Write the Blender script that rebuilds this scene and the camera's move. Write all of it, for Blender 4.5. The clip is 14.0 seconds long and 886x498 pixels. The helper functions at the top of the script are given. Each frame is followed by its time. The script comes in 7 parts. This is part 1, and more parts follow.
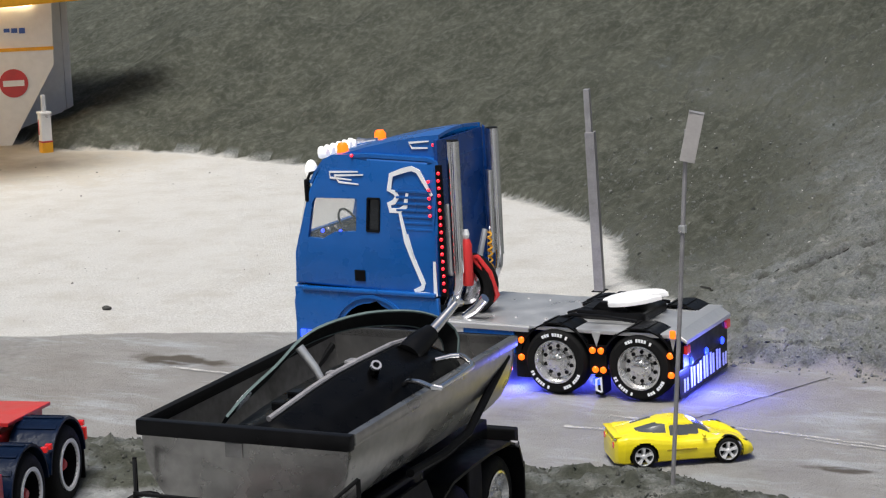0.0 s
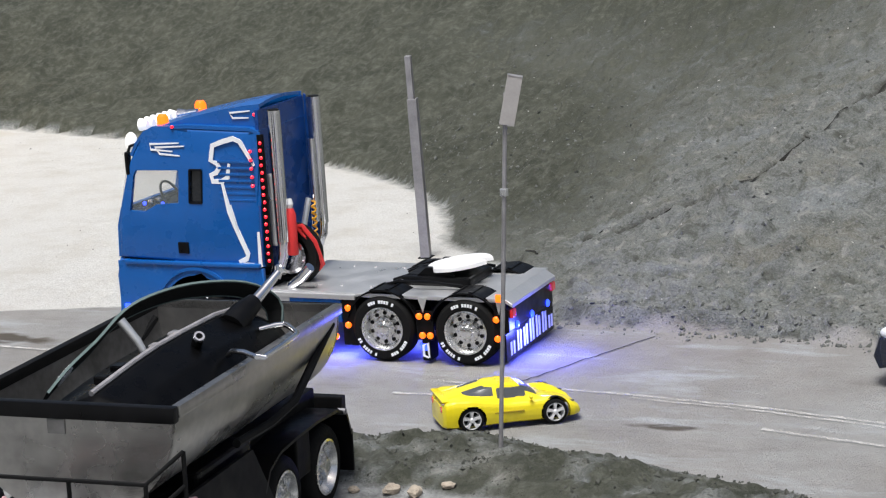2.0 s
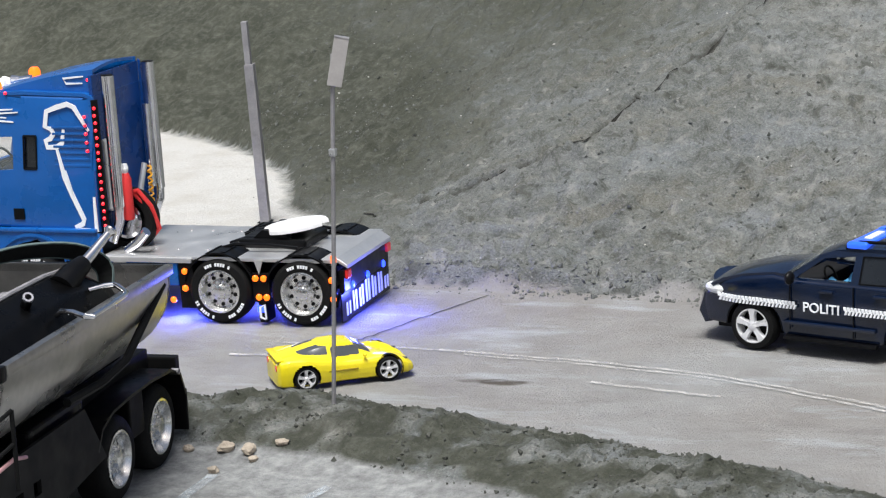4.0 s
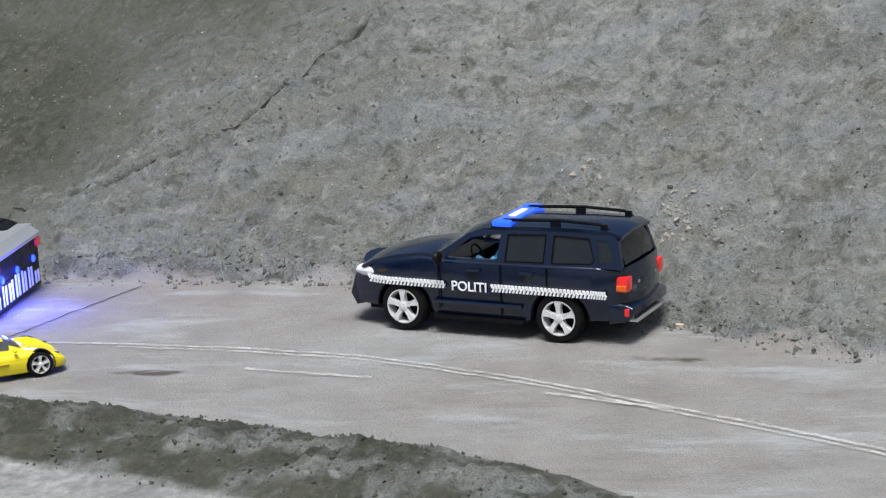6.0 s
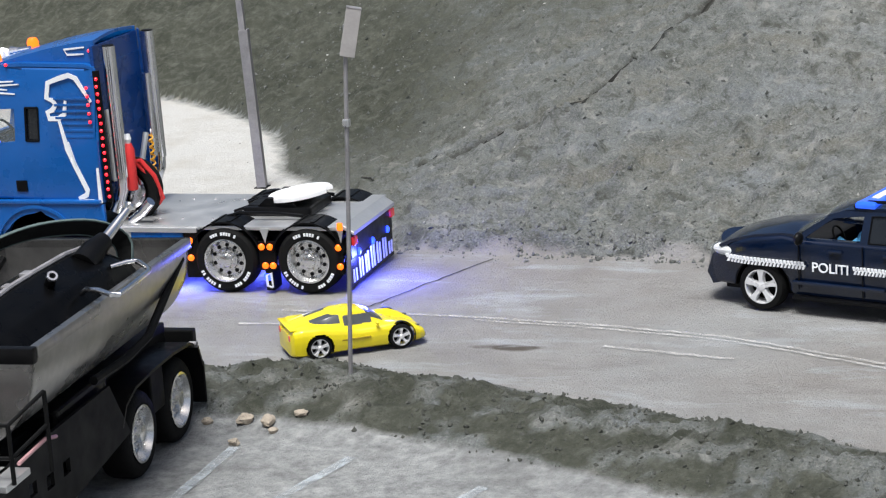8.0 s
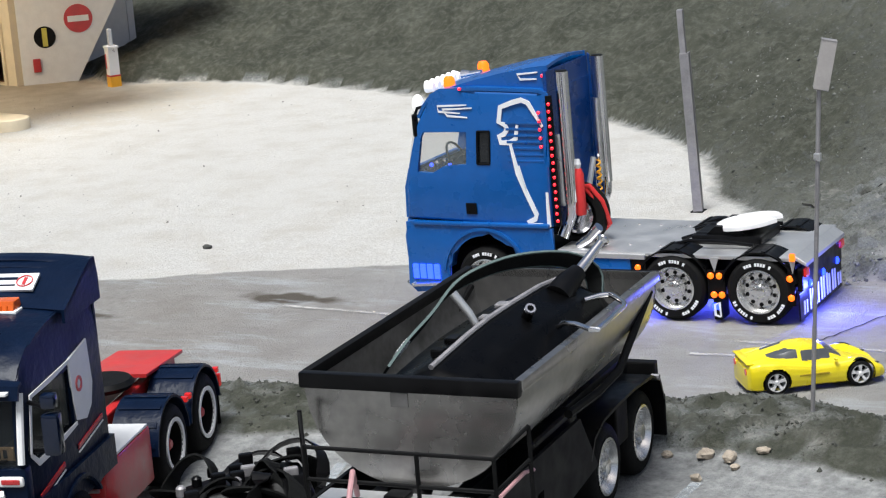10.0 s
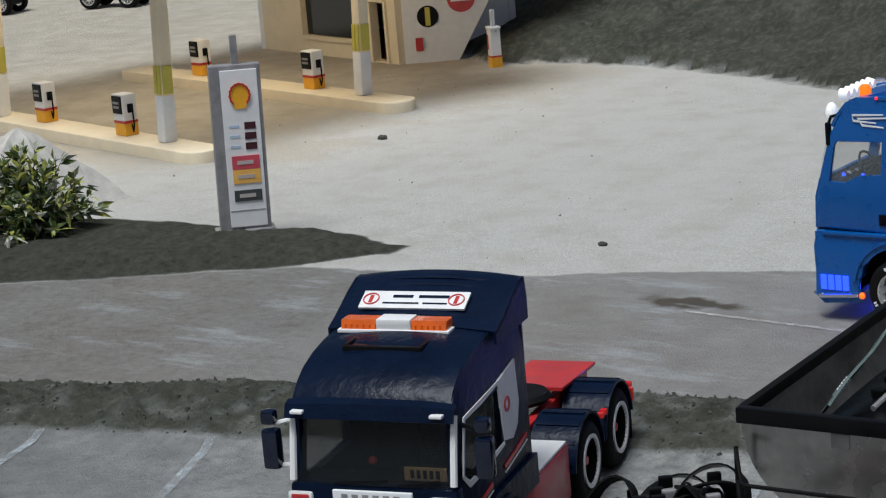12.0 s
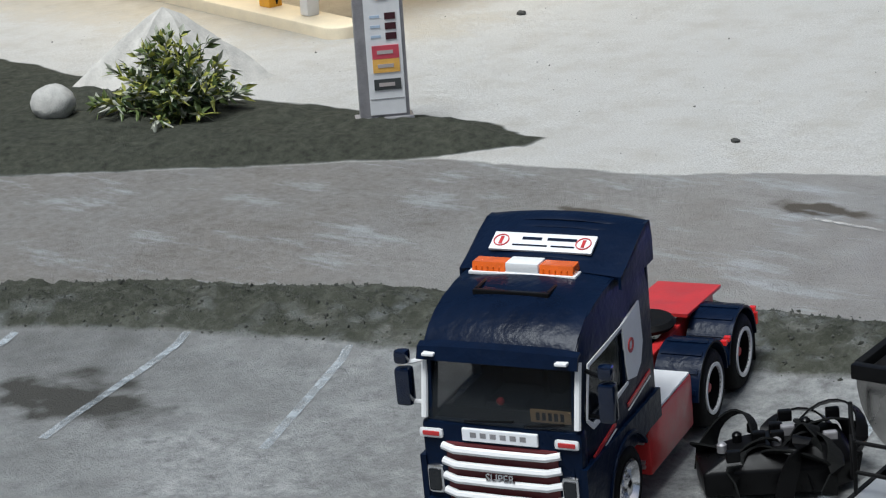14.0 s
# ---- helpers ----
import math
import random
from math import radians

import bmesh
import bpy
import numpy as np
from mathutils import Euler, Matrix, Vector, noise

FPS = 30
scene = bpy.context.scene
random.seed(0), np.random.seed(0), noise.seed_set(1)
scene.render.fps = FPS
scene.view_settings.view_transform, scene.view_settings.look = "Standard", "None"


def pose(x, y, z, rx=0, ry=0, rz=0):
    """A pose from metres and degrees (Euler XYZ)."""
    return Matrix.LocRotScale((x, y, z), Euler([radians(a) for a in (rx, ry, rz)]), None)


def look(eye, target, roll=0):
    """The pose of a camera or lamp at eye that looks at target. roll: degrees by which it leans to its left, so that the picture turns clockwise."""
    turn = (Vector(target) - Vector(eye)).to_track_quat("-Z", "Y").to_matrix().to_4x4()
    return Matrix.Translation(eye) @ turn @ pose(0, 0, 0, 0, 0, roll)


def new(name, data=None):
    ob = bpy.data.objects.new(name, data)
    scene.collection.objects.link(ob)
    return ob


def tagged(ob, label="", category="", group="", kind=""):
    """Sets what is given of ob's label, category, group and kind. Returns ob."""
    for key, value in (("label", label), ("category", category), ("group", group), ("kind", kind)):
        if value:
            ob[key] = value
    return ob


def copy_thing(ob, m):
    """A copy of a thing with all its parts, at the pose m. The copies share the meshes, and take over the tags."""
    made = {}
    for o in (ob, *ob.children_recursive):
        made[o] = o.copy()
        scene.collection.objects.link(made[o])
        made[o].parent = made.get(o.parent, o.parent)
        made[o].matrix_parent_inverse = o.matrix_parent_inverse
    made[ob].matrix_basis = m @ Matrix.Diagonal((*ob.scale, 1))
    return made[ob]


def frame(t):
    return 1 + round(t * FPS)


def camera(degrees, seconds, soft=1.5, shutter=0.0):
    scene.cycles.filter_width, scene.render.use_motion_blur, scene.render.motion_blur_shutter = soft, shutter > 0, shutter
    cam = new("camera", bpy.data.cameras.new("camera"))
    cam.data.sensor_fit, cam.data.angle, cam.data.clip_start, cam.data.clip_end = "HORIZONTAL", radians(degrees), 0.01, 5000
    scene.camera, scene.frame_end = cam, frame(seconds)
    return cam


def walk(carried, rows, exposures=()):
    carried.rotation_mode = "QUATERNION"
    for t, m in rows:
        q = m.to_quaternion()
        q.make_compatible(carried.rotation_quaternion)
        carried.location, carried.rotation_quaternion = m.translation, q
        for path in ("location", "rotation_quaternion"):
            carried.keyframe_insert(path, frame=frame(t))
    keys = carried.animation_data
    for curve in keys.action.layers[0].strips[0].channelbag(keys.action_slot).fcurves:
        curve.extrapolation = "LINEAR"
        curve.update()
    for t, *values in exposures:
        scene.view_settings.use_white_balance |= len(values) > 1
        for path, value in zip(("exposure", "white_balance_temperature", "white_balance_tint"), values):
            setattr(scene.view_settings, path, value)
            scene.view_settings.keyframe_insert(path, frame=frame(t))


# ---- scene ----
cam = camera(23.1, 14.0, soft=1.2)
PATH = [
    (0, (1.038, -2.393, 0.675), (0.164, -0.632, 0.308), -2.1),
    (0.5, (1.04, -2.393, 0.675), (0.209, -0.609, 0.318), -2.6),
    (1, (1.052, -2.397, 0.673), (0.307, -0.582, 0.288), -2.5),
    (1.5, (1.046, -2.39, 0.669), (0.327, -0.567, 0.268), -2.8),
    (2, (1.044, -2.386, 0.67), (0.313, -0.567, 0.27), -2.7),
    (2.2, (1.044, -2.389, 0.669), (0.309, -0.571, 0.273), -2.6),
    (4.3, (1.096, -2.41, 0.66), (0.551, -0.538, 0.213), -3.0),
    (4.5, (1.103, -2.411, 0.657), (0.608, -0.528, 0.199), -3.2),
    (5, (1.101, -2.421, 0.664), (0.738, -0.511, 0.194), -2.9),
    (5.5, (1.102, -2.418, 0.668), (0.792, -0.498, 0.201), -2.8),
    (6, (1.104, -2.416, 0.664), (0.795, -0.494, 0.206), -2.8),
    (6.5, (1.108, -2.415, 0.671), (0.829, -0.495, 0.186), -2.9),
    (7, (1.096, -2.416, 0.679), (0.789, -0.501, 0.192), -3.1),
    (7.5, (1.076, -2.429, 0.683), (0.662, -0.532, 0.202), -3.4),
    (8, (1.031, -2.425, 0.686), (0.459, -0.569, 0.207), -3.5),
    (8.5, (1.014, -2.43, 0.688), (0.366, -0.602, 0.202), -3.5),
    (9, (0.993, -2.43, 0.693), (0.268, -0.63, 0.211), -4.0),
    (9.2, (0.981, -2.43, 0.699), (0.222, -0.64, 0.234), -4.0),
    (11.3, (0.888, -2.451, 0.744), (-0.167, -0.814, 0.29), -4.8),
    (11.5, (0.88, -2.448, 0.754), (-0.194, -0.821, 0.306), -4.6),
    (12, (0.853, -2.449, 0.777), (-0.304, -0.885, 0.313), -4.9),
    (12.5, (0.831, -2.454, 0.785), (-0.432, -0.973, 0.324), -5.6),
    (13, (0.831, -2.459, 0.806), (-0.445, -0.993, 0.336), -5.1),
    (13.5, (0.838, -2.472, 0.868), (-0.424, -1.029, 0.298), -5.2),
    (14, (0.893, -2.462, 0.914), (-0.351, -1.024, 0.295), -5.4),
]
EXPOSURES = [(0, 0.42, 6460, 9), (2, 0.58, 6380, 9), (4.3, 0.70, 6360, 8), (5.5, 0.62, 6290, 8), (7.0, 0.60, 6290, 8), (9.2, 0.72, 6320, 8), (11.3, 0.06, 6120, 6), (12.5, -0.25, 6040, 6), (13.5, -0.14, 6000, 5), (14, 0.12, 6000, 5)]
walk(cam, [(t, look(e, a, r)) for t, e, a, r in PATH], EXPOSURES)

# ---- world and light ----
world = bpy.data.worlds.new("world")
scene.world = world
world.use_nodes = True
wn = world.node_tree
sky = wn.nodes.new("ShaderNodeTexSky")
sky.sky_type, sky.sun_disc = "NISHITA", False
sky.sun_elevation, sky.sun_rotation = radians(69), radians(180)
sky.air_density, sky.dust_density, sky.ozone_density = 1.0, 6.0, 1.0
wn.links.new(sky.outputs[0], wn.nodes["Background"].inputs[0])
wn.nodes["Background"].inputs[1].default_value = 0.06
sun = new("sun", bpy.data.lights.new("sun", "SUN"))
sun.data.energy, sun.data.angle, sun.data.color = 3.0, radians(26), (1.0, 0.995, 0.985)
sun.matrix_world = look((0.0, -1.5, 4), (0, 0, 0))


# ---- materials ----
def shader(name):
    m = bpy.data.materials.new(name)
    m.use_nodes = True
    return m, m.node_tree, m.node_tree.nodes["Principled BSDF"]


def node(nt, kind, inputs=None, **props):
    n = nt.nodes.new(kind)
    for k, v in props.items():
        if k == "noise_dimensions":
            n.noise_dimensions = v
        elif k == "operation":
            n.operation = v
        elif k == "data_type":
            n.data_type = v
        elif k == "blend_type":
            n.blend_type = v
        elif k == "attribute_name":
            n.attribute_name = v
        elif k == "feature":
            n.feature = v
    for k, v in (inputs or {}).items():
        if isinstance(v, bpy.types.NodeSocket):
            nt.links.new(v, n.inputs[k])
        else:
            n.inputs[k].default_value = v
    return n


def rgba(c):
    return (c[0], c[1], c[2], 1.0)


def ramp(nt, fac, stops):
    n = nt.nodes.new("ShaderNodeValToRGB")
    nt.links.new(fac, n.inputs[0])
    while len(n.color_ramp.elements) < len(stops):
        n.color_ramp.elements.new(0.5)
    for e, (p, c) in zip(n.color_ramp.elements, stops):
        e.position, e.color = p, rgba(c)
    return n.outputs[0]


def mixc(nt, fac, a, b, blend="MIX"):
    n = nt.nodes.new("ShaderNodeMix")
    n.data_type, n.blend_type = "RGBA", blend
    for sock, v in ((n.inputs[0], fac), (n.inputs[6], a), (n.inputs[7], b)):
        if isinstance(v, bpy.types.NodeSocket):
            nt.links.new(v, sock)
        else:
            sock.default_value = v if isinstance(v, float) else rgba(v)
    return n.outputs[2]


def plain(name, color, rough=0.5, metal=0.0, grain=0.12, scale=60.0, bump=0.0, coat=0.0, emit=None, power=0.0):
    """A surface with stains at two scales in its colour and gloss."""
    m, nt, b = shader(name)
    co = nt.nodes.new("ShaderNodeTexCoord").outputs["Object"]
    n1 = node(nt, "ShaderNodeTexNoise", {"Vector": co, "Scale": scale, "Detail": 6.0})
    n2 = node(nt, "ShaderNodeTexNoise", {"Vector": co, "Scale": scale * 7, "Detail": 3.0})
    lo = [max(0, c * (1 - grain)) for c in color]
    hi = [min(1, c * (1 + grain)) for c in color]
    c1 = ramp(nt, n1.outputs[0], [(0.3, lo), (0.7, hi)])
    c2 = mixc(nt, 0.25, c1, ramp(nt, n2.outputs[0], [(0.35, lo), (0.65, hi)]))
    nt.links.new(c2, b.inputs["Base Color"])
    r = node(nt, "ShaderNodeMapRange", {0: n1.outputs[0], 1: 0.3, 2: 0.7, 3: max(0.02, rough - 0.08), 4: min(1, rough + 0.12)})
    nt.links.new(r.outputs[0], b.inputs["Roughness"])
    b.inputs["Metallic"].default_value = metal
    b.inputs["Coat Weight"].default_value = coat
    b.inputs["Coat Roughness"].default_value = 0.08
    if bump:
        bp = node(nt, "ShaderNodeBump", {"Strength": bump, "Distance": 0.002, "Height": n2.outputs[0]})
        nt.links.new(bp.outputs[0], b.inputs["Normal"])
    if emit:
        b.inputs["Emission Color"].default_value = rgba(emit)
        b.inputs["Emission Strength"].default_value = power
    return m


def glass(name, tint=(0.8, 0.85, 0.85), alpha=0.25):
    m, nt, b = shader(name)
    b.inputs["Base Color"].default_value = rgba(tint)
    b.inputs["Roughness"].default_value = 0.04
    b.inputs["Alpha"].default_value = alpha
    return m


def terrain_material():
    m, nt, b = shader("earth_and_concrete")
    co = nt.nodes.new("ShaderNodeTexCoord").outputs["Object"]
    def att(n):
        return node(nt, "ShaderNodeAttribute", attribute_name=n).outputs["Fac"]
    def noise_at(s, d=6.0, r=0.6):
        return node(nt, "ShaderNodeTexNoise", {"Vector": co, "Scale": s, "Detail": d, "Roughness": r}).outputs[0]
    big, mid, fine, grit = noise_at(2.2, 8.0), noise_at(11, 8.0, 0.65), noise_at(60, 8.0, 0.7), noise_at(350, 4.0, 0.7)
    def edged(a, width=0.5):
        s = node(nt, "ShaderNodeMath", {0: mid, 1: fine}, operation="ADD").outputs[0]
        k = node(nt, "ShaderNodeMath", {0: s, 1: -1.0}, operation="ADD").outputs[0]
        k = node(nt, "ShaderNodeMath", {0: k, 1: width}, operation="MULTIPLY").outputs[0]
        k = node(nt, "ShaderNodeMath", {0: k, 1: a}, operation="ADD").outputs[0]
        return node(nt, "ShaderNodeMapRange", {0: k, 1: 0.3, 2: 0.7, 3: 0.0, 4: 1.0}).outputs[0]
    # dirt bank: grey-green clay, crumbly, with brown and moss stains
    d1 = ramp(nt, fine, [(0.28, (0.060, 0.064, 0.056)), (0.5, (0.165, 0.175, 0.165)), (0.72, (0.32, 0.33, 0.315))])
    d2 = ramp(nt, mid, [(0.3, (0.095, 0.102, 0.088)), (0.55, (0.20, 0.212, 0.20)), (0.75, (0.27, 0.272, 0.25))])
    dirt = mixc(nt, 0.45, d1, d2)
    pits = node(nt, "ShaderNodeMapRange", {0: noise_at(46, 6.0, 0.75), 1: 0.32, 2: 0.44, 3: 1.0, 4: 0.0}).outputs[0]
    dirt = mixc(nt, pits, dirt, (0.050, 0.053, 0.045))
    pale = node(nt, "ShaderNodeMapRange", {0: noise_at(95, 3.0, 0.6), 1: 0.66, 2: 0.74, 3: 0.0, 4: 0.75}).outputs[0]
    dirt = mixc(nt, pale, dirt, (0.42, 0.41, 0.38))
    lie = node(nt, "ShaderNodeMapping", {"Vector": co, "Rotation": (0, 0, radians(35)), "Scale": (9.0, 38.0, 12.0)}).outputs[0]
    streak = node(nt, "ShaderNodeTexNoise", {"Vector": lie, "Scale": 1.0, "Detail": 5.0, "Roughness": 0.65}).outputs[0]
    dirt = mixc(nt, node(nt, "ShaderNodeMapRange", {0: streak, 1: 0.52, 2: 0.72, 3: 0.0, 4: 0.55}).outputs[0], dirt, (0.105, 0.108, 0.088))
    dirt = mixc(nt, node(nt, "ShaderNodeMapRange", {0: streak, 1: 0.46, 2: 0.30, 3: 0.0, 4: 0.45}).outputs[0], dirt, (0.30, 0.305, 0.295))
    dry = ramp(nt, fine, [(0.28, (0.15, 0.155, 0.148)), (0.5, (0.29, 0.297, 0.285)), (0.72, (0.44, 0.445, 0.43))])
    dirt = mixc(nt, node(nt, "ShaderNodeMath", {0: edged(att("dry"), 0.9), 1: 0.6}, operation="MULTIPLY").outputs[0], dirt, dry)
    tilt = node(nt, "ShaderNodeMapping", {"Vector": co, "Rotation": (0, 0, radians(40)), "Scale": (5.0, 11.0, 7.0)}).outputs[0]
    patch = node(nt, "ShaderNodeTexNoise", {"Vector": tilt, "Scale": 1.0, "Detail": 9.0, "Roughness": 0.72}).outputs[0]
    dirt = mixc(nt, node(nt, "ShaderNodeMapRange", {0: patch, 1: 0.52, 2: 0.62, 3: 0.0, 4: 0.6}).outputs[0], dirt, (0.245, 0.268, 0.285))
    dirt = mixc(nt, node(nt, "ShaderNodeMapRange", {0: patch, 1: 0.48, 2: 0.38, 3: 0.0, 4: 0.6}).outputs[0], dirt, (0.165, 0.152, 0.112))
    dirt = mixc(nt, node(nt, "ShaderNodeMapRange", {0: noise_at(75, 5.0, 0.7), 1: 0.40, 2: 0.33, 3: 0.0, 4: 0.75}).outputs[0], dirt, (0.055, 0.055, 0.042))
    dirt = mixc(nt, 0.30, dirt, ramp(nt, grit, [(0.30, (0.03, 0.031, 0.027)), (0.5, (0.19, 0.195, 0.183)), (0.70, (0.48, 0.485, 0.465))]))
    blot = node(nt, "ShaderNodeTexNoise", {"Vector": co, "Scale": 27.0, "Detail": 7.0, "Roughness": 0.68, "Distortion": 0.6}).outputs[0]
    dirt = mixc(nt, node(nt, "ShaderNodeMapRange", {0: blot, 1: 0.46, 2: 0.36, 3: 0.0, 4: 0.70}).outputs[0], dirt, (0.070, 0.072, 0.058))
    dirt = mixc(nt, node(nt, "ShaderNodeMapRange", {0: blot, 1: 0.56, 2: 0.66, 3: 0.0, 4: 0.55}).outputs[0], dirt, (0.37, 0.365, 0.335))
    moss = mixc(nt, 0.5, ramp(nt, fine, [(0.3, (0.020, 0.023, 0.015)), (0.5, (0.070, 0.074, 0.058)), (0.72, (0.20, 0.205, 0.175))]), ramp(nt, mid, [(0.3, (0.026, 0.030, 0.020)), (0.7, (0.125, 0.128, 0.10))]))
    dirt = mixc(nt, edged(att("moss"), 0.9), dirt, moss)
    # the shade down in the crack is put into the colour
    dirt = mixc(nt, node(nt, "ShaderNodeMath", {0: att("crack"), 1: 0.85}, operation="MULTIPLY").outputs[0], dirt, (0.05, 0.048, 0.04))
    # gravel lot: pale crushed stone
    g = ramp(nt, grit, [(0.3, (0.51, 0.495, 0.46)), (0.6, (0.74, 0.728, 0.695)), (0.8, (0.85, 0.842, 0.815))])
    g = mixc(nt, node(nt, "ShaderNodeMapRange", {0: mid, 1: 0.45, 2: 0.75, 3: 0.0, 4: 0.5}).outputs[0], g, (0.47, 0.43, 0.36))
    # road: worn concrete, brown-grey with damp stains and pale scuffs
    r1 = ramp(nt, mid, [(0.25, (0.21, 0.207, 0.198)), (0.5, (0.33, 0.332, 0.328)), (0.75, (0.45, 0.455, 0.455))])
    r2 = ramp(nt, big, [(0.3, (0.30, 0.255, 0.21)), (0.6, (0.37, 0.355, 0.335)), (0.8, (0.50, 0.505, 0.50))])
    road = mixc(nt, 0.5, r1, r2)
    road = mixc(nt, node(nt, "ShaderNodeMapRange", {0: grit, 1: 0.5, 2: 0.8, 3: 0.0, 4: 0.35}).outputs[0], road, (0.16, 0.15, 0.14))
    drag = node(nt, "ShaderNodeMapping", {"Vector": co, "Rotation": (0, 0, radians(-12)), "Scale": (4.0, 13.0, 5.0)}).outputs[0]
    scuff = node(nt, "ShaderNodeTexNoise", {"Vector": drag, "Scale": 1.0, "Detail": 7.0, "Roughness": 0.7}).outputs[0]
    road = mixc(nt, node(nt, "ShaderNodeMapRange", {0: scuff, 1: 0.44, 2: 0.30, 3: 0.0, 4: 0.5}).outputs[0], road, (0.19, 0.175, 0.155))
    road = mixc(nt, edged(att("damp"), 0.5), road, (0.115, 0.100, 0.082))
    road = mixc(nt, node(nt, "ShaderNodeMapRange", {0: scuff, 1: 0.54, 2: 0.66, 3: 0.0, 4: 0.65}).outputs[0], road, (0.50, 0.525, 0.55))
    # parking lot: grey concrete with pale dust
    p = ramp(nt, fine, [(0.3, (0.20, 0.204, 0.20)), (0.55, (0.40, 0.405, 0.40)), (0.75, (0.58, 0.582, 0.57))])
    p = mixc(nt, node(nt, "ShaderNodeMapRange", {0: big, 1: 0.5, 2: 0.62, 3: 0.0, 4: 0.55}).outputs[0], p, (0.17, 0.17, 0.165))
    p = mixc(nt, edged(att("damp"), 0.5), p, (0.08, 0.078, 0.07))
    sand = ramp(nt, mid, [(0.3, (0.48, 0.43, 0.34)), (0.7, (0.66, 0.61, 0.52))])
    grass = ramp(nt, fine, [(0.3, (0.028, 0.03, 0.022)), (0.7, (0.095, 0.10, 0.075))])
    c = mixc(nt, edged(att("gravel")), dirt, g)
    c = mixc(nt, edged(att("sand"), 0.6), c, sand)
    c = mixc(nt, edged(att("road"), 0.35), c, road)
    c = mixc(nt, edged(att("parking"), 0.35), c, p)
    c = mixc(nt, edged(att("verge"), 0.3), c, grass)
    nt.links.new(c, b.inputs["Base Color"])
    b.inputs["Roughness"].default_value = 0.9
    b.inputs["Specular IOR Level"].default_value = 0.25
    rough = node(nt, "ShaderNodeMath", {0: fine, 1: grit}, operation="ADD").outputs[0]
    bp = node(nt, "ShaderNodeBump", {"Strength": 0.9, "Distance": 0.007, "Height": rough})
    nt.links.new(bp.outputs[0], b.inputs["Normal"])
    return m


EARTH = terrain_material()

# ---- the ground: one sheet, shared out among road, lots, banks ----
TOE = [(3.0, -1.4), (1.6, -0.44), (1.146, -0.138), (0.979, -0.024), (0.78, 0.085), (0.571, 0.190), (0.433, 0.212), (0.275, 0.218), (0.146, 0.232), (0.07, 0.33), (-0.02, 0.54),
       (-0.19, 0.70), (-0.269, 0.932), (-0.355, 1.073), (-0.505, 1.226), (-0.682, 1.365), (-0.95, 1.50), (-1.311, 1.665), (-1.561, 1.745), (-1.833, 1.79), (-2.06, 1.74),
       (-2.35, 1.95), (-3.0, 2.55), (-3.6, 3.3), (-5.5, 4.2), (-9, 5)]
BERM_FAR = [(-4.0, -2.2), (-2.2, -1.20), (-1.459, -0.752), (-1.185, -0.597), (-0.885, -0.493), (-0.411, -0.350), (0.08, -0.299), (0.26, -0.297), (0.41, -0.332), (0.54, -0.369),
            (0.70, -0.429), (0.843, -0.501), (0.981, -0.603), (1.3, -0.85), (2.2, -1.6)]
BERM_NEAR = [(-4.0, -2.4), (-2.2, -1.34), (-1.333, -0.854), (-1.051, -0.735), (-0.871, -0.685), (-0.731, -0.650), (-0.30, -0.53), (0.0, -0.468), (0.235, -0.463), (0.329, -0.489), (0.534, -0.565),
             (0.651, -0.616), (0.85, -0.72), (1.2, -0.96), (2.2, -1.75)]
ROAD_FAR = [(-4.0, -1.55), (-1.921, -0.380), (-1.514, -0.149), (-1.244, 0.008), (-1.082, 0.024), (-0.831, 0.080), (-0.651, 0.157), (-0.508, 0.199), (-0.3, 0.235), (0.05, 0.255), (0.275, 0.218), (0.433, 0.212), (0.571, 0.190), (0.78, 0.085),
            (0.979, -0.024), (1.146, -0.138), (1.6, -0.44), (3.0, -1.4)]
VERGE = [(-4.0, 0.40), (-2.715, 0.259), (-2.272, 0.202), (-1.826, 0.174), (-1.459, 0.201), (-1.26, 0.205), (-1.19, 0.17), (-1.165, 0.115), (-1.25, 0.017), (-1.514, -0.139), (-1.921, -0.37), (-4.0, -1.5)]


def axis(parts):
    out = [np.linspace(a, b, max(2, int(round((b - a) / s)) + 1))[:-1] for a, b, s in parts]
    return np.concatenate(out + [[parts[-1][1]]])


def line_y(poly, xs):
    p = sorted(poly)
    return np.interp(xs, [q[0] for q in p], [q[1] for q in p])


def hash_noise(x, y, s, seed):
    """Smooth value noise on arrays, about -1 to 1."""
    rng = np.random.default_rng(seed)
    t = rng.uniform(-1, 1, (256, 256))
    u, v = x * s, y * s
    i, j = np.floor(u).astype(int), np.floor(v).astype(int)
    fu, fv = u - i, v - j
    fu, fv = fu * fu * (3 - 2 * fu), fv * fv * (3 - 2 * fv)
    a, b2 = t[i % 256, j % 256], t[(i + 1) % 256, j % 256]
    c, d = t[i % 256, (j + 1) % 256], t[(i + 1) % 256, (j + 1) % 256]
    return (a * (1 - fu) + b2 * fu) * (1 - fv) + (c * (1 - fu) + d * fu) * fv


def fractal(x, y, s, n, seed):
    return sum(hash_noise(x, y, s * 2.03 ** k, seed + k) / 1.8 ** k for k in range(n))


def toe_distance(x, y):
    """Distance from the foot of the bank, positive on the bank's side."""
    best = np.full(x.shape, 1e9)
    sign = np.ones(x.shape)
    for (ax, ay), (bx, by) in zip(TOE[:-1], TOE[1:]):
        dx, dy = bx - ax, by - ay
        k = np.clip(((x - ax) * dx + (y - ay) * dy) / (dx * dx + dy * dy), 0, 1)
        d = np.hypot(x - ax - k * dx, y - ay - k * dy)
        side = (x - ax) * dy - (y - ay) * dx
        better = d < best
        best = np.where(better, d, best)
        sign = np.where(better, np.where(side > 0, 1.0, -1.0), sign)
    return best * sign


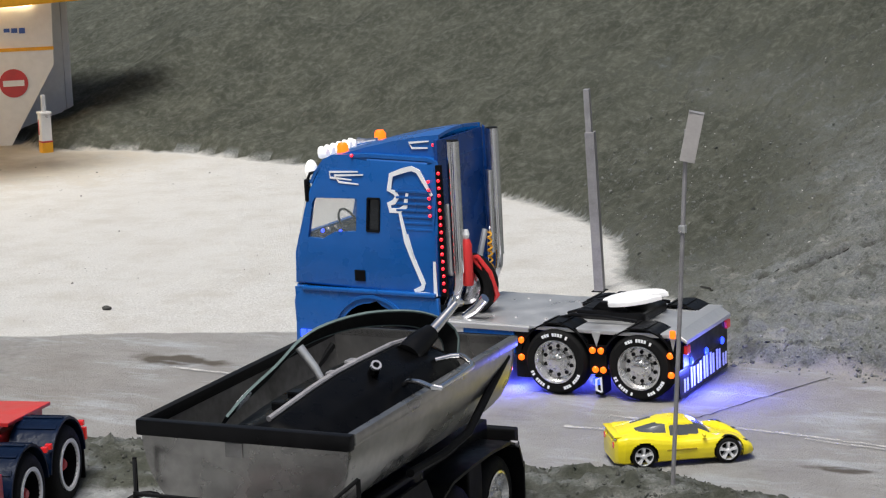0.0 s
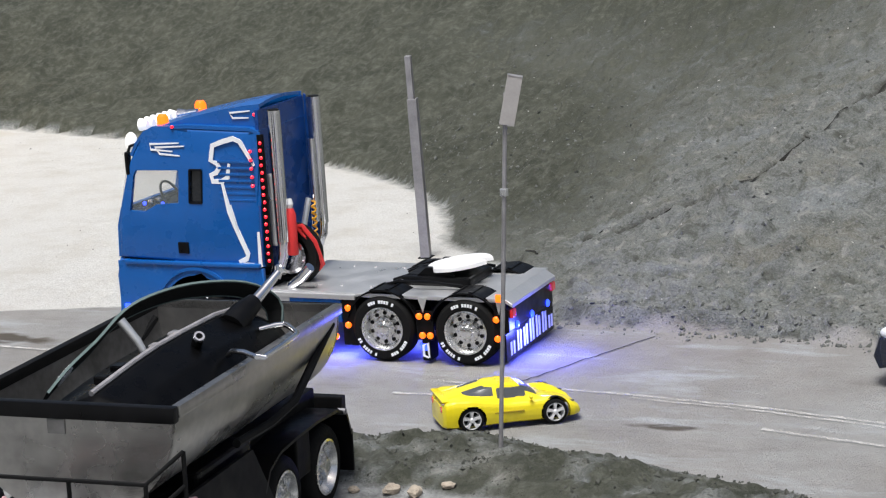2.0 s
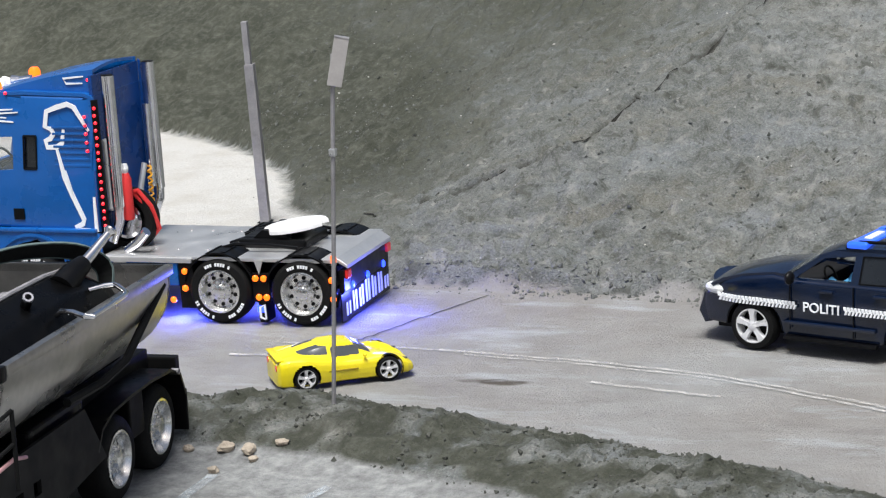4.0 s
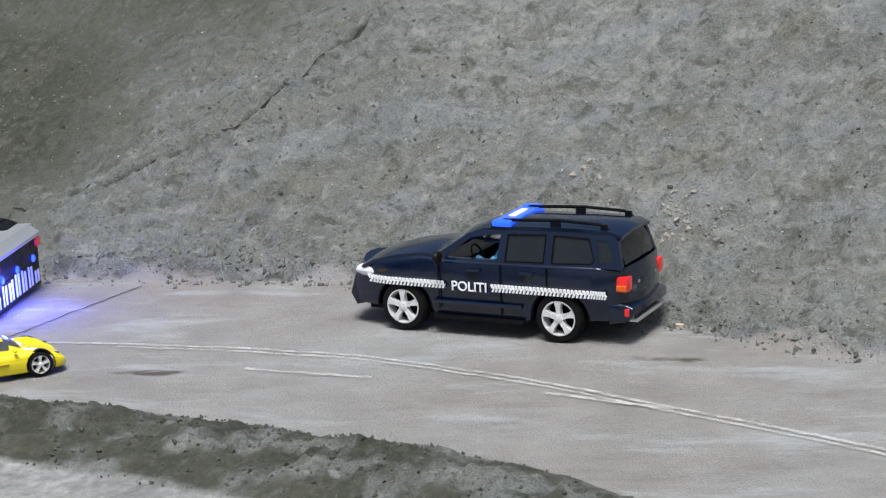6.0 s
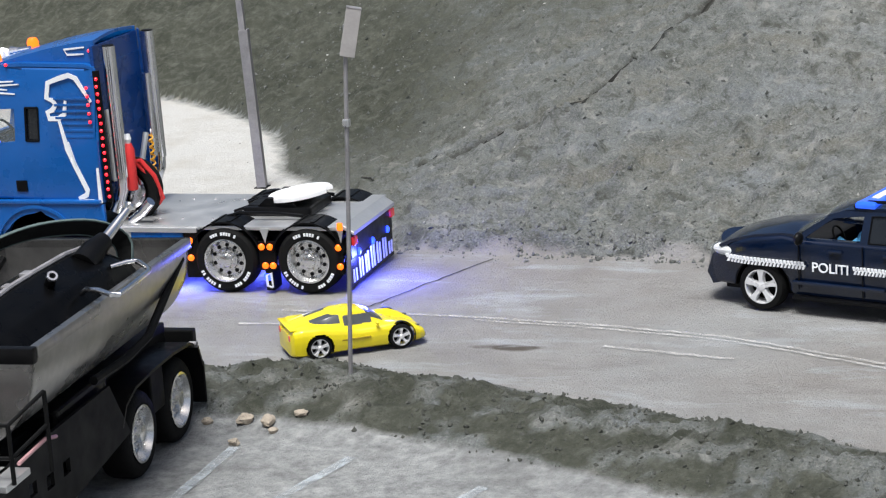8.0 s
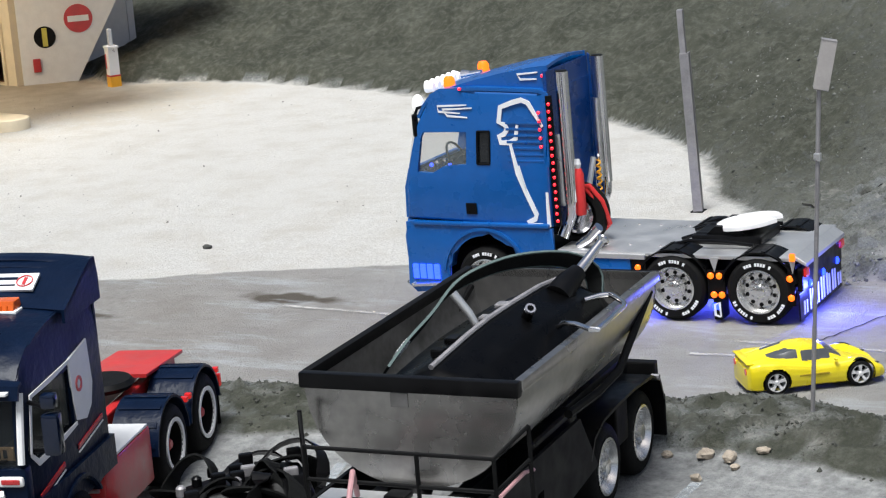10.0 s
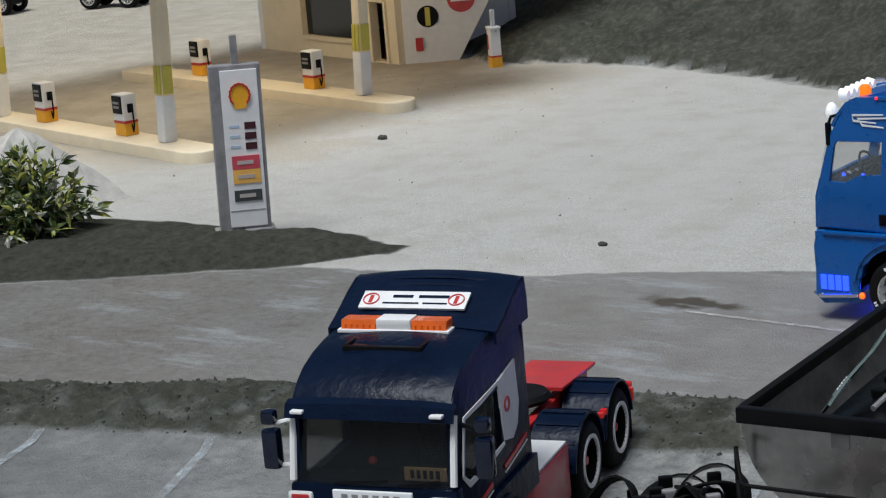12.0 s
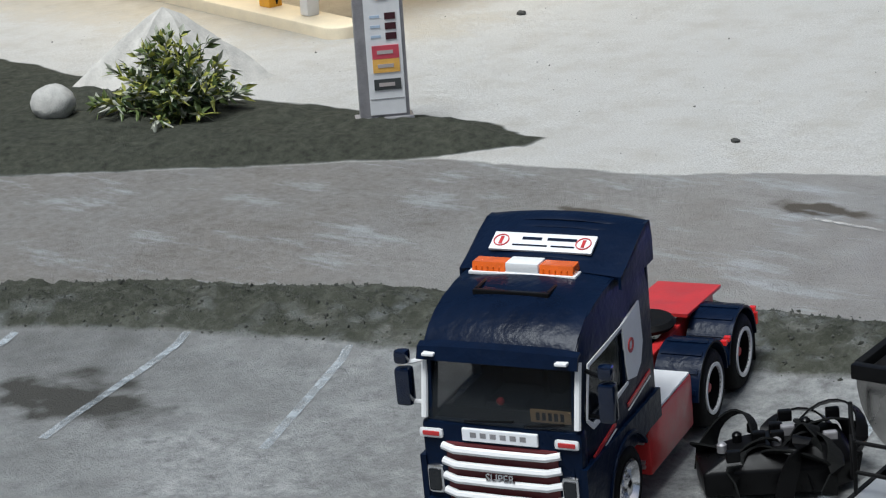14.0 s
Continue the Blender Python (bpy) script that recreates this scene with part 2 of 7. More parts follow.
def soft(v, w):
    return np.clip(v / w * 0.5 + 0.5, 0, 1)


def terrain():
    xs = axis([(-60, -8, 4), (-8, -4.2, 0.2), (-4.2, -1.9, 0.02), (-1.9, -0.25, 0.0075), (-0.25, 1.3, 0.004), (1.3, 1.5, 0.01), (1.5, 3, 0.05), (3, 60, 3)])
    ys = axis([(-60, -4, 4), (-4, -1.1, 0.1), (-1.1, -0.75, 0.0075), (-0.75, 0.95, 0.004), (0.95, 1.6, 0.012), (1.6, 3.2, 0.025), (3.2, 8, 0.1), (8, 60, 3)])
    X, Y = np.meshgrid(xs, ys)
    wob = fractal(X, Y, 9, 4, 3) * 0.012
    far, near, edge = line_y(BERM_FAR, X) + wob, line_y(BERM_NEAR, X) + wob * 0.8, line_y(ROAD_FAR, X) + wob * 0.6
    d = toe_distance(X, Y) + wob * 1.2
    rise = np.where(d > 0, np.minimum(0.46 * d * d / (d + 0.09) + 0.02 * np.clip(d / 0.02, 0, 1), 1.6), 0.0)
    lump = fractal(X, Y, 5, 6, 11) * 0.013 + np.abs(fractal(X, Y, 26, 4, 21)) * 0.010
    clods = np.clip(fractal(X, Y, 52, 3, 23) - 0.25, 0, 1) * 0.0075 - np.clip(fractal(X, Y, 70, 2, 27) - 0.5, 0, 1) * 0.010
    lump = lump + clods
    Z = rise + lump * np.clip(d / 0.06, 0, 1)
    # the bank between road and parking lot
    mid = (far + near) / 2
    half = np.maximum((far - near) / 2, 0.02)
    across = np.clip(1 - ((Y - mid) / half) ** 2, 0, 1)
    ridge = across ** 0.8 * (0.016 + 0.006 * fractal(X, Y, 12, 3, 31)) + across * np.abs(fractal(X, Y, 34, 4, 41)) * 0.010
    Z = Z + ridge * (np.abs(X) < 4)
    below = Y < near
    Z = Z + np.where(below, -0.008 * soft(near - Y - 0.02, 0.02), 0)
    # grass verge
    vt, vb = line_y(VERGE[:7], X) + wob, line_y(VERGE[7:], X) + wob
    inside = np.minimum(np.minimum(vt - Y, Y - vb), -1.15 - X)
    Z = Z + np.clip(inside / 0.08, 0, 1) * (0.022 + 0.006 * fractal(X, Y, 14, 4, 51))
    Z = Z + fractal(X, Y, 3, 3, 61) * 0.0012 + fractal(X, Y, 60, 2, 71) * 0.0005
    w = 0.012
    m_road = soft(edge - Y, w) * soft(Y - far, w) * (d < 0.03)
    m_park = soft(near - Y, w)
    m_verge = soft(inside, w)
    m_berm = soft(far - Y, w) * soft(Y - near, w)
    m_gravel = soft(-d - 0.01, 0.03) * soft(Y - edge, 0.02) * (1 - m_verge)
    m_sand = soft(-1.75 + 0.2 * fractal(X, Y, 2, 3, 81) - X, 0.3) * soft(Y - 0.52, 0.2) * m_gravel * 0.8
    # dark mossy band along the foot of the bank behind the lot; darker west end
    m_mossy_dark = np.clip(1 - np.abs(d - 0.16) / 0.25, 0, 1) * soft(-0.05 - X, 0.25) * (d > 0) + 0.55 * soft(-0.9 - X, 0.6) * (d > 0)
    m_mossy_dark = np.clip(m_mossy_dark, 0, 1) * 0.9
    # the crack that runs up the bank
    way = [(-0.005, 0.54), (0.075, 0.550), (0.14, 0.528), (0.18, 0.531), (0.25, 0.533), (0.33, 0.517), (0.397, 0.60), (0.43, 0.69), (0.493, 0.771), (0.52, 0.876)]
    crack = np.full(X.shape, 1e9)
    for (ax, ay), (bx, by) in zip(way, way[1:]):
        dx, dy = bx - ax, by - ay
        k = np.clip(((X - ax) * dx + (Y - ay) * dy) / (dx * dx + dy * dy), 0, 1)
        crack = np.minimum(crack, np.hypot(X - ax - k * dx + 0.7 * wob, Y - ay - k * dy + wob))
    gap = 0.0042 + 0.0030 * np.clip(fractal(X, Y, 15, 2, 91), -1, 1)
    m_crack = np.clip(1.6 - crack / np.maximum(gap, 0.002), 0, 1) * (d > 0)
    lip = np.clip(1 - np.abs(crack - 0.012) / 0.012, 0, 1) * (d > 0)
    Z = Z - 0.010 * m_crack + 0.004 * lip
    # darker to the west, higher up and on the berm, paler clay to the east
    m_mossy_dark = np.clip(m_mossy_dark + (d > 0) * (0.30 * soft(0.25 - X, 0.3) + 0.55 * soft(d - 0.40, 0.3) * soft(0.55 - X, 0.4)) + (0.60 + 0.45 * fractal(X, Y, 28, 4, 93) + 0.2 * soft(-0.5 - X, 0.4)) * m_berm, 0, 0.9)
    m_pale_clay = soft(X - 0.45, 0.25) * (d > 0) * (0.50 + 0.2 * fractal(X, Y, 4, 3, 95))
    # road and parking lot darker towards the west, plus single damp patches
    m_damp_dark = np.zeros(X.shape)
    m_damp_dark = 0.42 * soft(-0.70 - X + 0.15 * fractal(X, Y, 3, 3, 97), 0.35) * (Y > near) + 0.40 * soft(-0.50 - X + 0.25 * fractal(X, Y, 6, 4, 98), 0.35) * (Y < near)
    for px, py, rx, ry in ((1.007, -0.16, 0.055, 0.022), (-0.56, 0.012, 0.09, 0.025), (-1.08, -0.945, 0.19, 0.07), (0.42, -0.20, 0.05, 0.012), (-0.85, -0.12, 0.10, 0.018)):
        m_damp_dark = np.maximum(m_damp_dark, np.clip(1.3 - np.hypot((X - px) / rx, (Y - py) / ry) + 0.5 * fractal(X, Y, 14, 4, 99), 0, 1) * 0.85)
    return xs, ys, X, Y, Z, dict(road=m_road, parking=m_park, verge=m_verge, gravel=m_gravel, sand=m_sand, moss=m_mossy_dark, crack=m_crack, dry=m_pale_clay, damp=m_damp_dark), m_berm


GX, GY, TX, TY, TZ, MASKS, M_BERM = terrain()


def height(x, y):
    i, j = np.clip(np.searchsorted(GX, x), 1, len(GX) - 1), np.clip(np.searchsorted(GY, y), 1, len(GY) - 1)
    u, v = (x - GX[i - 1]) / (GX[i] - GX[i - 1]), (y - GY[j - 1]) / (GY[j] - GY[j - 1])
    return float(TZ[j - 1, i - 1] * (1 - u) * (1 - v) + TZ[j - 1, i] * u * (1 - v) + TZ[j, i - 1] * (1 - u) * v + TZ[j, i] * u * v)


def lay_ground():
    ny, nx = TX.shape
    zone = np.zeros(TX.shape, int)
    zone[MASKS["gravel"] > 0.5] = 1
    zone[MASKS["verge"] > 0.5] = 2
    zone[MASKS["road"] > 0.5] = 3
    zone[M_BERM > 0.5] = 4
    zone[MASKS["parking"] > 0.5] = 5
    fz = zone[:-1, :-1]
    names = [("ground_bank", "steep crumbly bank of grey-brown clay with cracks", "bank"), ("ground_lot", "flat lot of pale crushed gravel", "gravel lot"),
             ("ground_verge", "dark trodden grass verge beside the road", "verge"), ("road", "worn brown-grey concrete road with faded lines", "road"),
             ("ground_berm", "low rough earth bank between road and parking lot", "earth bank"), ("pavement_parking", "dusty grey concrete parking lot with pale lines", "parking lot")]
    J, I = np.mgrid[0:ny - 1, 0:nx - 1]
    quads = np.stack([J * nx + I, J * nx + I + 1, (J + 1) * nx + I + 1, (J + 1) * nx + I], -1)
    co = np.stack([TX, TY, TZ], -1).reshape(-1, 3)
    for k, (name, label, cat) in enumerate(names):
        q = quads[fz == k]
        used, inv = np.unique(q.ravel(), return_inverse=True)
        me = bpy.data.meshes.new(name)
        me.vertices.add(len(used))
        me.vertices.foreach_set("co", co[used].ravel())
        me.loops.add(len(inv))
        me.loops.foreach_set("vertex_index", inv.astype(np.int32))
        me.polygons.add(len(q))
        me.polygons.foreach_set("loop_start", np.arange(len(q), dtype=np.int32) * 4)
        me.polygons.foreach_set("use_smooth", np.ones(len(q), bool))
        me.update(calc_edges=True)
        for a, v in MASKS.items():
            at = me.attributes.new(a, "FLOAT", "POINT")
            at.data.foreach_set("value", v.ravel()[used].astype(np.float32))
        me.materials.append(EARTH)
        tagged(new(name, me), label, cat, kind="structure")


lay_ground()


# ---- building tools ----
def part(name, bm, material, parent=None, label="", smooth=False):
    """Links a bmesh as one mesh object, under a thing or a part."""
    bmesh.ops.recalc_face_normals(bm, faces=bm.faces)
    me = bpy.data.meshes.new(name)
    bm.to_mesh(me)
    bm.free()
    me.materials.append(material)
    if smooth:
        me.shade_smooth()
        me.set_sharp_from_angle(angle=radians(38))
    ob = new(name, me)
    ob.parent = parent
    if label:
        ob["label"] = label
    return ob


def again(ob, m, parent=None):
    """The same part once more, with its own pieces, at another pose in its thing."""
    c = copy_thing(ob, m)
    if parent:
        c.parent = parent
    return c


def thing(name, m, label, category, group=""):
    e = new(name)
    e.matrix_world = m
    e.empty_display_size = 0.02
    return tagged(e, label, category, group)


def along(x, y, fx, fy, z=0.0):
    """A pose whose x axis points along (fx, fy) on the ground."""
    return pose(x, y, z, 0, 0, math.degrees(math.atan2(fy, fx)))


def box(bm, x0, x1, y0, y1, z0, z1, bevel=0.0, m=None, seg=2):
    r = bmesh.ops.create_cube(bm, size=1.0, matrix=Matrix.Translation(((x0 + x1) / 2, (y0 + y1) / 2, (z0 + z1) / 2)) @ Matrix.Diagonal((abs(x1 - x0), abs(y1 - y0), abs(z1 - z0), 1)))
    vs = r["verts"]
    if bevel:
        b = bmesh.ops.bevel(bm, geom=list({e for v in vs for e in v.link_edges}), offset=bevel, segments=seg, affect="EDGES", profile=0.6)
        vs = list({v for f in b["faces"] for v in f.verts} | {v for v in vs if v.is_valid})
    if m:
        bmesh.ops.transform(bm, matrix=m, verts=vs)
    return bm


def boxed(*a, **k):
    return box(bmesh.new(), *a, **k)


def sweep(bm, pts, r, n=10, closed=False, flat=1.0):
    """A round bar along a line of points; r may be one radius or one a point."""
    pts = [Vector(p) for p in pts]
    rr = r if isinstance(r, (list, tuple)) else [r] * len(pts)
    rings, up = [], None
    for i, p in enumerate(pts):
        a = pts[i - 1] if (i or closed) else p
        b = pts[(i + 1) % len(pts)] if (i < len(pts) - 1 or closed) else p
        t = (b - a).normalized()
        if up is None:
            up = t.orthogonal().normalized()
        up = (up - t * up.dot(t)).normalized()
        side = t.cross(up)
        rings.append([bm.verts.new(p + (up * math.cos(k) + side * math.sin(k) * flat) * rr[i]) for k in (2 * math.pi * j / n for j in range(n))])
    pairs = list(zip(rings, rings[1:])) + ([(rings[-1], rings[0])] if closed else [])
    for a, b in pairs:
        for j in range(n):
            bm.faces.new((a[j], a[(j + 1) % n], b[(j + 1) % n], b[j]))
    if not closed:
        bm.faces.new(rings[0][::-1])
        bm.faces.new(rings[-1])
    return bm


def swept(*a, **k):
    return sweep(bmesh.new(), *a, **k)


def lathe(bm, prof, n=32, m=None, close=False):
    """Turns a profile of (radius, y) about the y axis."""
    rings = []
    for r, y in prof:
        if r < 1e-6:
            rings.append([bm.verts.new((0, y, 0))])
        else:
            rings.append([bm.verts.new((r * math.cos(2 * math.pi * k / n), y, r * math.sin(2 * math.pi * k / n))) for k in range(n)])
    pairs = list(zip(rings, rings[1:])) + ([(rings[-1], rings[0])] if close else [])
    for a, b in pairs:
        for k in range(n):
            q = [a[k % len(a)], a[(k + 1) % len(a)], b[(k + 1) % len(b)], b[k % len(b)]]
            q = list(dict.fromkeys(q))
            if len(q) > 2:
                bm.faces.new(q)
    if m:
        bmesh.ops.transform(bm, matrix=m, verts=[v for ring in rings for v in ring])
    return bm


def lathed(*a, **k):
    return lathe(bmesh.new(), *a, **k)


def panel(bm, outer, holes, outside, inside, bevel=0.0):
    """A sheet of any outline with openings: outside and inside turn (x, z) into points of its two faces."""
    made = []
    for face in (outside, inside):
        fresh, loops = [], []
        for loop in [outer] + list(holes):
            vs = [bm.verts.new(face(x, z)) for x, z in loop]
            es = [bm.edges.new((vs[i], vs[(i + 1) % len(vs)])) for i in range(len(vs))]
            fresh += es
            loops.append(vs)
        bmesh.ops.triangle_fill(bm, edges=fresh, use_beauty=True)
        made.append(loops)
    rim = []
    for a, b in zip(*made):
        for i in range(len(a)):
            j = (i + 1) % len(a)
            bm.faces.new((a[i], a[j], b[j], b[i]))
            if a is made[0][0]:
                e = bm.edges.get((a[i], a[j]))
                if e:
                    rim.append(e)
    if bevel and rim:
        bmesh.ops.bevel(bm, geom=rim, offset=bevel, segments=3, affect="EDGES", profile=0.5)
    return bm


def flat_panel(outer, holes, y, t, bevel=0.0):
    return panel(bmesh.new(), outer, holes, lambda x, z: (x, y, z), lambda x, z: (x, y - t, z), bevel)


def prism(bm, outline, y0, y1, bevel=0.0, seg=3):
    """A block with a side outline of (x, z), from y0 to y1."""
    a = [bm.verts.new((x, y0, z)) for x, z in outline]
    b = [bm.verts.new((x, y1, z)) for x, z in outline]
    n = len(a)
    bm.faces.new(a)
    bm.faces.new(b[::-1])
    for i in range(n):
        bm.faces.new((a[i], b[i], b[(i + 1) % n], a[(i + 1) % n]))
    if bevel:
        es = [bm.edges.get((l[i], l[(i + 1) % n])) for l in (a, b) for i in range(n)]
        bmesh.ops.bevel(bm, geom=[e for e in es if e], offset=bevel, segments=seg, affect="EDGES", profile=0.5, clamp_overlap=True)
    return bm


def prismed(*a, **k):
    return prism(bmesh.new(), *a, **k)


def ribbon(bm, line, y0, y1, t, steps=1, crown=0.0):
    """A sheet along a side line of (x, z), from y0 to y1, of thickness t inwards, bulged by crown."""
    n = len(line)
    grid = []
    for i, (x, z) in enumerate(line):
        a, b = line[max(0, i - 1)], line[min(n - 1, i + 1)]
        d = Vector((b[0] - a[0], b[1] - a[1])).normalized()
        nx, nz = d.y, -d.x
        row = []
        for k in range(steps + 1):
            f = k / steps
            bulge = crown * (1 - (2 * f - 1) ** 2)
            row.append((Vector((x - nx * bulge, y0 + (y1 - y0) * f, z - nz * bulge)), Vector((nx, 0, nz)) * t))
        grid.append(row)
    top = [[bm.verts.new(p) for p, _ in r] for r in grid]
    low = [[bm.verts.new(p + q) for p, q in r] for r in grid]
    for i in range(n - 1):
        for k in range(steps):
            bm.faces.new((top[i][k], top[i][k + 1], top[i + 1][k + 1], top[i + 1][k]))
            bm.faces.new((low[i][k], low[i + 1][k], low[i + 1][k + 1], low[i][k + 1]))
    for i in range(n - 1):
        bm.faces.new((top[i][0], top[i + 1][0], low[i + 1][0], low[i][0]))
        bm.faces.new((top[i][-1], low[i][-1], low[i + 1][-1], top[i + 1][-1]))
    for k in range(steps):
        bm.faces.new((top[0][k], low[0][k], low[0][k + 1], top[0][k + 1]))
        bm.faces.new((top[-1][k], top[-1][k + 1], low[-1][k + 1], low[-1][k]))
    return bm


def arc(cx, cz, r, a0, a1, n=12):
    return [(cx + r * math.cos(radians(a0 + (a1 - a0) * i / n)), cz + r * math.sin(radians(a0 + (a1 - a0) * i / n))) for i in range(n + 1)]


def ball(bm, p, r, sx=1, sy=1, sz=1, u=12, v=8):
    bmesh.ops.create_uvsphere(bm, u_segments=u, v_segments=v, radius=r, matrix=Matrix.Translation(p) @ Matrix.Diagonal((sx, sy, sz, 1)))
    return bm


def strip(pts, w, y, t=0.0012):
    """A flat painted or stuck-on line of width w along (x, z) on a side wall at y."""
    bm = bmesh.new()
    vs = []
    for i, (x, z) in enumerate(pts):
        a, b = pts[max(0, i - 1)], pts[min(len(pts) - 1, i + 1)]
        d = Vector((b[0] - a[0], b[1] - a[1])).normalized()
        k = w * (0.55 if i in (0, len(pts) - 1) else 1.0) / 2
        vs.append([bm.verts.new((x - d.y * k * s, y + o, z + d.x * k * s)) for s in (1, -1) for o in (0, t)])
    for a, b in zip(vs, vs[1:]):
        bm.faces.new((a[1], b[1], b[3], a[3]))
        bm.faces.new((a[0], a[2], b[2], b[0]))
        bm.faces.new((a[0], b[0], b[1], a[1]))
        bm.faces.new((a[2], a[3], b[3], b[2]))
    return bm


# ---- paints and stuffs ----
BLUE = plain("blue_car_paint", (0.004, 0.095, 0.36), 0.28, 0.05, 0.1, 30, coat=0.4)
# darker copy of the cab blue, for the cab back and inner fairing
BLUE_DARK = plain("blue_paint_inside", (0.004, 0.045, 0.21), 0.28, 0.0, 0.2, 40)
NAVY = plain("navy_car_paint", (0.002, 0.007, 0.024), 0.12, 0.0, 0.3, 30, coat=0.35)
NAVY_ROUGH = plain("navy_truck_paint", (0.0022, 0.0075, 0.024), 0.32, 0.0, 0.3, 11, bump=0.6, coat=0.0)
CHROME = plain("chrome", (0.78, 0.78, 0.80), 0.14, 1.0, 0.08, 40)
STEEL = plain("brushed_aluminium", (0.66, 0.66, 0.66), 0.34, 0.75, 0.1, 25)
DULL = plain("dull_grey_metal", (0.33, 0.32, 0.33), 0.5, 0.5, 0.2, 60)
TUB = plain("worn_raw_steel", (0.37, 0.36, 0.345), 0.27, 0.92, 0.3, 14)
TUB_IN = plain("grey_steel_inside", (0.26, 0.255, 0.25), 0.36, 0.85, 0.4, 18)
RUBBER = plain("tyre_rubber", (0.006, 0.006, 0.006), 0.75, 0.0, 0.3, 80, bump=0.3)
BLACK = plain("black_plastic", (0.004, 0.004, 0.0045), 0.34, 0.0, 0.3, 60)
MATT = plain("matt_black_metal", (0.004, 0.004, 0.0042), 0.55, 0.0, 0.4, 40)
FABRIC = plain("black_webbing", (0.009, 0.0095, 0.0095), 0.85, 0.0, 0.3, 220, bump=0.6)
PIPING = plain("grey_green_edging", (0.10, 0.14, 0.135), 0.7, 0.0, 0.2, 120)
WHITE = plain("white_paint", (0.78, 0.78, 0.78), 0.4, 0.0, 0.05, 60)
DECAL = plain("white_sticker", (0.82, 0.83, 0.85), 0.5, 0.0, 0.05, 80)
RED = plain("red_paint", (0.50, 0.028, 0.03), 0.35, 0.0, 0.15, 40, coat=0.3)
REDSOFT = plain("red_hose", (0.62, 0.03, 0.03), 0.5, 0.0, 0.1, 60)
YELLOW = plain("yellow_car_paint", (0.80, 0.66, 0.012), 0.3, 0.0, 0.06, 30, coat=0.4)
ORANGE_PAINT = plain("orange_yellow_paint", (0.82, 0.40, 0.02), 0.45, 0.0, 0.1, 50)
CREAM = plain("cream_paint", (0.78, 0.68, 0.50), 0.55, 0.0, 0.07, 30)
GLASS = glass("clear_pane", (0.5, 0.55, 0.55), 0.12)
TINT = plain("dark_tinted_pane", (0.012, 0.014, 0.017), 0.06, 0.0, 0.2, 20)
INSIDE = plain("dark_cab_lining", (0.014, 0.014, 0.015), 0.7, 0.0, 0.3, 60)
AMBER = plain("amber_lamp_lit", (0.5, 0.09, 0.005), 0.3, emit=(1.0, 0.13, 0.004), power=1.6)
AMBER_OFF = plain("amber_lens", (0.72, 0.12, 0.006), 0.18, 0.0, 0.15, 90, coat=0.5)
RED_LED = plain("red_lamp_lit", (0.6, 0.01, 0.015), 0.3, emit=(1.0, 0.015, 0.03), power=1.5)
RED_LENS = plain("red_lens", (0.55, 0.015, 0.02), 0.15, 0.0, 0.15, 90, coat=0.5, emit=(1.0, 0.05, 0.03), power=0.12)
BLUE_LED = plain("blue_lamp_lit", (0.02, 0.05, 0.6), 0.3, emit=(0.02, 0.05, 1.0), power=3.0)
BLUE_LENS = plain("blue_lens", (0.02, 0.10, 0.70), 0.15, 0.0, 0.15, 90, coat=0.5, emit=(0.03, 0.12, 1.0), power=0.5)
WHITE_LAMP = plain("white_lamp_lit", (0.95, 0.95, 0.92), 0.3, emit=(1.0, 0.97, 0.9), power=0.3)
SILVER = plain("silver_wheel_paint", (0.72, 0.72, 0.73), 0.3, 0.25, 0.08, 60)
RIM = plain("polished_alloy", (0.78, 0.78, 0.77), 0.20, 0.9, 0.06, 60)
CASE = plain("glossy_black_case", (0.0018, 0.0018, 0.002), 0.30, 0.0, 0.3, 50)
# dimness of the cab interior is put into this pane's dark tint
DIM_PANE = glass("smoked_pane", (0.02, 0.024, 0.028), 0.38)
NAVY_ROUGH.node_tree.nodes["Principled BSDF"].inputs["Specular IOR Level"].default_value = 0.13
CASE.node_tree.nodes["Principled BSDF"].inputs["Specular IOR Level"].default_value = 0.10
for stuff in (BLACK, MATT, RUBBER, FABRIC, INSIDE):
    stuff.node_tree.nodes["Principled BSDF"].inputs["Specular IOR Level"].default_value = 0.16


def lamp(name, p, color, watts, size):
    l = new(name, bpy.data.lights.new(name, "POINT"))
    l.data.energy, l.data.color, l.data.shadow_soft_size, l.data.specular_factor = watts, color, size, 0.2
    l.location = p
    return l


def lettering(text, size, mat, parent, label):
    """Raised letters in the built-in font, centred, as one mesh."""
    cu = bpy.data.curves.new("lettering", "FONT")
    cu.body, cu.size, cu.align_x, cu.extrude, cu.offset = text, size, "CENTER", 0.0006, 0.010 * size
    tx = new("lettering", cu)
    me = bpy.data.meshes.new_from_object(tx.evaluated_get(bpy.context.evaluated_depsgraph_get()))
    bpy.data.objects.remove(tx)
    me.materials.clear()
    me.materials.append(mat)
    ob = new("lettering", me)
    ob.parent = parent
    ob["label"] = label
    return ob


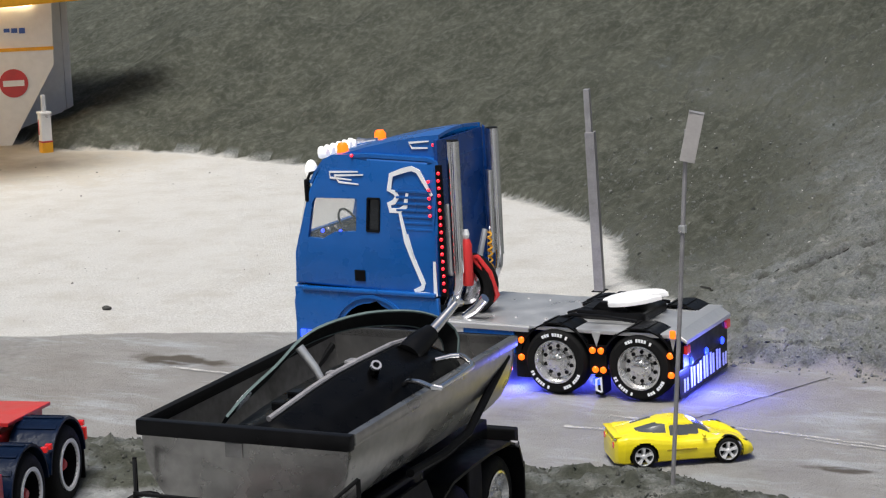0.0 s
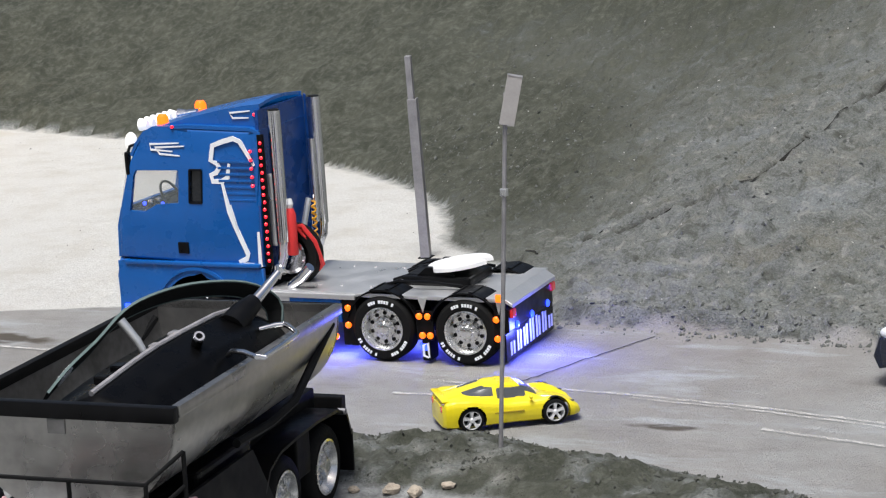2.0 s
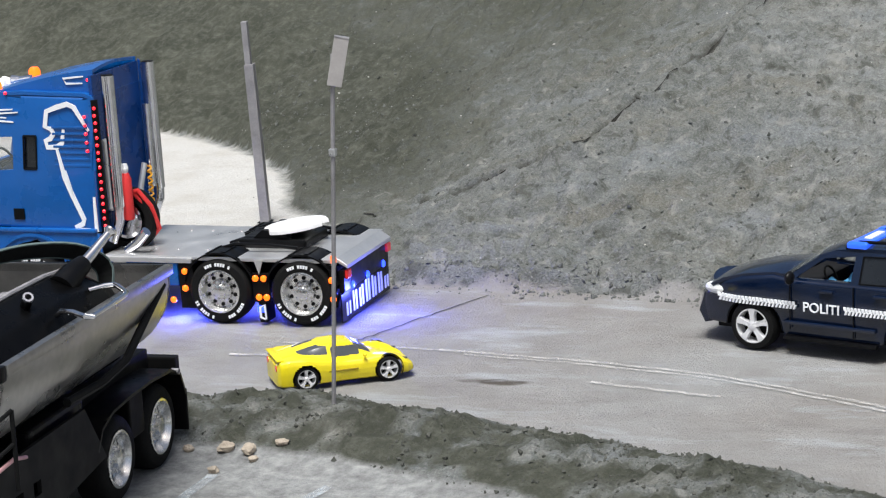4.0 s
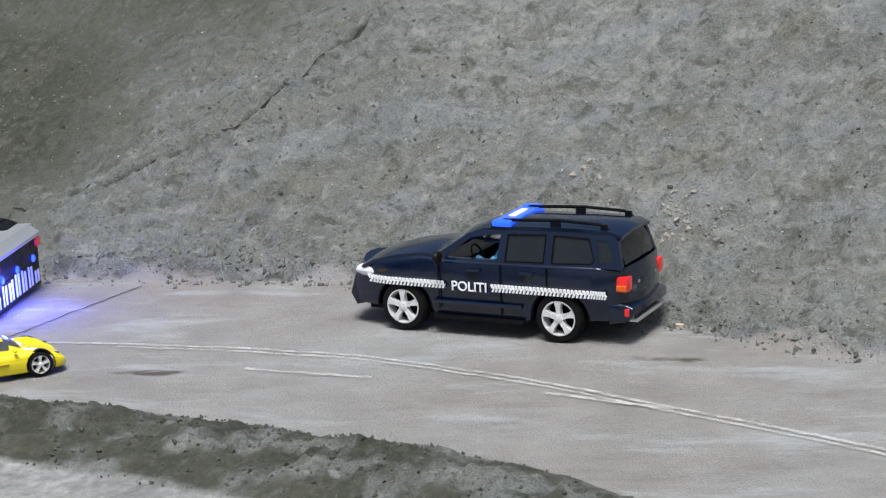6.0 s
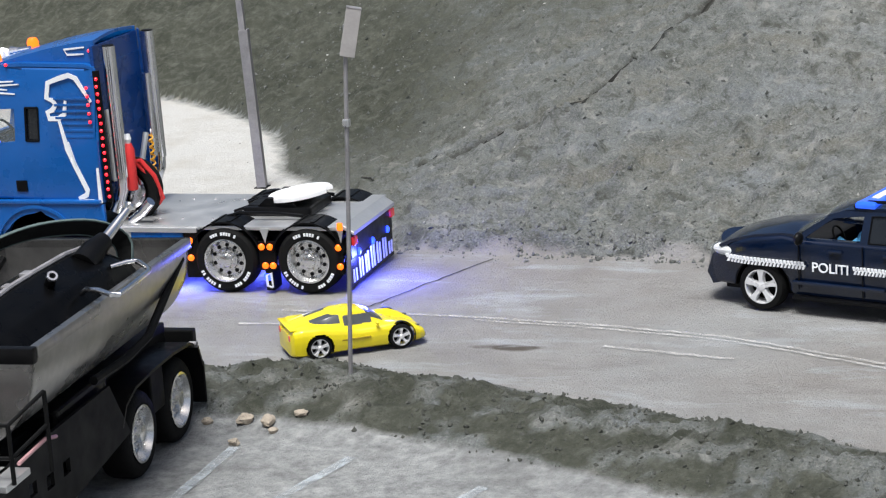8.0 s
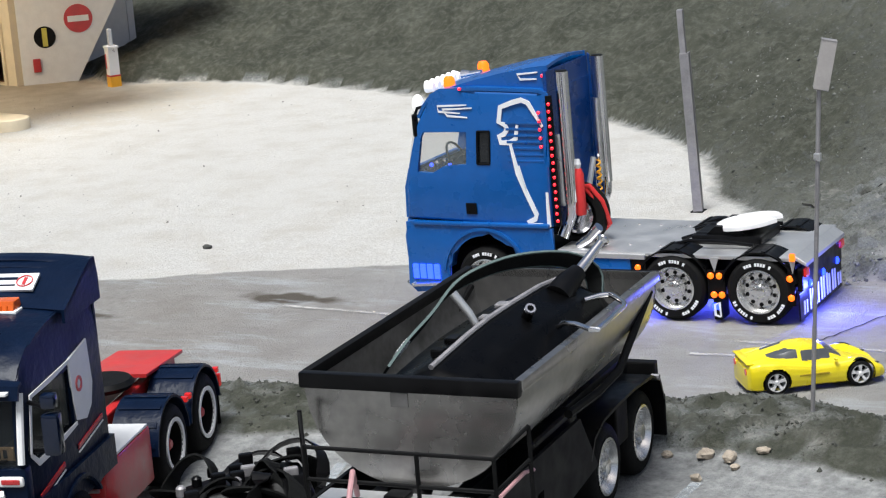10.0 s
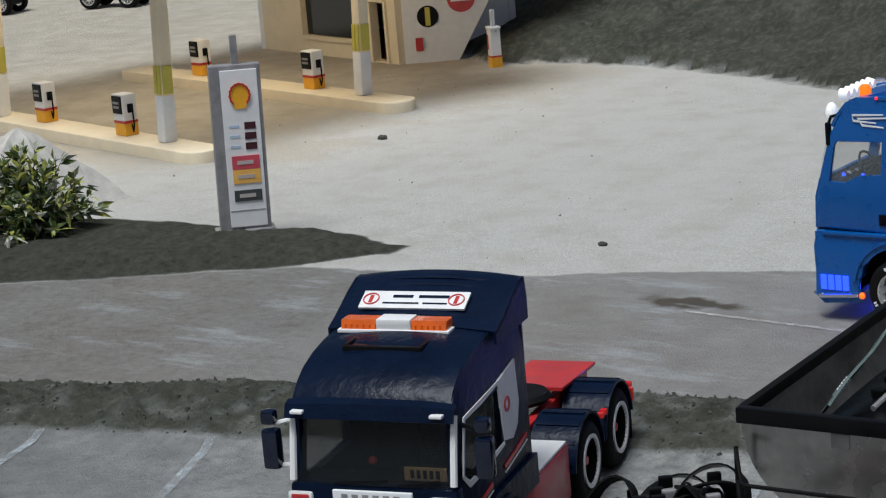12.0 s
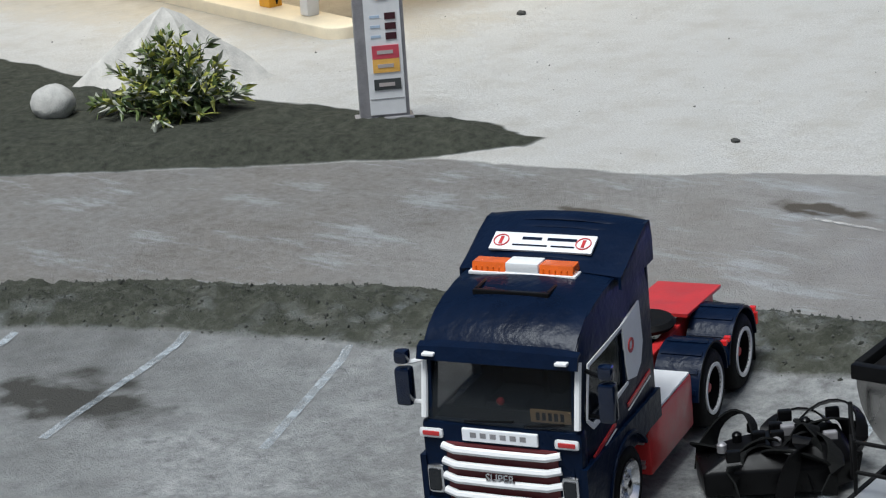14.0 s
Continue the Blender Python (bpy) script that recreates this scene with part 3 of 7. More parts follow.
# ---- wheels ----
def truck_wheel(parent, x, y, r=0.042, w=0.028, rim_mat=None, ring=False, facing=1, deep=False, letters=False):
    """A truck wheel with its tyre, rim, hub and nuts; its outer face lies at y."""
    rim_mat = rim_mat or RIM
    prof = [(r * 0.62, -0.001), (r * 0.70, 0.0015), (r * 0.88, 0.001), (r * 0.96, -0.002), (r, -0.006), (r * 1.0, -w + 0.006), (r * 0.96, -w + 0.002), (r * 0.7, -w), (r * 0.62, -w + 0.003)]
    tyre = part("wheel", lathed(prof, 44, close=True), RUBBER, parent, "black rubber tyre", True)
    if letters:
        for a0, a1 in ((60, 118), (205, 250), (285, 335)):
            for a in range(a0, a1, 6):
                if (a // 6) % 5 == 3:
                    continue
                bm = bmesh.new()
                p = [(r * k, a + d) for k, d in ((0.77, 0), (0.86, 0), (0.86, 4.2), (0.77, 4.2))]
                vs = [bm.verts.new((q * math.cos(radians(g)), 0.0024, q * math.sin(radians(g)))) for q, g in p]
                ws = [bm.verts.new((v.co.x, 0.0008, v.co.z)) for v in vs]
                bm.faces.new(vs)
                for i in range(4):
                    bm.faces.new((vs[i], ws[i], ws[(i + 1) % 4], vs[(i + 1) % 4]))
                part("sidewall_mark", bm, DECAL, tyre)
    bm = bmesh.new()
    if ring:
        lathe(bm, [(r * 0.63, 0.0), (r * 0.655, 0.0025), (r * 0.56, 0.0025), (r * 0.55, 0.0)], 40)
        part("rim", bm, rim_mat, tyre, "", True)
        part("disc", lathed([(r * 0.555, 0.001), (r * 0.53, -0.012), (r * 0.52, -0.017), (r * 0.3, -0.017), (r * 0.25, -0.012), (0, -0.012)], 28), MATT, tyre, "", True)
        hub = bmesh.new()
        lathe(hub, [(r * 0.16, -0.013), (r * 0.16, -0.006), (r * 0.1, -0.003), (0, -0.003)], 10)
        part("hub", hub, RED, tyre, "red wheel hub")
    else:
        lathe(bm, [(r * 0.63, -0.002), (r * 0.655, 0.002), (r * 0.60, 0.0025), (r * 0.55, -0.002), (r * 0.50, -0.009), (r * 0.36, -0.009), (r * 0.33, -0.004), (r * 0.2, -0.003), (r * 0.18, 0.002), (r * 0.1, 0.003), (0, 0.003)], 40)
        part("rim", bm, rim_mat, tyre, "", True)
        nuts = bmesh.new()
        for k in range(10):
            a = 2 * math.pi * k / 10
            lathe(nuts, [(0.0016, -0.009), (0.0016, -0.002), (0, -0.002)], 6, Matrix.Translation((r * 0.27 * math.cos(a), 0.001, r * 0.27 * math.sin(a))))
        part("wheel_nuts", nuts, CHROME, tyre)
        holes = bmesh.new()
        for k in range(10):
            a = 2 * math.pi * (k + 0.5) / 10
            lathe(holes, [(0.0026, -0.0088), (0.0026, -0.0082), (0, -0.0082)], 8, Matrix.Translation((r * 0.43 * math.cos(a), 0, r * 0.43 * math.sin(a))))
        part("vent_holes", holes, MATT, tyre)
    tyre.matrix_basis = pose(x, y, r) if facing > 0 else pose(x, y, r, 0, 0, 180)
    return tyre


def fender(parent, x, y0, y1, z, r, mat, a0=5, a1=175, t=0.002, label="", ribs=False):
    line = arc(x, z, r, a1, a0, 20)
    f = part("fender", ribbon(bmesh.new(), line, min(y0, y1), max(y0, y1), t), mat, parent, label, True)
    if ribs:
        bm = bmesh.new()
        for a in range(int(a0) + 12, int(a1), 24):
            ribbon(bm, arc(x, z, r + 0.0012, a + 3, a - 3, 2), min(y0, y1) + 0.003, max(y0, y1) - 0.003, 0.001)
        part("fender_ribs", bm, mat, f)
    return f


# ---- blue tractor truck ----
def blue_truck():
    W, C = -0.186, -0.158
    t = thing("tractor_truck", along(0, 0, -1, 0), "blue tractor truck with white lion outline and chrome stacks", "truck")
    side = [(0.158, 0.107), (0.156, 0.180), (0.154, 0.262), (0.165, 0.2655), (0.250, 0.268), (0.298, 0.266), (0.311, 0.260), (0.322, 0.248), (0.338, 0.222), (0.350, 0.178), (0.357, 0.150), (0.359, 0.113)]
    win = [(0.2655, 0.219), (0.326, 0.218), (0.330, 0.212), (0.339, 0.170), (0.318, 0.169), (0.300, 0.178), (0.269, 0.180)]
    small = [(0.233, 0.220), (0.250, 0.220), (0.2535, 0.181), (0.236, 0.181)]
    for y, th, nm in ((-0.004, 0.006, "cab_side"), (C + 0.010, 0.006, "cab_side")):
        near = y > -0.1
        s = part(nm, panel(bmesh.new(), side, [win, small], lambda x, z: (x, y - (0.004 if near else -0.004) * max(0, (z - 0.2) / 0.07), z), lambda x, z: (x, y - th, z), 0.004 if near else 0), BLUE, t, "", True)
        part("side_window", flat_panel(small, [], y - 0.003, 0.001), TINT, s, "dark narrow window pane")
        part("door_window", flat_panel(win, [], y - 0.004, 0.0008), GLASS, s, "clear door pane")
        bm = bmesh.new()
        for k in range(len(small)):
            a, b = small[k], small[(k + 1) % 4]
            sweep(bm, [(a[0], y, a[1]), (b[0], y, b[1])], 0.0013, 6)
        part("window_seal", bm, BLACK, s)
    wy0, wy1 = C + 0.008, -0.008
    part("cab_roof", ribbon(bmesh.new(), [(0.154, 0.262), (0.165, 0.2655), (0.250, 0.268), (0.298, 0.266), (0.311, 0.260), (0.322, 0.248), (0.331, 0.234)], wy0, wy1, -0.004, 6), BLUE, t, "", True)
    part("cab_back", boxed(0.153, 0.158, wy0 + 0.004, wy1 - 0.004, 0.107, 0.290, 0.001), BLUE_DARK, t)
    part("cab_front", ribbon(bmesh.new(), [(0.350, 0.172), (0.357, 0.150), (0.359, 0.113)], wy0, wy1, -0.004, 6), BLUE, t, "", True)
    part("windscreen", ribbon(bmesh.new(), [(0.331, 0.234), (0.338, 0.222), (0.346, 0.196), (0.350, 0.172)], wy0, wy1, -0.002, 6), GLASS, t, "clear windscreen", True)
    part("cab_floor", boxed(0.16, 0.355, wy0, wy1, 0.108, 0.116), INSIDE, t)
    # inside the cab
    dash = part("dashboard", prismed([(0.318, 0.118), (0.318, 0.166), (0.330, 0.176), (0.346, 0.170), (0.352, 0.118)], wy0 + 0.004, wy1 - 0.004, 0.003), INSIDE, t)
    wheel = bmesh.new()
    sweep(wheel, [(0.306 + 0.010 * math.sin(a), -0.055 + 0.02 * math.cos(a), 0.180 + 0.017 * math.sin(a)) for a in (2 * math.pi * k / 20 for k in range(20))], 0.0016, 6, True)
    sweep(wheel, [(0.306, -0.075, 0.18), (0.306, -0.035, 0.18)], 0.0014, 6)
    sweep(wheel, [(0.306, -0.055, 0.18), (0.325, -0.055, 0.165)], 0.002, 6)
    part("steering_wheel", wheel, BLACK, t)
    for x, y, mt in ((0.322, -0.03, CHROME), (0.318, -0.045, CHROME), (0.326, -0.02, BLUE_LED), (0.300, -0.02, BLUE_LED)):
        part("dial", ball(bmesh.new(), (x, y, 0.176), 0.0042 if mt is CHROME else 0.0025), mt, dash)
    for y in (-0.06, -0.13):
        seat = boxed(0.225, 0.275, y - 0.025, y + 0.025, 0.116, 0.150, 0.006)
        box(seat, 0.212, 0.230, y - 0.025, y + 0.025, 0.13, 0.200, 0.006)
        part("seat", seat, INSIDE, t, "", True)
    # lower cab with wheel arch, bumper and blue lamps
    a2 = sorted([p for p in arc(0.2515, 0.044, 0.054, 10, 146, 14)], key=lambda p: p[0])
    low = [(0.158, 0.1055), (0.158, 0.074), (0.200, 0.074)] + [p for p in a2 if p[0] > 0.2065] + [(0.3065, 0.030), (0.352, 0.026), (0.361, 0.034), (0.362, 0.085), (0.358, 0.108), (0.352, 0.1115), (0.30, 0.110)]
    for y in (0.0, C + 0.008):
        s = part("lower_cab", flat_panel(low, [], y, 0.008, 0.003 if y > -0.1 else 0), BLUE, t, "", True)
    part("arch_trim", ribbon(bmesh.new(), arc(0.2515, 0.044, 0.0575, 150, 8, 16), -0.03, 0.0025, -0.004), BLUE, t, "", True)
    part("step_sill", boxed(0.16, 0.35, -0.006, 0.003, 0.1065, 0.1115, 0.002), BLUE, t, "", True)
    part("bumper", prismed([(0.345, 0.024), (0.366, 0.030), (0.368, 0.09), (0.362, 0.112), (0.345, 0.112)], C + 0.008, -0.006, 0.004), BLUE, t, "", True)
    part("grille", boxed(0.3655, 0.370, C + 0.03, -0.03, 0.05, 0.10, 0.001), BLACK, t)
    cover = boxed(0.306, 0.366, C + 0.012, -0.012, 0.036, 0.042)
    part("under_guard", cover, MATT, t)
    for x in (0.322, 0.332, 0.342, 0.352):
        part("marker_lamp", boxed(x - 0.004, x + 0.004, -0.004, 0.002, 0.040, 0.058, 0.001), BLUE_LED, t, "lit blue marker lamp")
    part("step_bar", swept([(0.305, 0.003, 0.036), (0.355, 0.003, 0.032), (0.37, -0.01, 0.032)], 0.0025, 8), CHROME, t)
    part("indicator", ball(bmesh.new(), (0.300, 0.002, 0.036), 0.004), AMBER, t, "lit amber lamp")
    # black strip with red lamps behind the cab edge, mirrored sides
    lit = part("light_strip", boxed(0.1470, 0.1545, -0.012, -0.006, 0.108, 0.262, 0.001), BLACK, t)
    led = part("red_led", ball(bmesh.new(), (0, 0, 0), 0.0022, u=8, v=6), RED_LED, lit, "lit red lamp")
    led.matrix_basis = pose(0.1495, -0.0045, 0.115)
    for k in range(1, 17):
        again(led, pose(0.1495 + (0.0006 * (k % 2)), -0.0045, 0.115 + 0.0086 * k))
    for k in range(5):
        again(led, pose(0.163, -0.0025, 0.243 - 0.010 * k))
    again(led, pose(0.270, -0.006, 0.270))
    again(led, pose(0.160, -0.016, 0.284))
    # roof fairing, open at the back
    top = [(0.300, 0.268), (0.285, 0.271), (0.255, 0.2785), (0.215, 0.287), (0.175, 0.2935), (0.1535, 0.2955)]
    fair = part("roof_fairing", ribbon(bmesh.new(), top, C + 0.022, -0.020, -0.0035, 8, -0.004), BLUE, t, "blue wedge-shaped roof fairing", True)
    for y in (-0.018, C + 0.018):
        part("fairing_side", flat_panel([(0.300, 0.262), (0.299, 0.2685), (0.285, 0.2712), (0.255, 0.2787), (0.215, 0.2872), (0.175, 0.2937), (0.1535, 0.2957), (0.1535, 0.262)], [], y, 0.003), BLUE, fair)
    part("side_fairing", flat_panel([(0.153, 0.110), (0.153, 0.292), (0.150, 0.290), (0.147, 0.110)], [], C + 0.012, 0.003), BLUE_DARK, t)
    # line stickers
    lion = [(0.160, 0.226), (0.177, 0.254), (0.186, 0.2575), (0.200, 0.254), (0.215, 0.249), (0.219, 0.231), (0.211, 0.2285), (0.208, 0.223), (0.213, 0.217), (0.220, 0.2145), (0.2185, 0.207), (0.206, 0.207), (0.1975, 0.212), (0.194, 0.228)]
    back = [(0.205, 0.206), (0.198, 0.171), (0.190, 0.151), (0.177, 0.122), (0.179, 0.117), (0.189, 0.1125), (0.187, 0.1095), (0.161, 0.1095), (0.1605, 0.149)]
    part("lion_outline", strip(lion, 0.0060, -0.0052), DECAL, t, "white line sticker")
    part("lion_outline", strip(back, 0.0060, -0.0036), DECAL, t, "white line sticker")
    part("lion_outline", strip([(0.196, 0.180), (0.188, 0.150)], 0.003, -0.0036), DECAL, t)
    for pts in ([(0.262, 0.251), (0.303, 0.2495), (0.302, 0.243), (0.272, 0.241)], [(0.255, 0.2475), (0.296, 0.2455), (0.290, 0.238), (0.262, 0.236)], [(0.166, 0.288), (0.194, 0.2855), (0.190, 0.2795), (0.168, 0.280)]):
        part("claw_mark", strip(pts, 0.0024, -0.0062 if pts[0][1] < 0.28 else -0.0175), DECAL, t)
    part("door_badge", boxed(0.259, 0.274, -0.004, -0.002, 0.1205, 0.134, 0.001), BLACK, t)
    for k in range(7):
        part("side_louvre", boxed(0.161, 0.210, -0.0046, -0.0036, 0.184 + 0.0075 * k, 0.1868 + 0.0075 * k, 0.0005), BLUE, t)
    # roof lamps and beacons
    rack = part("lamp_bar", swept([(0.318, -0.026, 0.259), (0.326, -0.05, 0.264), (0.326, -0.112, 0.264), (0.318, -0.132, 0.259)], 0.002, 8), CHROME, t)
    for k in range(6):
        y = -0.036 - 0.0158 * k
        part("spot_lamp", lathed([(0, -0.007), (0.005, -0.007), (0.0075, 0.002), (0.0075, 0.004), (0.0, 0.0055)], 16, pose(0.327, y, 0.2680, 0, 0, -90)), WHITE_LAMP, rack, "lit white roof lamp", True)
    for x, y, z in ((0.295, -0.030, 0.2695), (0.296, -0.136, 0.2715)):
        b = part("beacon", lathed([(0.0075, 0), (0.0075, 0.008), (0.005, 0.012), (0, 0.0125)], 14, pose(x, y, z, 90)), AMBER, t, "lit orange beacon", True)
        part("beacon_base", lathed([(0.008, -0.010), (0.008, 0.0), (0, 0.0)], 14, pose(x, y, z, 90)), CHROME, b)
    part("horn", swept([(0.282, -0.100, 0.2765), (0.300, -0.104, 0.2735), (0.312, -0.106, 0.272)], [0.0028, 0.0034, 0.006], 12), CHROME, t)
    mir = part("mirror", boxed(0.334, 0.341, -0.012, -0.004, 0.212, 0.240, 0.003), BLACK, t)
    part("mirror_arm", swept([(0.326, -0.012, 0.248), (0.334, -0.010, 0.246), (0.337, -0.008, 0.238)], 0.002, 6), BLACK, mir)
    part("corner_lamp", ball(bmesh.new(), (0.337, -0.020, 0.249), 0.0095, 0.8, 1, 1.3), WHITE_LAMP, t, "lit white corner lamp")
    # chassis, deck and side tanks
    part("chassis", boxed(-0.165, 0.34, -0.135, -0.052, 0.034, 0.070, 0.002), MATT, t)
    deck = part("deck", boxed(-0.160, 0.153, W + 0.004, -0.003, 0.0765, 0.0815, 0.0012), STEEL, t, "bare aluminium deck")
    part("deck_edge", boxed(0.036, 0.153, -0.0035, 0.0005, 0.0735, 0.0795, 0.001), STEEL, deck)
    for x in (0.07, 0.10, 0.03):
        for y in (-0.04, -0.15):
            part("screw", lathed([(0.0022, 0), (0.0015, 0.001), (0, 0.001)], 8, pose(x, y, 0.0815, 90)), DULL, deck)
    for y0, y1 in ((-0.030, -0.002), (W + 0.002, W + 0.03)):
        part("side_tank", boxed(0.056, 0.157, y0, y1, 0.046, 0.0735, 0.003), BLUE, t, "", True)
        part("lamp_plate", boxed(0.036, 0.055, y0, y1, 0.020, 0.0735, 0.001), BLACK, t)
        part("tank_strap", boxed(0.125, 0.142, y0 - 0.001, y1 + 0.001, 0.045, 0.0735, 0.0005), STEEL, t)
    amber = part("side_lamp", ball(bmesh.new(), (0, 0, 0), 0.0042, 1, 0.7, 1, 10, 8), AMBER, t, "lit amber side lamp")
    amber.matrix_basis = pose(0.046, 0.000, 0.064)
    for x, z in ((0.047, 0.044), (0.064, 0.030), (-0.047, 0.058), (-0.058, 0.058), (-0.050, 0.036), (-0.060, 0.036), (-0.150, 0.058), (-0.151, 0.036)):
        again(amber, pose(x, 0.000, z))
    part("lamp_bracket", boxed(-0.064, -0.042, -0.006, -0.002, 0.030, 0.064, 0.001), BLACK, t)
    part("lamp_bracket", boxed(-0.158, -0.144, -0.006, -0.002, 0.026, 0.075, 0.001), BLACK, t)
    part("corner_marker", boxed(-0.163, -0.152, -0.002, 0.003, 0.078, 0.087, 0.002), AMBER, t, "lit amber corner lamp")
    # wheels and fenders
    for x in (0.0, -0.104):
        truck_wheel(t, x, 0.0, letters=True)
        truck_wheel(t, x, W, facing=-1)
        for y0, y1 in ((-0.046, 0.001), (W - 0.001, W + 0.046)):
            fender(t, x * 1.058, y0, y1, 0.042, 0.0495, BLACK, 14, 166, 0.002, "black plastic fender", True)
        part("fender_gusset", flat_panel([(x - 0.046, 0.079), (x - 0.058, 0.079), (x - 0.052, 0.062)], [], -0.001, 0.002), STEEL, t)
    truck_wheel(t, 0.2515, -0.002, letters=True)
    truck_wheel(t, 0.2515, W + 0.002, facing=-1)
    # fifth wheel
    base = part("coupling_base", boxed(-0.095, -0.005, -0.135, -0.055, 0.081, 0.092, 0.003), BLACK, t)
    for y in (-0.125, -0.065):
        part("coupling_bracket", prismed([(-0.075, 0.09), (-0.02, 0.09), (-0.035, 0.102), (-0.06, 0.102)], y - 0.004, y + 0.004, 0.001), BLACK, t)
    ring = [(0.040 * math.cos(a), 0.042 * math.sin(a)) for a in (radians(d) for d in range(20, 341, 16))]
    ring += [(0.040, -0.012), (0.016, -0.006), (0.016, 0.006), (0.040, 0.012)]
    bm = panel(bmesh.new(), [(p[0], p[1]) for p in ring], [], lambda x, z: (x, z, 0.006), lambda x, z: (x, z, 0.0), 0.002)
    bmesh.ops.transform(bm, matrix=pose(-0.068, -0.095, 0.099, 0, -7, 180), verts=bm.verts)
    part("coupling_plate", bm, WHITE, t, "white horseshoe coupling plate", True)
    for y in (-0.155, -0.12, -0.07, -0.035):
        part("air_hose", swept([(0.012, y, 0.084), (-0.01, y + 0.004, 0.091), (-0.05, y, 0.090), (-0.09, y - 0.004, 0.086)], 0.0022, 6), BLACK, t)
    # tail
    part("tail_plate", prismed([(-0.158, 0.082), (-0.180, 0.074), (-0.180, 0.070), (-0.158, 0.0765)], W + 0.012, -0.010, 0.001), STEEL, t)
    part("tail_beam", boxed(-0.172, -0.160, W + 0.012, -0.008, 0.042, 0.068, 0.002), BLACK, t)
    flap = part("mud_flap", boxed(-0.166, -0.163, W + 0.004, -0.004, 0.008, 0.040, 0.001), BLACK, t)
    rng = random.Random(4)
    for k in range(7):
        y = -0.018 - 0.024 * k
        h = 0.027 if k not in (0, 6) else 0.018
        for d in (0, 0.010):
            part("flap_mark", boxed(-0.1675, -0.1655, y - d - 0.005, y - d, 0.013, 0.013 + h * (0.8 + 0.2 * rng.random()), 0.0003), DECAL, flap)
    for y in (-0.035, -0.09, -0.15):
        part("tail_blue_lamp", ball(bmesh.new(), (-0.173, y, 0.046), 0.0045), BLUE_LED, t, "lit blue tail lamp")
    for y in (-0.02, -0.17):
        part("tail_lamp", boxed(-0.178, -0.170, y - 0.007, y + 0.007, 0.057, 0.067, 0.002), RED_LENS, t, "red tail lamp")
    part("axle_blue_lamp", boxed(-0.056, -0.046, -0.008, -0.001, 0.018, 0.026, 0.001), BLUE_LED, t)
    part("wheel_flap", boxed(-0.058, -0.048, -0.030, -0.002, 0.006, 0.030, 0.001), BLACK, t)
    part("wheel_flap_mark", strip([(-0.056, 0.010), (-0.050, 0.012), (-0.050, 0.024), (-0.056, 0.027), (-0.057, 0.010)], 0.003, -0.0018), DECAL, t)
    # stacks, extinguisher, spare air tank and hoses behind the cab
    for y, dx in ((-0.022, 0.0), (-0.148, 0.0035)):
        s = part("exhaust_pipe", swept([(0.137 + dx, y, 0.135), (0.1365 + dx, y, 0.2885)], 0.0085, 18), CHROME, t, "tall chrome exhaust stack", True)
        part("stack_elbow", swept([(0.137 + dx, y, 0.138), (0.138 + dx, y, 0.122), (0.146, y - 0.006 if y > -0.1 else y + 0.006, 0.108), (0.152, y, 0.092)], 0.0075, 14), CHROME, s, "", True)
        part("stack_mouth", lathed([(0.0072, 0), (0.0072, 0.0012), (0, 0.0012)], 16, pose(0.1365 + dx, y, 0.2883, 90)), MATT, s)
        part("heat_shield", boxed(0.142, 0.150, y - 0.004, y + 0.006, 0.13, 0.215, 0.003), STEEL, s)
    part("inner_pipe", swept([(0.139, -0.128, 0.14), (0.139, -0.130, 0.240)], 0.005, 12), CHROME, t, "", True)
    part("brace", swept([(0.15, -0.088, 0.10), (0.142, -0.116, 0.170)], 0.004, 8), STEEL, t)
    ext = part("fire_extinguisher", lathed([(0, 0), (0.0062, 0), (0.0068, 0.003), (0.0068, 0.048), (0.004, 0.055), (0, 0.055)], 16, pose(0.128, -0.030, 0.118, 90)), REDSOFT, t, "red fire extinguisher", True)
    part("extinguisher_top", lathed([(0.003, 0.055), (0.0045, 0.060), (0.003, 0.066), (0, 0.066)], 10, pose(0.128, -0.030, 0.118, 90)), WHITE, ext)
    spare = part("air_tank", lathed([(0.024, -0.012), (0.036, -0.012), (0.038, 0.0), (0.036, 0.012), (0.026, 0.012), (0.024, 0.004), (0.010, 0.004), (0.008, 0.012), (0, 0.012)], 28, pose(0.142, -0.060, 0.113)), RUBBER, t, "", True)
    part("tank_hub", lathed([(0.022, 0.0125), (0.018, 0.014), (0.0, 0.014)], 16, pose(0.142, -0.060, 0.113)), CHROME, spare)
    for d in (0, 0.006):
        part("red_hose", swept([(0.146 - d, -0.050, 0.142 + d * 0.5), (0.128 - d, -0.048, 0.146 + d * 0.5), (0.114 - d, -0.052, 0.130), (0.109 - d, -0.06, 0.102), (0.118 - d, -0.065, 0.095)], 0.0032, 8), REDSOFT, t, "red air hose", True)
    part("chrome_elbow", swept([(0.13, -0.02, 0.083), (0.112, -0.015, 0.094), (0.098, -0.012, 0.108)], 0.006, 10), CHROME, t, "", True)
    # the whole body stands upright on its wheels
    part("yellow_coil", swept([(0.137 + 0.003 * math.cos(k * 1.3), -0.118 + 0.003 * math.sin(k * 1.3), 0.105 + 0.0016 * k) for k in range(40)], 0.0012, 5), ORANGE_PAINT, t, "yellow coiled air line", True)
    def shorter(x):
        return x if x > -0.14 else -0.14 + 0.6 * (x + 0.14)
    fit = Matrix(((1.017, 0, 0.0216, -0.0026), (0, 1, 0, 0), (0, 0, 1.085, -0.003), (0, 0, 0, 1)))
    done = set()
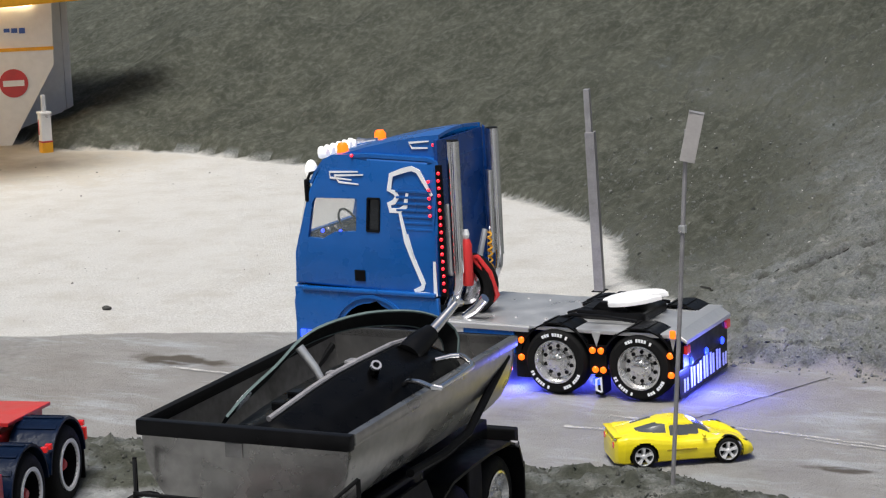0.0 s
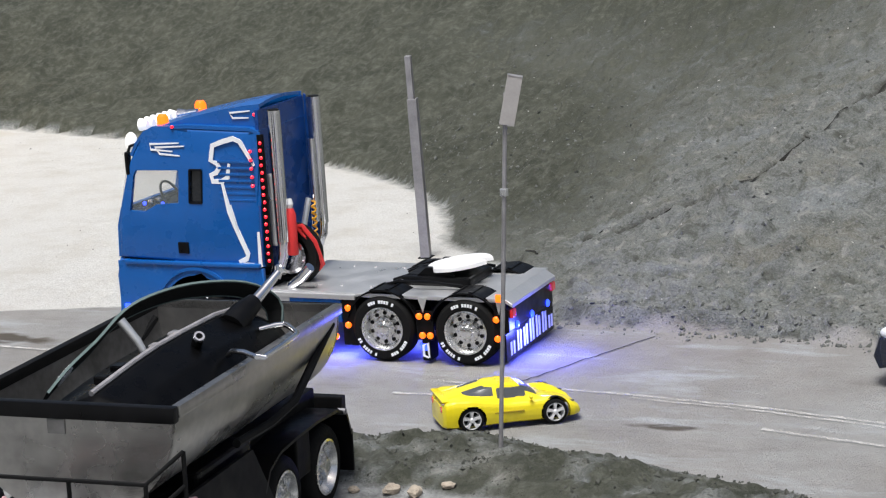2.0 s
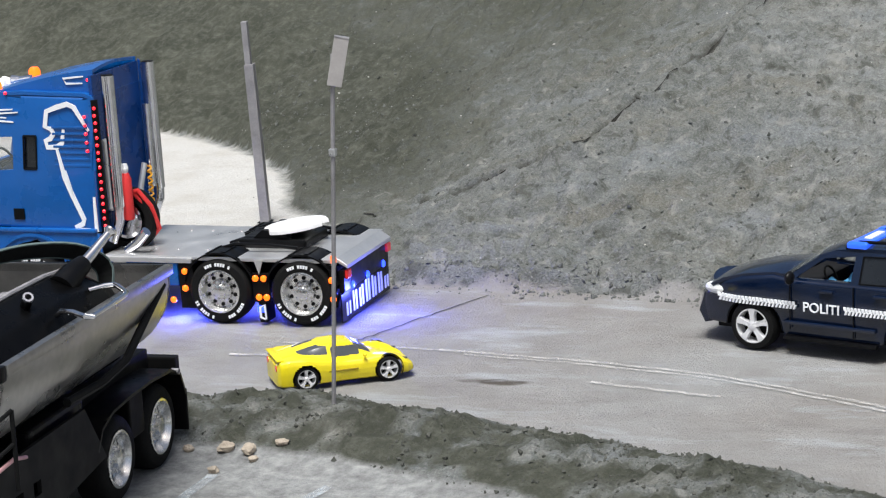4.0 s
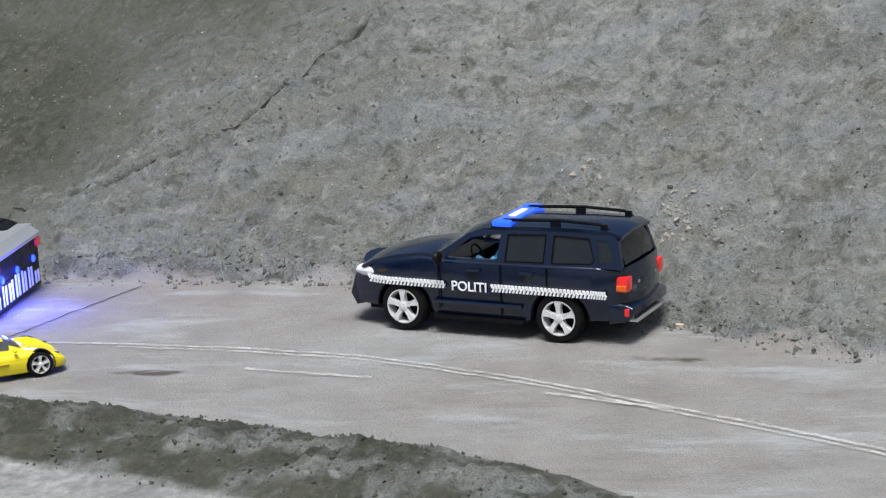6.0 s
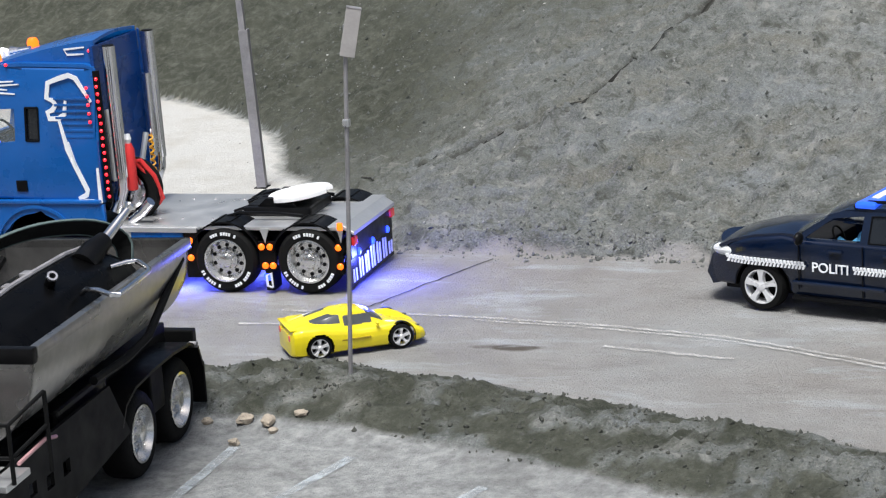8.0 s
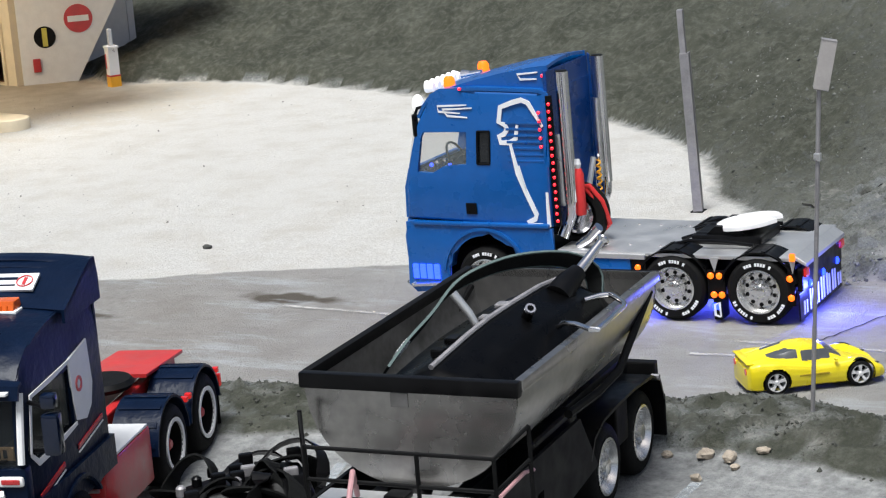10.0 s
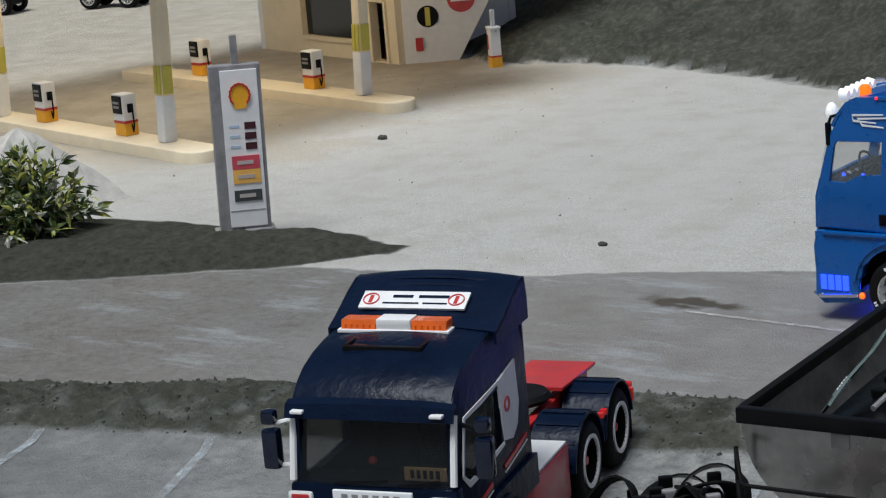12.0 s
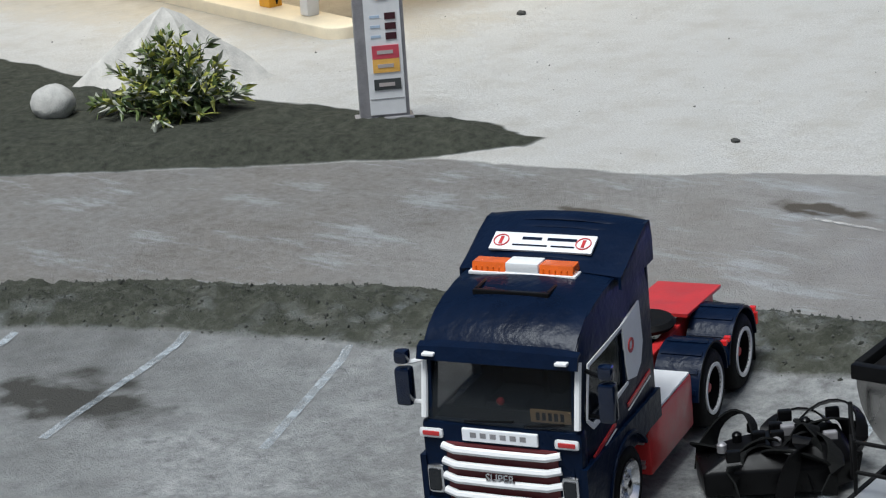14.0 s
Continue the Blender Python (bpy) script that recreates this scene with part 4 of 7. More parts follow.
    for o in t.children_recursive:
        if o.name.startswith("wheel") and not o.name.startswith("wheel_flap"):
            o.location.x *= 1.058 if o.location.x < 0.1 else 1.017
        elif o.parent.name.startswith("wheel"):
            continue
        elif o.name.startswith("fender") and o.parent is t and o.name[:7] != "fender_" or (o.parent and o.parent.name.startswith("fender")):
            continue
        elif o.location.length > 0:
            o.location.x = shorter(o.location.x)
            o.location = fit @ o.location
        elif o.data.name not in done:
            for v in o.data.vertices:
                v.co.x = shorter(v.co.x)
            o.data.transform(fit)
            done.add(o.data.name)
    return t


blue_truck()
for p in ((0.02, 0.09, 0.028), (0.185, 0.06, 0.035), (-0.06, 0.02, 0.02)):
    lamp("underglow", p, (0.08, 0.10, 1.0), 0.60 if p[0] > 0.1 else 0.42, 0.008)
lamp("underglow", (-0.300, 0.085, 0.020), (0.05, 0.08, 1.0), 0.10, 0.008)


# ---- police car ----
def car_wheel(parent, x, y, r, w, facing=1, spokes=5):
    tyre = part("wheel", lathed([(r * 0.68, -0.001), (r * 0.74, 0.0012), (r * 0.92, 0.0005), (r, -0.004), (r, -w + 0.004), (r * 0.92, -w), (r * 0.68, -w)], 40, close=True), RUBBER, parent, "black rubber tyre", True)
    part("rim", lathed([(r * 0.70, -0.001), (r * 0.71, 0.0008), (r * 0.66, 0.0008), (r * 0.63, -0.004), (r * 0.62, -w * 0.7), (r * 0.68, -w * 0.7)], 36), SILVER, tyre, "", True)
    part("brake_disc", lathed([(r * 0.62, -w * 0.6), (0, -w * 0.6)], 24), MATT, tyre)
    bm = bmesh.new()
    for k in range(spokes):
        a = 2 * math.pi * k / spokes + 0.3
        c, s = math.cos(a), math.sin(a)
        vs = []
        for y2, sh in ((0.0012, 1.0), (-0.005, 1.15)):
            for rad, hw in ((r * 0.10, r * 0.10), (r * 0.40, r * 0.085), (r * 0.66, r * 0.15)):
                vs.append([bm.verts.new((rad * c - e * hw * sh * s, y2 if rad > r * 0.2 else y2 - 0.001, rad * s + e * hw * sh * c)) for e in (1, -1)])
        for i in (0, 1):
            bm.faces.new((vs[i][0], vs[i][1], vs[i + 1][1], vs[i + 1][0]))
            for e in (0, 1):
                bm.faces.new((vs[i][e], vs[i + 1][e], vs[i + 4][e], vs[i + 3][e]))
    lathe(bm, [(r * 0.2, -0.004), (r * 0.19, 0.001), (r * 0.12, 0.0018), (0, 0.0018)], 18)
    part("wheel_spider", bm, SILVER, tyre, "silver five-spoke wheel", True)
    tyre.matrix_basis = pose(x, y, r) if facing > 0 else pose(x, y, r, 0, 0, 180)
    return tyre


def arched(line, hubs, r, zlow):
    """The lower edge of a car's side from front to back, with wheel arches."""
    out = []
    for x in hubs:
        out += [p for p in arc(x, r * 0.95, r * 1.22, -2, 182, 14) if p[1] > zlow]
    return out


def police_car():
    W, r = -0.122, 0.0285
    m = along(0.763, -0.0595, -0.1875, 0.060)
    t = thing("police_car", m, "dark navy police off-road car with white check stripe on the road", "car")
    hubs = (0.100, -0.104)
    zl = 0.021
    top = [(-0.198, 0.088), (-0.15, 0.0915), (-0.06, 0.090), (0.05, 0.089), (0.075, 0.0925), (0.112, 0.087), (0.140, 0.079), (0.152, 0.071), (0.160, 0.058), (0.164, 0.034), (0.158, 0.024)]
    low = [(0.1365, zl + 0.004)] + arched(None, hubs[:1], r, zl) + [(0.060, zl)] + [(-0.065, zl)] + arched(None, hubs[1:], r, zl) + [(-0.145, zl + 0.006), (-0.188, 0.028), (-0.199, 0.036), (-0.201, 0.07)]
    outline = top + low
    def side(y, s):
        def out(x, z):
            bow = 0.0035 * max(0, 1 - abs(z - 0.06) / 0.045)
            pinch = 0.018 * max(0, (x - 0.11) / 0.055) ** 2 + 0.012 * max(0, (-x - 0.165) / 0.037) ** 2
            return (x, y + s * (bow - pinch - 0.003), z)
        return out
    for y, s in ((0.0, 1), (W, -1)):
        part("body_side", panel(bmesh.new(), outline, [], side(y, s), lambda x, z: (x, y - s * 0.02, z), 0.004 if s > 0 else 0), NAVY, t, "", True)
    part("bonnet", ribbon(bmesh.new(), [(0.060, 0.0945), (0.075, 0.0955), (0.112, 0.090), (0.140, 0.082), (0.151, 0.073)], W + 0.006, -0.006, 0.004, 8, 0.005), NAVY, t, "", True)
    part("nose", ribbon(bmesh.new(), [(0.151, 0.073), (0.160, 0.058), (0.165, 0.036), (0.160, 0.022)], W + 0.016, -0.016, 0.01, 6, 0.012), NAVY, t, "", True)
    part("grille", boxed(0.157, 0.165, -0.09, -0.032, 0.050, 0.066, 0.002), CHROME, t)
    for y in (-0.016, W + 0.016):
        part("headlight", ball(bmesh.new(), (0.147, y, 0.067), 0.015, 1.0, 0.85, 0.62), GLASS, t, "clear headlight")
        part("headlight_bowl", ball(bmesh.new(), (0.145, y, 0.067), 0.014, 1.0, 0.8, 0.6), WHITE, t)
    part("tailgate", ribbon(bmesh.new(), [(-0.194, 0.030), (-0.202, 0.045), (-0.203, 0.072), (-0.199, 0.092)], W + 0.010, -0.010, 0.01, 6, 0.006), NAVY, t, "", True)
    part("floor_pan", boxed(-0.185, 0.150, W + 0.022, -0.022, 0.018, 0.030), MATT, t)
    # glasshouse
    def lean(y, s):
        return lambda x, z: (x, y - s * (0.004 + 0.30 * max(0, z - 0.088)), z)
    frame_out = [(0.062, 0.0885), (0.020, 0.1195), (-0.004, 0.1275), (-0.04, 0.1305), (-0.12, 0.132), (-0.172, 0.130), (-0.186, 0.122), (-0.197, 0.090), (-0.15, 0.0905), (-0.06, 0.0895)]
    w1 = [(0.046, 0.0915), (0.012, 0.1165), (-0.028, 0.1215), (-0.025, 0.0915)]
    w2 = [(-0.036, 0.0915), (-0.038, 0.122), (-0.086, 0.124), (-0.085, 0.0925)]
    w3 = [(-0.095, 0.0925), (-0.096, 0.124), (-0.138, 0.1225), (-0.147, 0.0985), (-0.142, 0.0945)]
    w4 = [(-0.154, 0.096), (-0.150, 0.1215), (-0.168, 0.1205), (-0.182, 0.097)]
    for y, s in ((0.0, 1), (W, -1)):
        f = part("door_frames", panel(bmesh.new(), frame_out, [w1, w2, w3, w4], lean(y, s), lambda x, z: (x, lean(y, s)(x, z)[1] - s * 0.006, z)), NAVY, t, "", True)
        for w in (w2, w3, w4):
            part("window_pane", panel(bmesh.new(), w, [], lambda x, z: (x, lean(y, s)(x, z)[1] - s * 0.0012, z), lambda x, z: (x, lean(y, s)(x, z)[1] - s * 0.0025, z)), TINT, f, "dark tinted pane")
        for w in (w2, w3):
            bm = bmesh.new()
            for k in range(len(w)):
                a, b = w[k], w[(k + 1) % len(w)]
                sweep(bm, [lean(y, s)(*a), lean(y, s)(*b)], 0.0009, 6)
            part("window_seal", bm, BLACK, f)
    part("roof", ribbon(bmesh.new(), [(0.020, 0.1195), (-0.004, 0.1275), (-0.04, 0.1315), (-0.12, 0.1335), (-0.175, 0.1315), (-0.192, 0.1265)], W + 0.0155, -0.0155, -0.004, 8, -0.004), NAVY, t, "", True)
    part("windscreen", ribbon(bmesh.new(), [(0.064, 0.092), (0.042, 0.106), (0.020, 0.1195)], W + 0.010, -0.010, -0.002, 8, -0.006), GLASS, t, "clear windscreen", True)
    part("rear_window", ribbon(bmesh.new(), [(-0.181, 0.1265), (-0.191, 0.108), (-0.1965, 0.094)], W + 0.016, -0.016, -0.002, 6, -0.004), TINT, t, "dark rear window", True)
    # cabin and the driver doll
    for y in (-0.06, -0.105):
        part("seat", boxed(-0.05, -0.02, y, y + 0.038, 0.05, 0.112, 0.006), INSIDE, t)
    part("dashboard", prismed([(0.02, 0.04), (0.022, 0.088), (0.055, 0.090), (0.06, 0.04)], W + 0.012, -0.012, 0.002), INSIDE, t)
    sw = bmesh.new()
    sweep(sw, [(0.016 + 0.006 * math.sin(a), -0.038 + 0.012 * math.cos(a), 0.090 + 0.011 * math.sin(a)) for a in (2 * math.pi * k / 16 for k in range(16))], 0.0014, 6, True)
    part("steering_wheel", sw, BLACK, t)
    doll = bmesh.new()
    ball(doll, (-0.018, -0.038, 0.083), 0.013, 0.8, 1.0, 1.3)
    sweep(doll, [(-0.015, -0.024, 0.090), (-0.004, -0.022, 0.082), (0.012, -0.030, 0.088)], 0.0035, 8)
    part("driver_figure", doll, plain("light_blue_cloth", (0.10, 0.36, 0.62), 0.8), t, "plain light-blue driver figure", True)
    # trim
    part("sill_step", boxed(-0.062, 0.060, -0.004, 0.004, 0.018, 0.0225, 0.0015), BLACK, t)
    part("door_moulding", boxed(-0.060, 0.060, -0.001, 0.0035, 0.036, 0.041, 0.0015), NAVY, t)
    for x in (0.004, -0.066):
        part("door_handle", boxed(x - 0.009, x + 0.009, -0.001, 0.003, 0.0775, 0.0815, 0.0015), NAVY, t)
    bm = boxed(-0.0315, -0.0305, -0.0005, 0.0012, 0.026, 0.088)
    part("door_gap", bm, BLACK, t)
    part("door_gap", boxed(-0.091, -0.090, -0.0005, 0.0012, 0.05, 0.088), BLACK, t)
    part("door_gap", boxed(0.0515, 0.0525, -0.0005, 0.0012, 0.030, 0.086), BLACK, t)
    mir = part("door_mirror", ball(bmesh.new(), (0.046, 0.012, 0.095), 0.009, 0.6, 1.0, 0.9), BLACK, t, "", True)
    part("door_mirror", ball(bmesh.new(), (0.046, W - 0.012, 0.095), 0.009, 0.6, 1.0, 0.9), BLACK, t, "", True)
    rack = []
    for y in (-0.022, W + 0.022):
        rail = part("roof_rail", swept([(-0.012, y, 0.130), (-0.03, y, 0.1375), (-0.10, y, 0.1405), (-0.150, y, 0.1385), (-0.166, y, 0.1325)], 0.0020, 8), BLACK, t, "", True)
        for x in (-0.095, -0.158):
            part("rail_foot", boxed(x - 0.006, x + 0.006, y - 0.002, y + 0.002, 0.130, 0.139, 0.001), BLACK, rail)
    bar = part("light_bar", boxed(-0.034, -0.024, -0.085, -0.045, 0.133, 0.1386, 0.002), WHITE, t, "white and blue emergency light bar", True)
    part("blue_lens", boxed(-0.041, -0.017, -0.024, -0.0145, 0.133, 0.1385, 0.0025), BLUE_LENS, bar, "", True)
    part("blue_lens", boxed(-0.041, -0.017, -0.1155, -0.100, 0.133, 0.1385, 0.0025), BLUE_LENS, bar, "", True)
    part("lens_skirt", boxed(-0.0420, -0.0160, -0.1165, -0.0135, 0.1305, 0.1372, 0.002), BLUE_LENS, bar)
    for y in (-0.030, -0.095):
        part("bar_foot", boxed(-0.034, -0.024, y - 0.003, y + 0.003, 0.126, 0.1325), BLACK, bar)
    for y, s in ((-0.010, 1), (W + 0.010, -1)):
        l = part("tail_lamp", boxed(-0.2055, -0.187, y - 0.010, y + 0.009, 0.064, 0.082, 0.004), RED_LENS, t, "red tail lamp", True)
        part("indicator_lens", boxed(-0.2045, -0.188, y + s * 0.008, y + s * 0.0112, 0.066, 0.073, 0.001), AMBER_OFF, l)
        part("reverse_lens", boxed(-0.2068, -0.200, y - s * 0.020, y - s * 0.010, 0.062, 0.069, 0.002), GLASS, l)
        part("reflector", boxed(-0.206, -0.200, y - 0.004 + s * 0.004, y + s * 0.0085, 0.036, 0.045, 0.001), RED_LENS, t)
    part("rear_bumper", prismed([(-0.170, 0.024), (-0.202, 0.028), (-0.210, 0.036), (-0.210, 0.046), (-0.198, 0.050), (-0.170, 0.048)], W + 0.004, -0.004, 0.004), NAVY, t, "", True)
    part("bumper_lip", boxed(-0.2095, -0.195, W + 0.02, -0.02, 0.025, 0.030, 0.002), STEEL, t)
    part("plate_trim", boxed(-0.2075, -0.203, -0.090, -0.032, 0.0695, 0.0735, 0.001), CHROME, t)
    plate = part("number_plate", boxed(-0.2065, -0.2035, -0.083, -0.040, 0.056, 0.0685, 0.001), WHITE, t, "white number plate with plain bars")
    for k in range(2):
        part("plate_bar", boxed(-0.2072, -0.2062, -0.080 + 0.019 * k, -0.064 + 0.019 * k, 0.059, 0.0655), RED, plate)
    part("tail_badge", lathed([(0.005, 0), (0.004, 0.0012), (0, 0.0012)], 16, pose(-0.2045, -0.061, 0.079, 0, 0, 90)), CHROME, t)
    for x in hubs:
        car_wheel(t, x, 0.001, r, 0.021)
        car_wheel(t, x, W - 0.001, r, 0.021, -1)
        part("wheel_well", ribbon(bmesh.new(), arc(x, r * 0.95, r * 1.19, 0, 180, 16), W + 0.004, -0.004, 0.0015), MATT, t)
    # white stripe of slanted teeth, with the word between
    bm = bmesh.new()
    n = 0
    for a, b in ((0.143, 0.044), (-0.021, -0.169)):
        x = a
        while x > b:
            for dz, dx in ((0.0, 0.0), (0.0046, 0.0026)):
                z = 0.0555 + dz + 0.02 * max(0, -x) * 0.1
                yy = side(0, 1)(x, z)[1]
                vs = [(x, z), (x - 0.0023, z), (x - 0.0011, z + 0.0042), (x + 0.0012, z + 0.0042)]
                if dz == 0:
                    vs = [(x, z), (x - 0.0025, z), (x - 0.0041, z + 0.0044), (x - 0.0016, z + 0.0044)]
                hi = [bm.verts.new((p, yy + 0.0042, q)) for p, q in vs]
                lo = [bm.verts.new((p, yy + 0.001, q)) for p, q in vs]
                bm.faces.new(hi)
                for i in range(4):
                    bm.faces.new((hi[i], hi[(i + 1) % 4], lo[(i + 1) % 4], lo[i]))
                n += 1
            x -= 0.0046
    tagged(part("check_stripe", bm, DECAL, t, "white slanted check stripe"), kind="stuff")
    word = lettering("POLITI", 0.0155, DECAL, t, "white police lettering")
    word.matrix_basis = pose(0.0105, 0.0012, 0.0535, 90, 0, 180)
    # true overhangs, wheelbase and height
    def along_car(x):
        xs, to = [-0.203, -0.144, -0.064, 0.06, 0.14, 0.165], [-0.179, -0.1387, -0.0587, 0.0565, 0.1365, 0.173]
        return float(np.interp(x, xs, to)) + min(0, x - xs[0]) + max(0, x - xs[-1])
    def up_car(z):
        return z if z < 0.03 else 0.03 + 0.955 * (z - 0.03)
    for o in t.children_recursive:
        if o.name.startswith("wheel") and not o.name.startswith("wheel_well"):
            if o.parent is t:
                o.location = (along_car(o.location.x), 0.94 * o.location.y, o.location.z)
        elif o.parent.name.startswith("wheel") and not o.parent.name.startswith("wheel_well"):
            continue
        elif o is word:
            o.location = (along_car(o.location.x), o.location.y, up_car(o.location.z))
        else:
            for v in o.data.vertices:
                v.co = (along_car(v.co.x), 0.94 * v.co.y if v.co.y < 0 else v.co.y, up_car(v.co.z))
    return t


police_car()


# ---- tipper trailer with tub ----
def tipper_trailer():
    t = thing("tipper_trailer", along(0.208, -0.906, -0.019, 0.368, -0.008), "black tipper trailer with a worn raw-steel half-round tub", "trailer")
    H, L, W = 0.214, 0.372, 0.195
    R = W / 2
    # half-round tub: sections from front to tail
    def section(u, rise, inset, n=22):
        pts = []
        for k in range(n + 1):
            a = math.pi * k / n
            y = R - (R - inset) * math.cos(a)
            z = H - rise - (R * 1.0 - inset) * math.sin(a) ** 0.8
            pts.append((u, y, z))
        return pts
    bm = bmesh.new()
    rings = []
    for u, rise, ins in ((0.0, 0.0, 0.0), (L * 0.5, 0, 0), (L, 0.0, 0.0)):
        rings.append((section(u, rise, ins), section(u, rise, ins + 0.003)))
    vo = [[bm.verts.new(p) for p in a] for a, b in rings]
    for a, b in zip(vo, vo[1:]):
        for k in range(len(a) - 1):
            bm.faces.new((a[k], b[k], b[k + 1], a[k + 1]))
    tub = part("tub", bm, TUB, t, "worn raw-steel tub", True)
    bm = bmesh.new()
    vi = [[bm.verts.new(p) for p in b] for a, b in rings]
    for a, b in zip(vi, vi[1:]):
        for k in range(len(a) - 1):
            bm.faces.new((a[k], a[k + 1], b[k + 1], b[k]))
    part("tub_lining", bm, TUB_IN, tub, "", True)
    front = section(0.0, 0, 0)
    part("tub_front", panel(bmesh.new(), [(p[1], p[2]) for p in front], [], lambda y, z: (0.0, y, z), lambda y, z: (0.004, y, z)), TUB, tub)
    part("tub_tail", panel(bmesh.new(), [(p[1], p[2]) for p in front], [], lambda y, z: (L - 0.004, y, z), lambda y, z: (L, y, z)), TUB, tub)
    part("front_plate_mark", boxed(-0.0012, 0.0005, 0.098, 0.114, H - 0.026, H - 0.014, 0.0), TUB_IN, tub)
    # rim
    part("rim_front", boxed(-0.004, 0.006, -0.003, W + 0.003, H - 0.013, H + 0.001, 0.002), BLACK, tub, "black rim profile", True)
    for y in (0.0, W):
        part("rim_side", boxed(0.006, L, y - 0.004, y + 0.004, H - 0.010, H + 0.0005, 0.0015), MATT if y else TUB, tub, "", True)
    part("rim_tail", boxed(L - 0.004, L + 0.004, 0, W, H - 0.010, H, 0.0015), MATT, tub)
    for y in (0.004, W - 0.004):
        part("tail_strut", swept([(L - 0.012, y, H - 0.018), (0.25, y - 0.004 if y < 0.1 else y + 0.004, 0.150), (0.21, y + 0.004, 0.140), (0.14, y + 0.006, 0.142)], 0.0042, 8), MATT, t, "", True)
    # chassis
    for y in (0.062, 0.133):
        part("frame_rail", boxed(-0.36, 0.43, y - 0.007, y + 0.007, 0.080, 0.112, 0.002), MATT, t)
    for u in (-0.30, -0.15, 0.0, 0.14, 0.28, 0.42):
        part("cross_member", boxed(u - 0.006, u + 0.006, 0.055, 0.14, 0.084, 0.106, 0.001), MATT, t)
    skirt = flat_panel([(-0.20, 0.118), (0.20, 0.118), (0.24, 0.06), (0.10, 0.045), (-0.10, 0.060), (-0.20, 0.090)], [[(0.05, 0.085), (0.065, 0.085), (0.065, 0.072), (0.05, 0.072)], [(0.085, 0.085), (0.10, 0.085), (0.10, 0.072), (0.085, 0.072)], [(0.015, 0.09), (0.03, 0.09), (0.03, 0.078), (0.015, 0.078)]], 0.026, 0.004)
    part("side_guard", skirt, MATT, t)
    part("side_guard", flat_panel([(-0.20, 0.118), (0.20, 0.118), (0.24, 0.06), (0.10, 0.045), (-0.20, 0.090)], [], 0.175, 0.004), MATT, t)
    part("side_box", boxed(0.10, 0.215, 0.030, 0.075, 0.065, 0.125, 0.004), BLACK, t)
    part("tipping_ram", swept([(-0.005, 0.098, 0.10), (0.03, 0.098, 0.125)], 0.010, 14), MATT, t, "", True)
    # front deck with guard rail
    part("front_deck", boxed(-0.062, -0.016, 0.004, 0.170, 0.112, 0.118, 0.001), STEEL, t, "scratched pale front deck board")
    part("deck_bracket", boxed(-0.13, -0.012, 0.02, 0.17, 0.100, 0.111, 0.001), MATT, t)
    part("drawbar_plate", boxed(-0.36, -0.066, 0.050, 0.145, 0.1125, 0.117, 0.001), MATT, t)
    rail = bmesh.new()
    for u, y, z in ((-0.052, 0.172, 0.168), (-0.052, 0.070, 0.166), (-0.052, 0.002, 0.166), (-0.018, 0.192, 0.186), (-0.018, -0.016, 0.184)):
        sweep(rail, [(u, y, 0.116), (u, y, z)], 0.0020, 8)
    for z in (0.166, 0.138):
        sweep(rail, [(-0.018, 0.192, z + 0.018), (-0.052, 0.172, z), (-0.052, 0.002, z), (-0.018, -0.016, z + 0.018)], 0.0019, 8)
    part("guard_rail", rail, MATT, t, "thin black guard rail", True)
    pink = plain("pink_hose", (0.45, 0.25, 0.26), 0.5)
    part("air_hose", swept([(-0.045, 0.13, 0.124), (-0.06, 0.125, 0.150), (-0.10, 0.11, 0.140), (-0.15, 0.10, 0.118), (-0.20, 0.10, 0.118)], 0.0024, 8), pink, t, "", True)
    part("air_hose", swept([(-0.02, 0.012, 0.122), (0.03, 0.010, 0.126), (0.06, 0.014, 0.118)], 0.0018, 8), pink, t, "", True)
    for u, y, h in ((-0.075, 0.075, 0.016), (-0.09, 0.115, 0.020), (-0.12, 0.085, 0.014), (-0.03, 0.10, 0.006)):
        part("valve", boxed(u - 0.009, u + 0.009, y - 0.010, y + 0.010, 0.117, 0.117 + h, 0.002), BLACK, t, "", True)
    part("landing_leg", boxed(-0.13, -0.115, 0.04, 0.055, 0.012, 0.10, 0.001), MATT, t)
    part("landing_leg", boxed(-0.13, -0.115, 0.14, 0.155, 0.012, 0.10, 0.001), MATT, t)
    for y in (0.0475, 0.1475):
        part("leg_foot", boxed(-0.14, -0.105, y - 0.016, y + 0.016, 0.002, 0.014, 0.002), MATT, t)
    # axles
    for u in (0.283, 0.388):
        truck_wheel(t, u, 0.0, 0.043, 0.030).matrix_basis = pose(u, 0.030, 0.043, 0, 0, 180)
        truck_wheel(t, u, 0.0, 0.043, 0.030).matrix_basis = pose(u, 0.165, 0.043)
        part("axle", swept([(u, 0.05, 0.043), (u, 0.15, 0.043)], 0.008, 10), MATT, t)
    for y0, y1 in ((0.022, 0.066), (0.130, 0.172)):
        part("fender", ribbon(bmesh.new(), [(0.222, 0.070), (0.235, 0.088), (0.262, 0.0975), (0.31, 0.100), (0.36, 0.100), (0.41, 0.0965), (0.434, 0.086), (0.445, 0.062)], y0, y1, 0.003), BLACK, t, "glossy black fender", True)
        part("mud_flap", boxed(0.444, 0.447, y0, y1, 0.022, 0.066, 0.001), BLACK, t)
        part("axle_box", boxed(0.318, 0.352, y0 + 0.008, y1 - 0.006, 0.05, 0.098, 0.002), MATT, t)
    part("marker_pin", lathed([(0.003, 0), (0.003, 0.008), (0, 0.008)], 10, pose(0.425, 0.02, 0.090)), DULL, t)
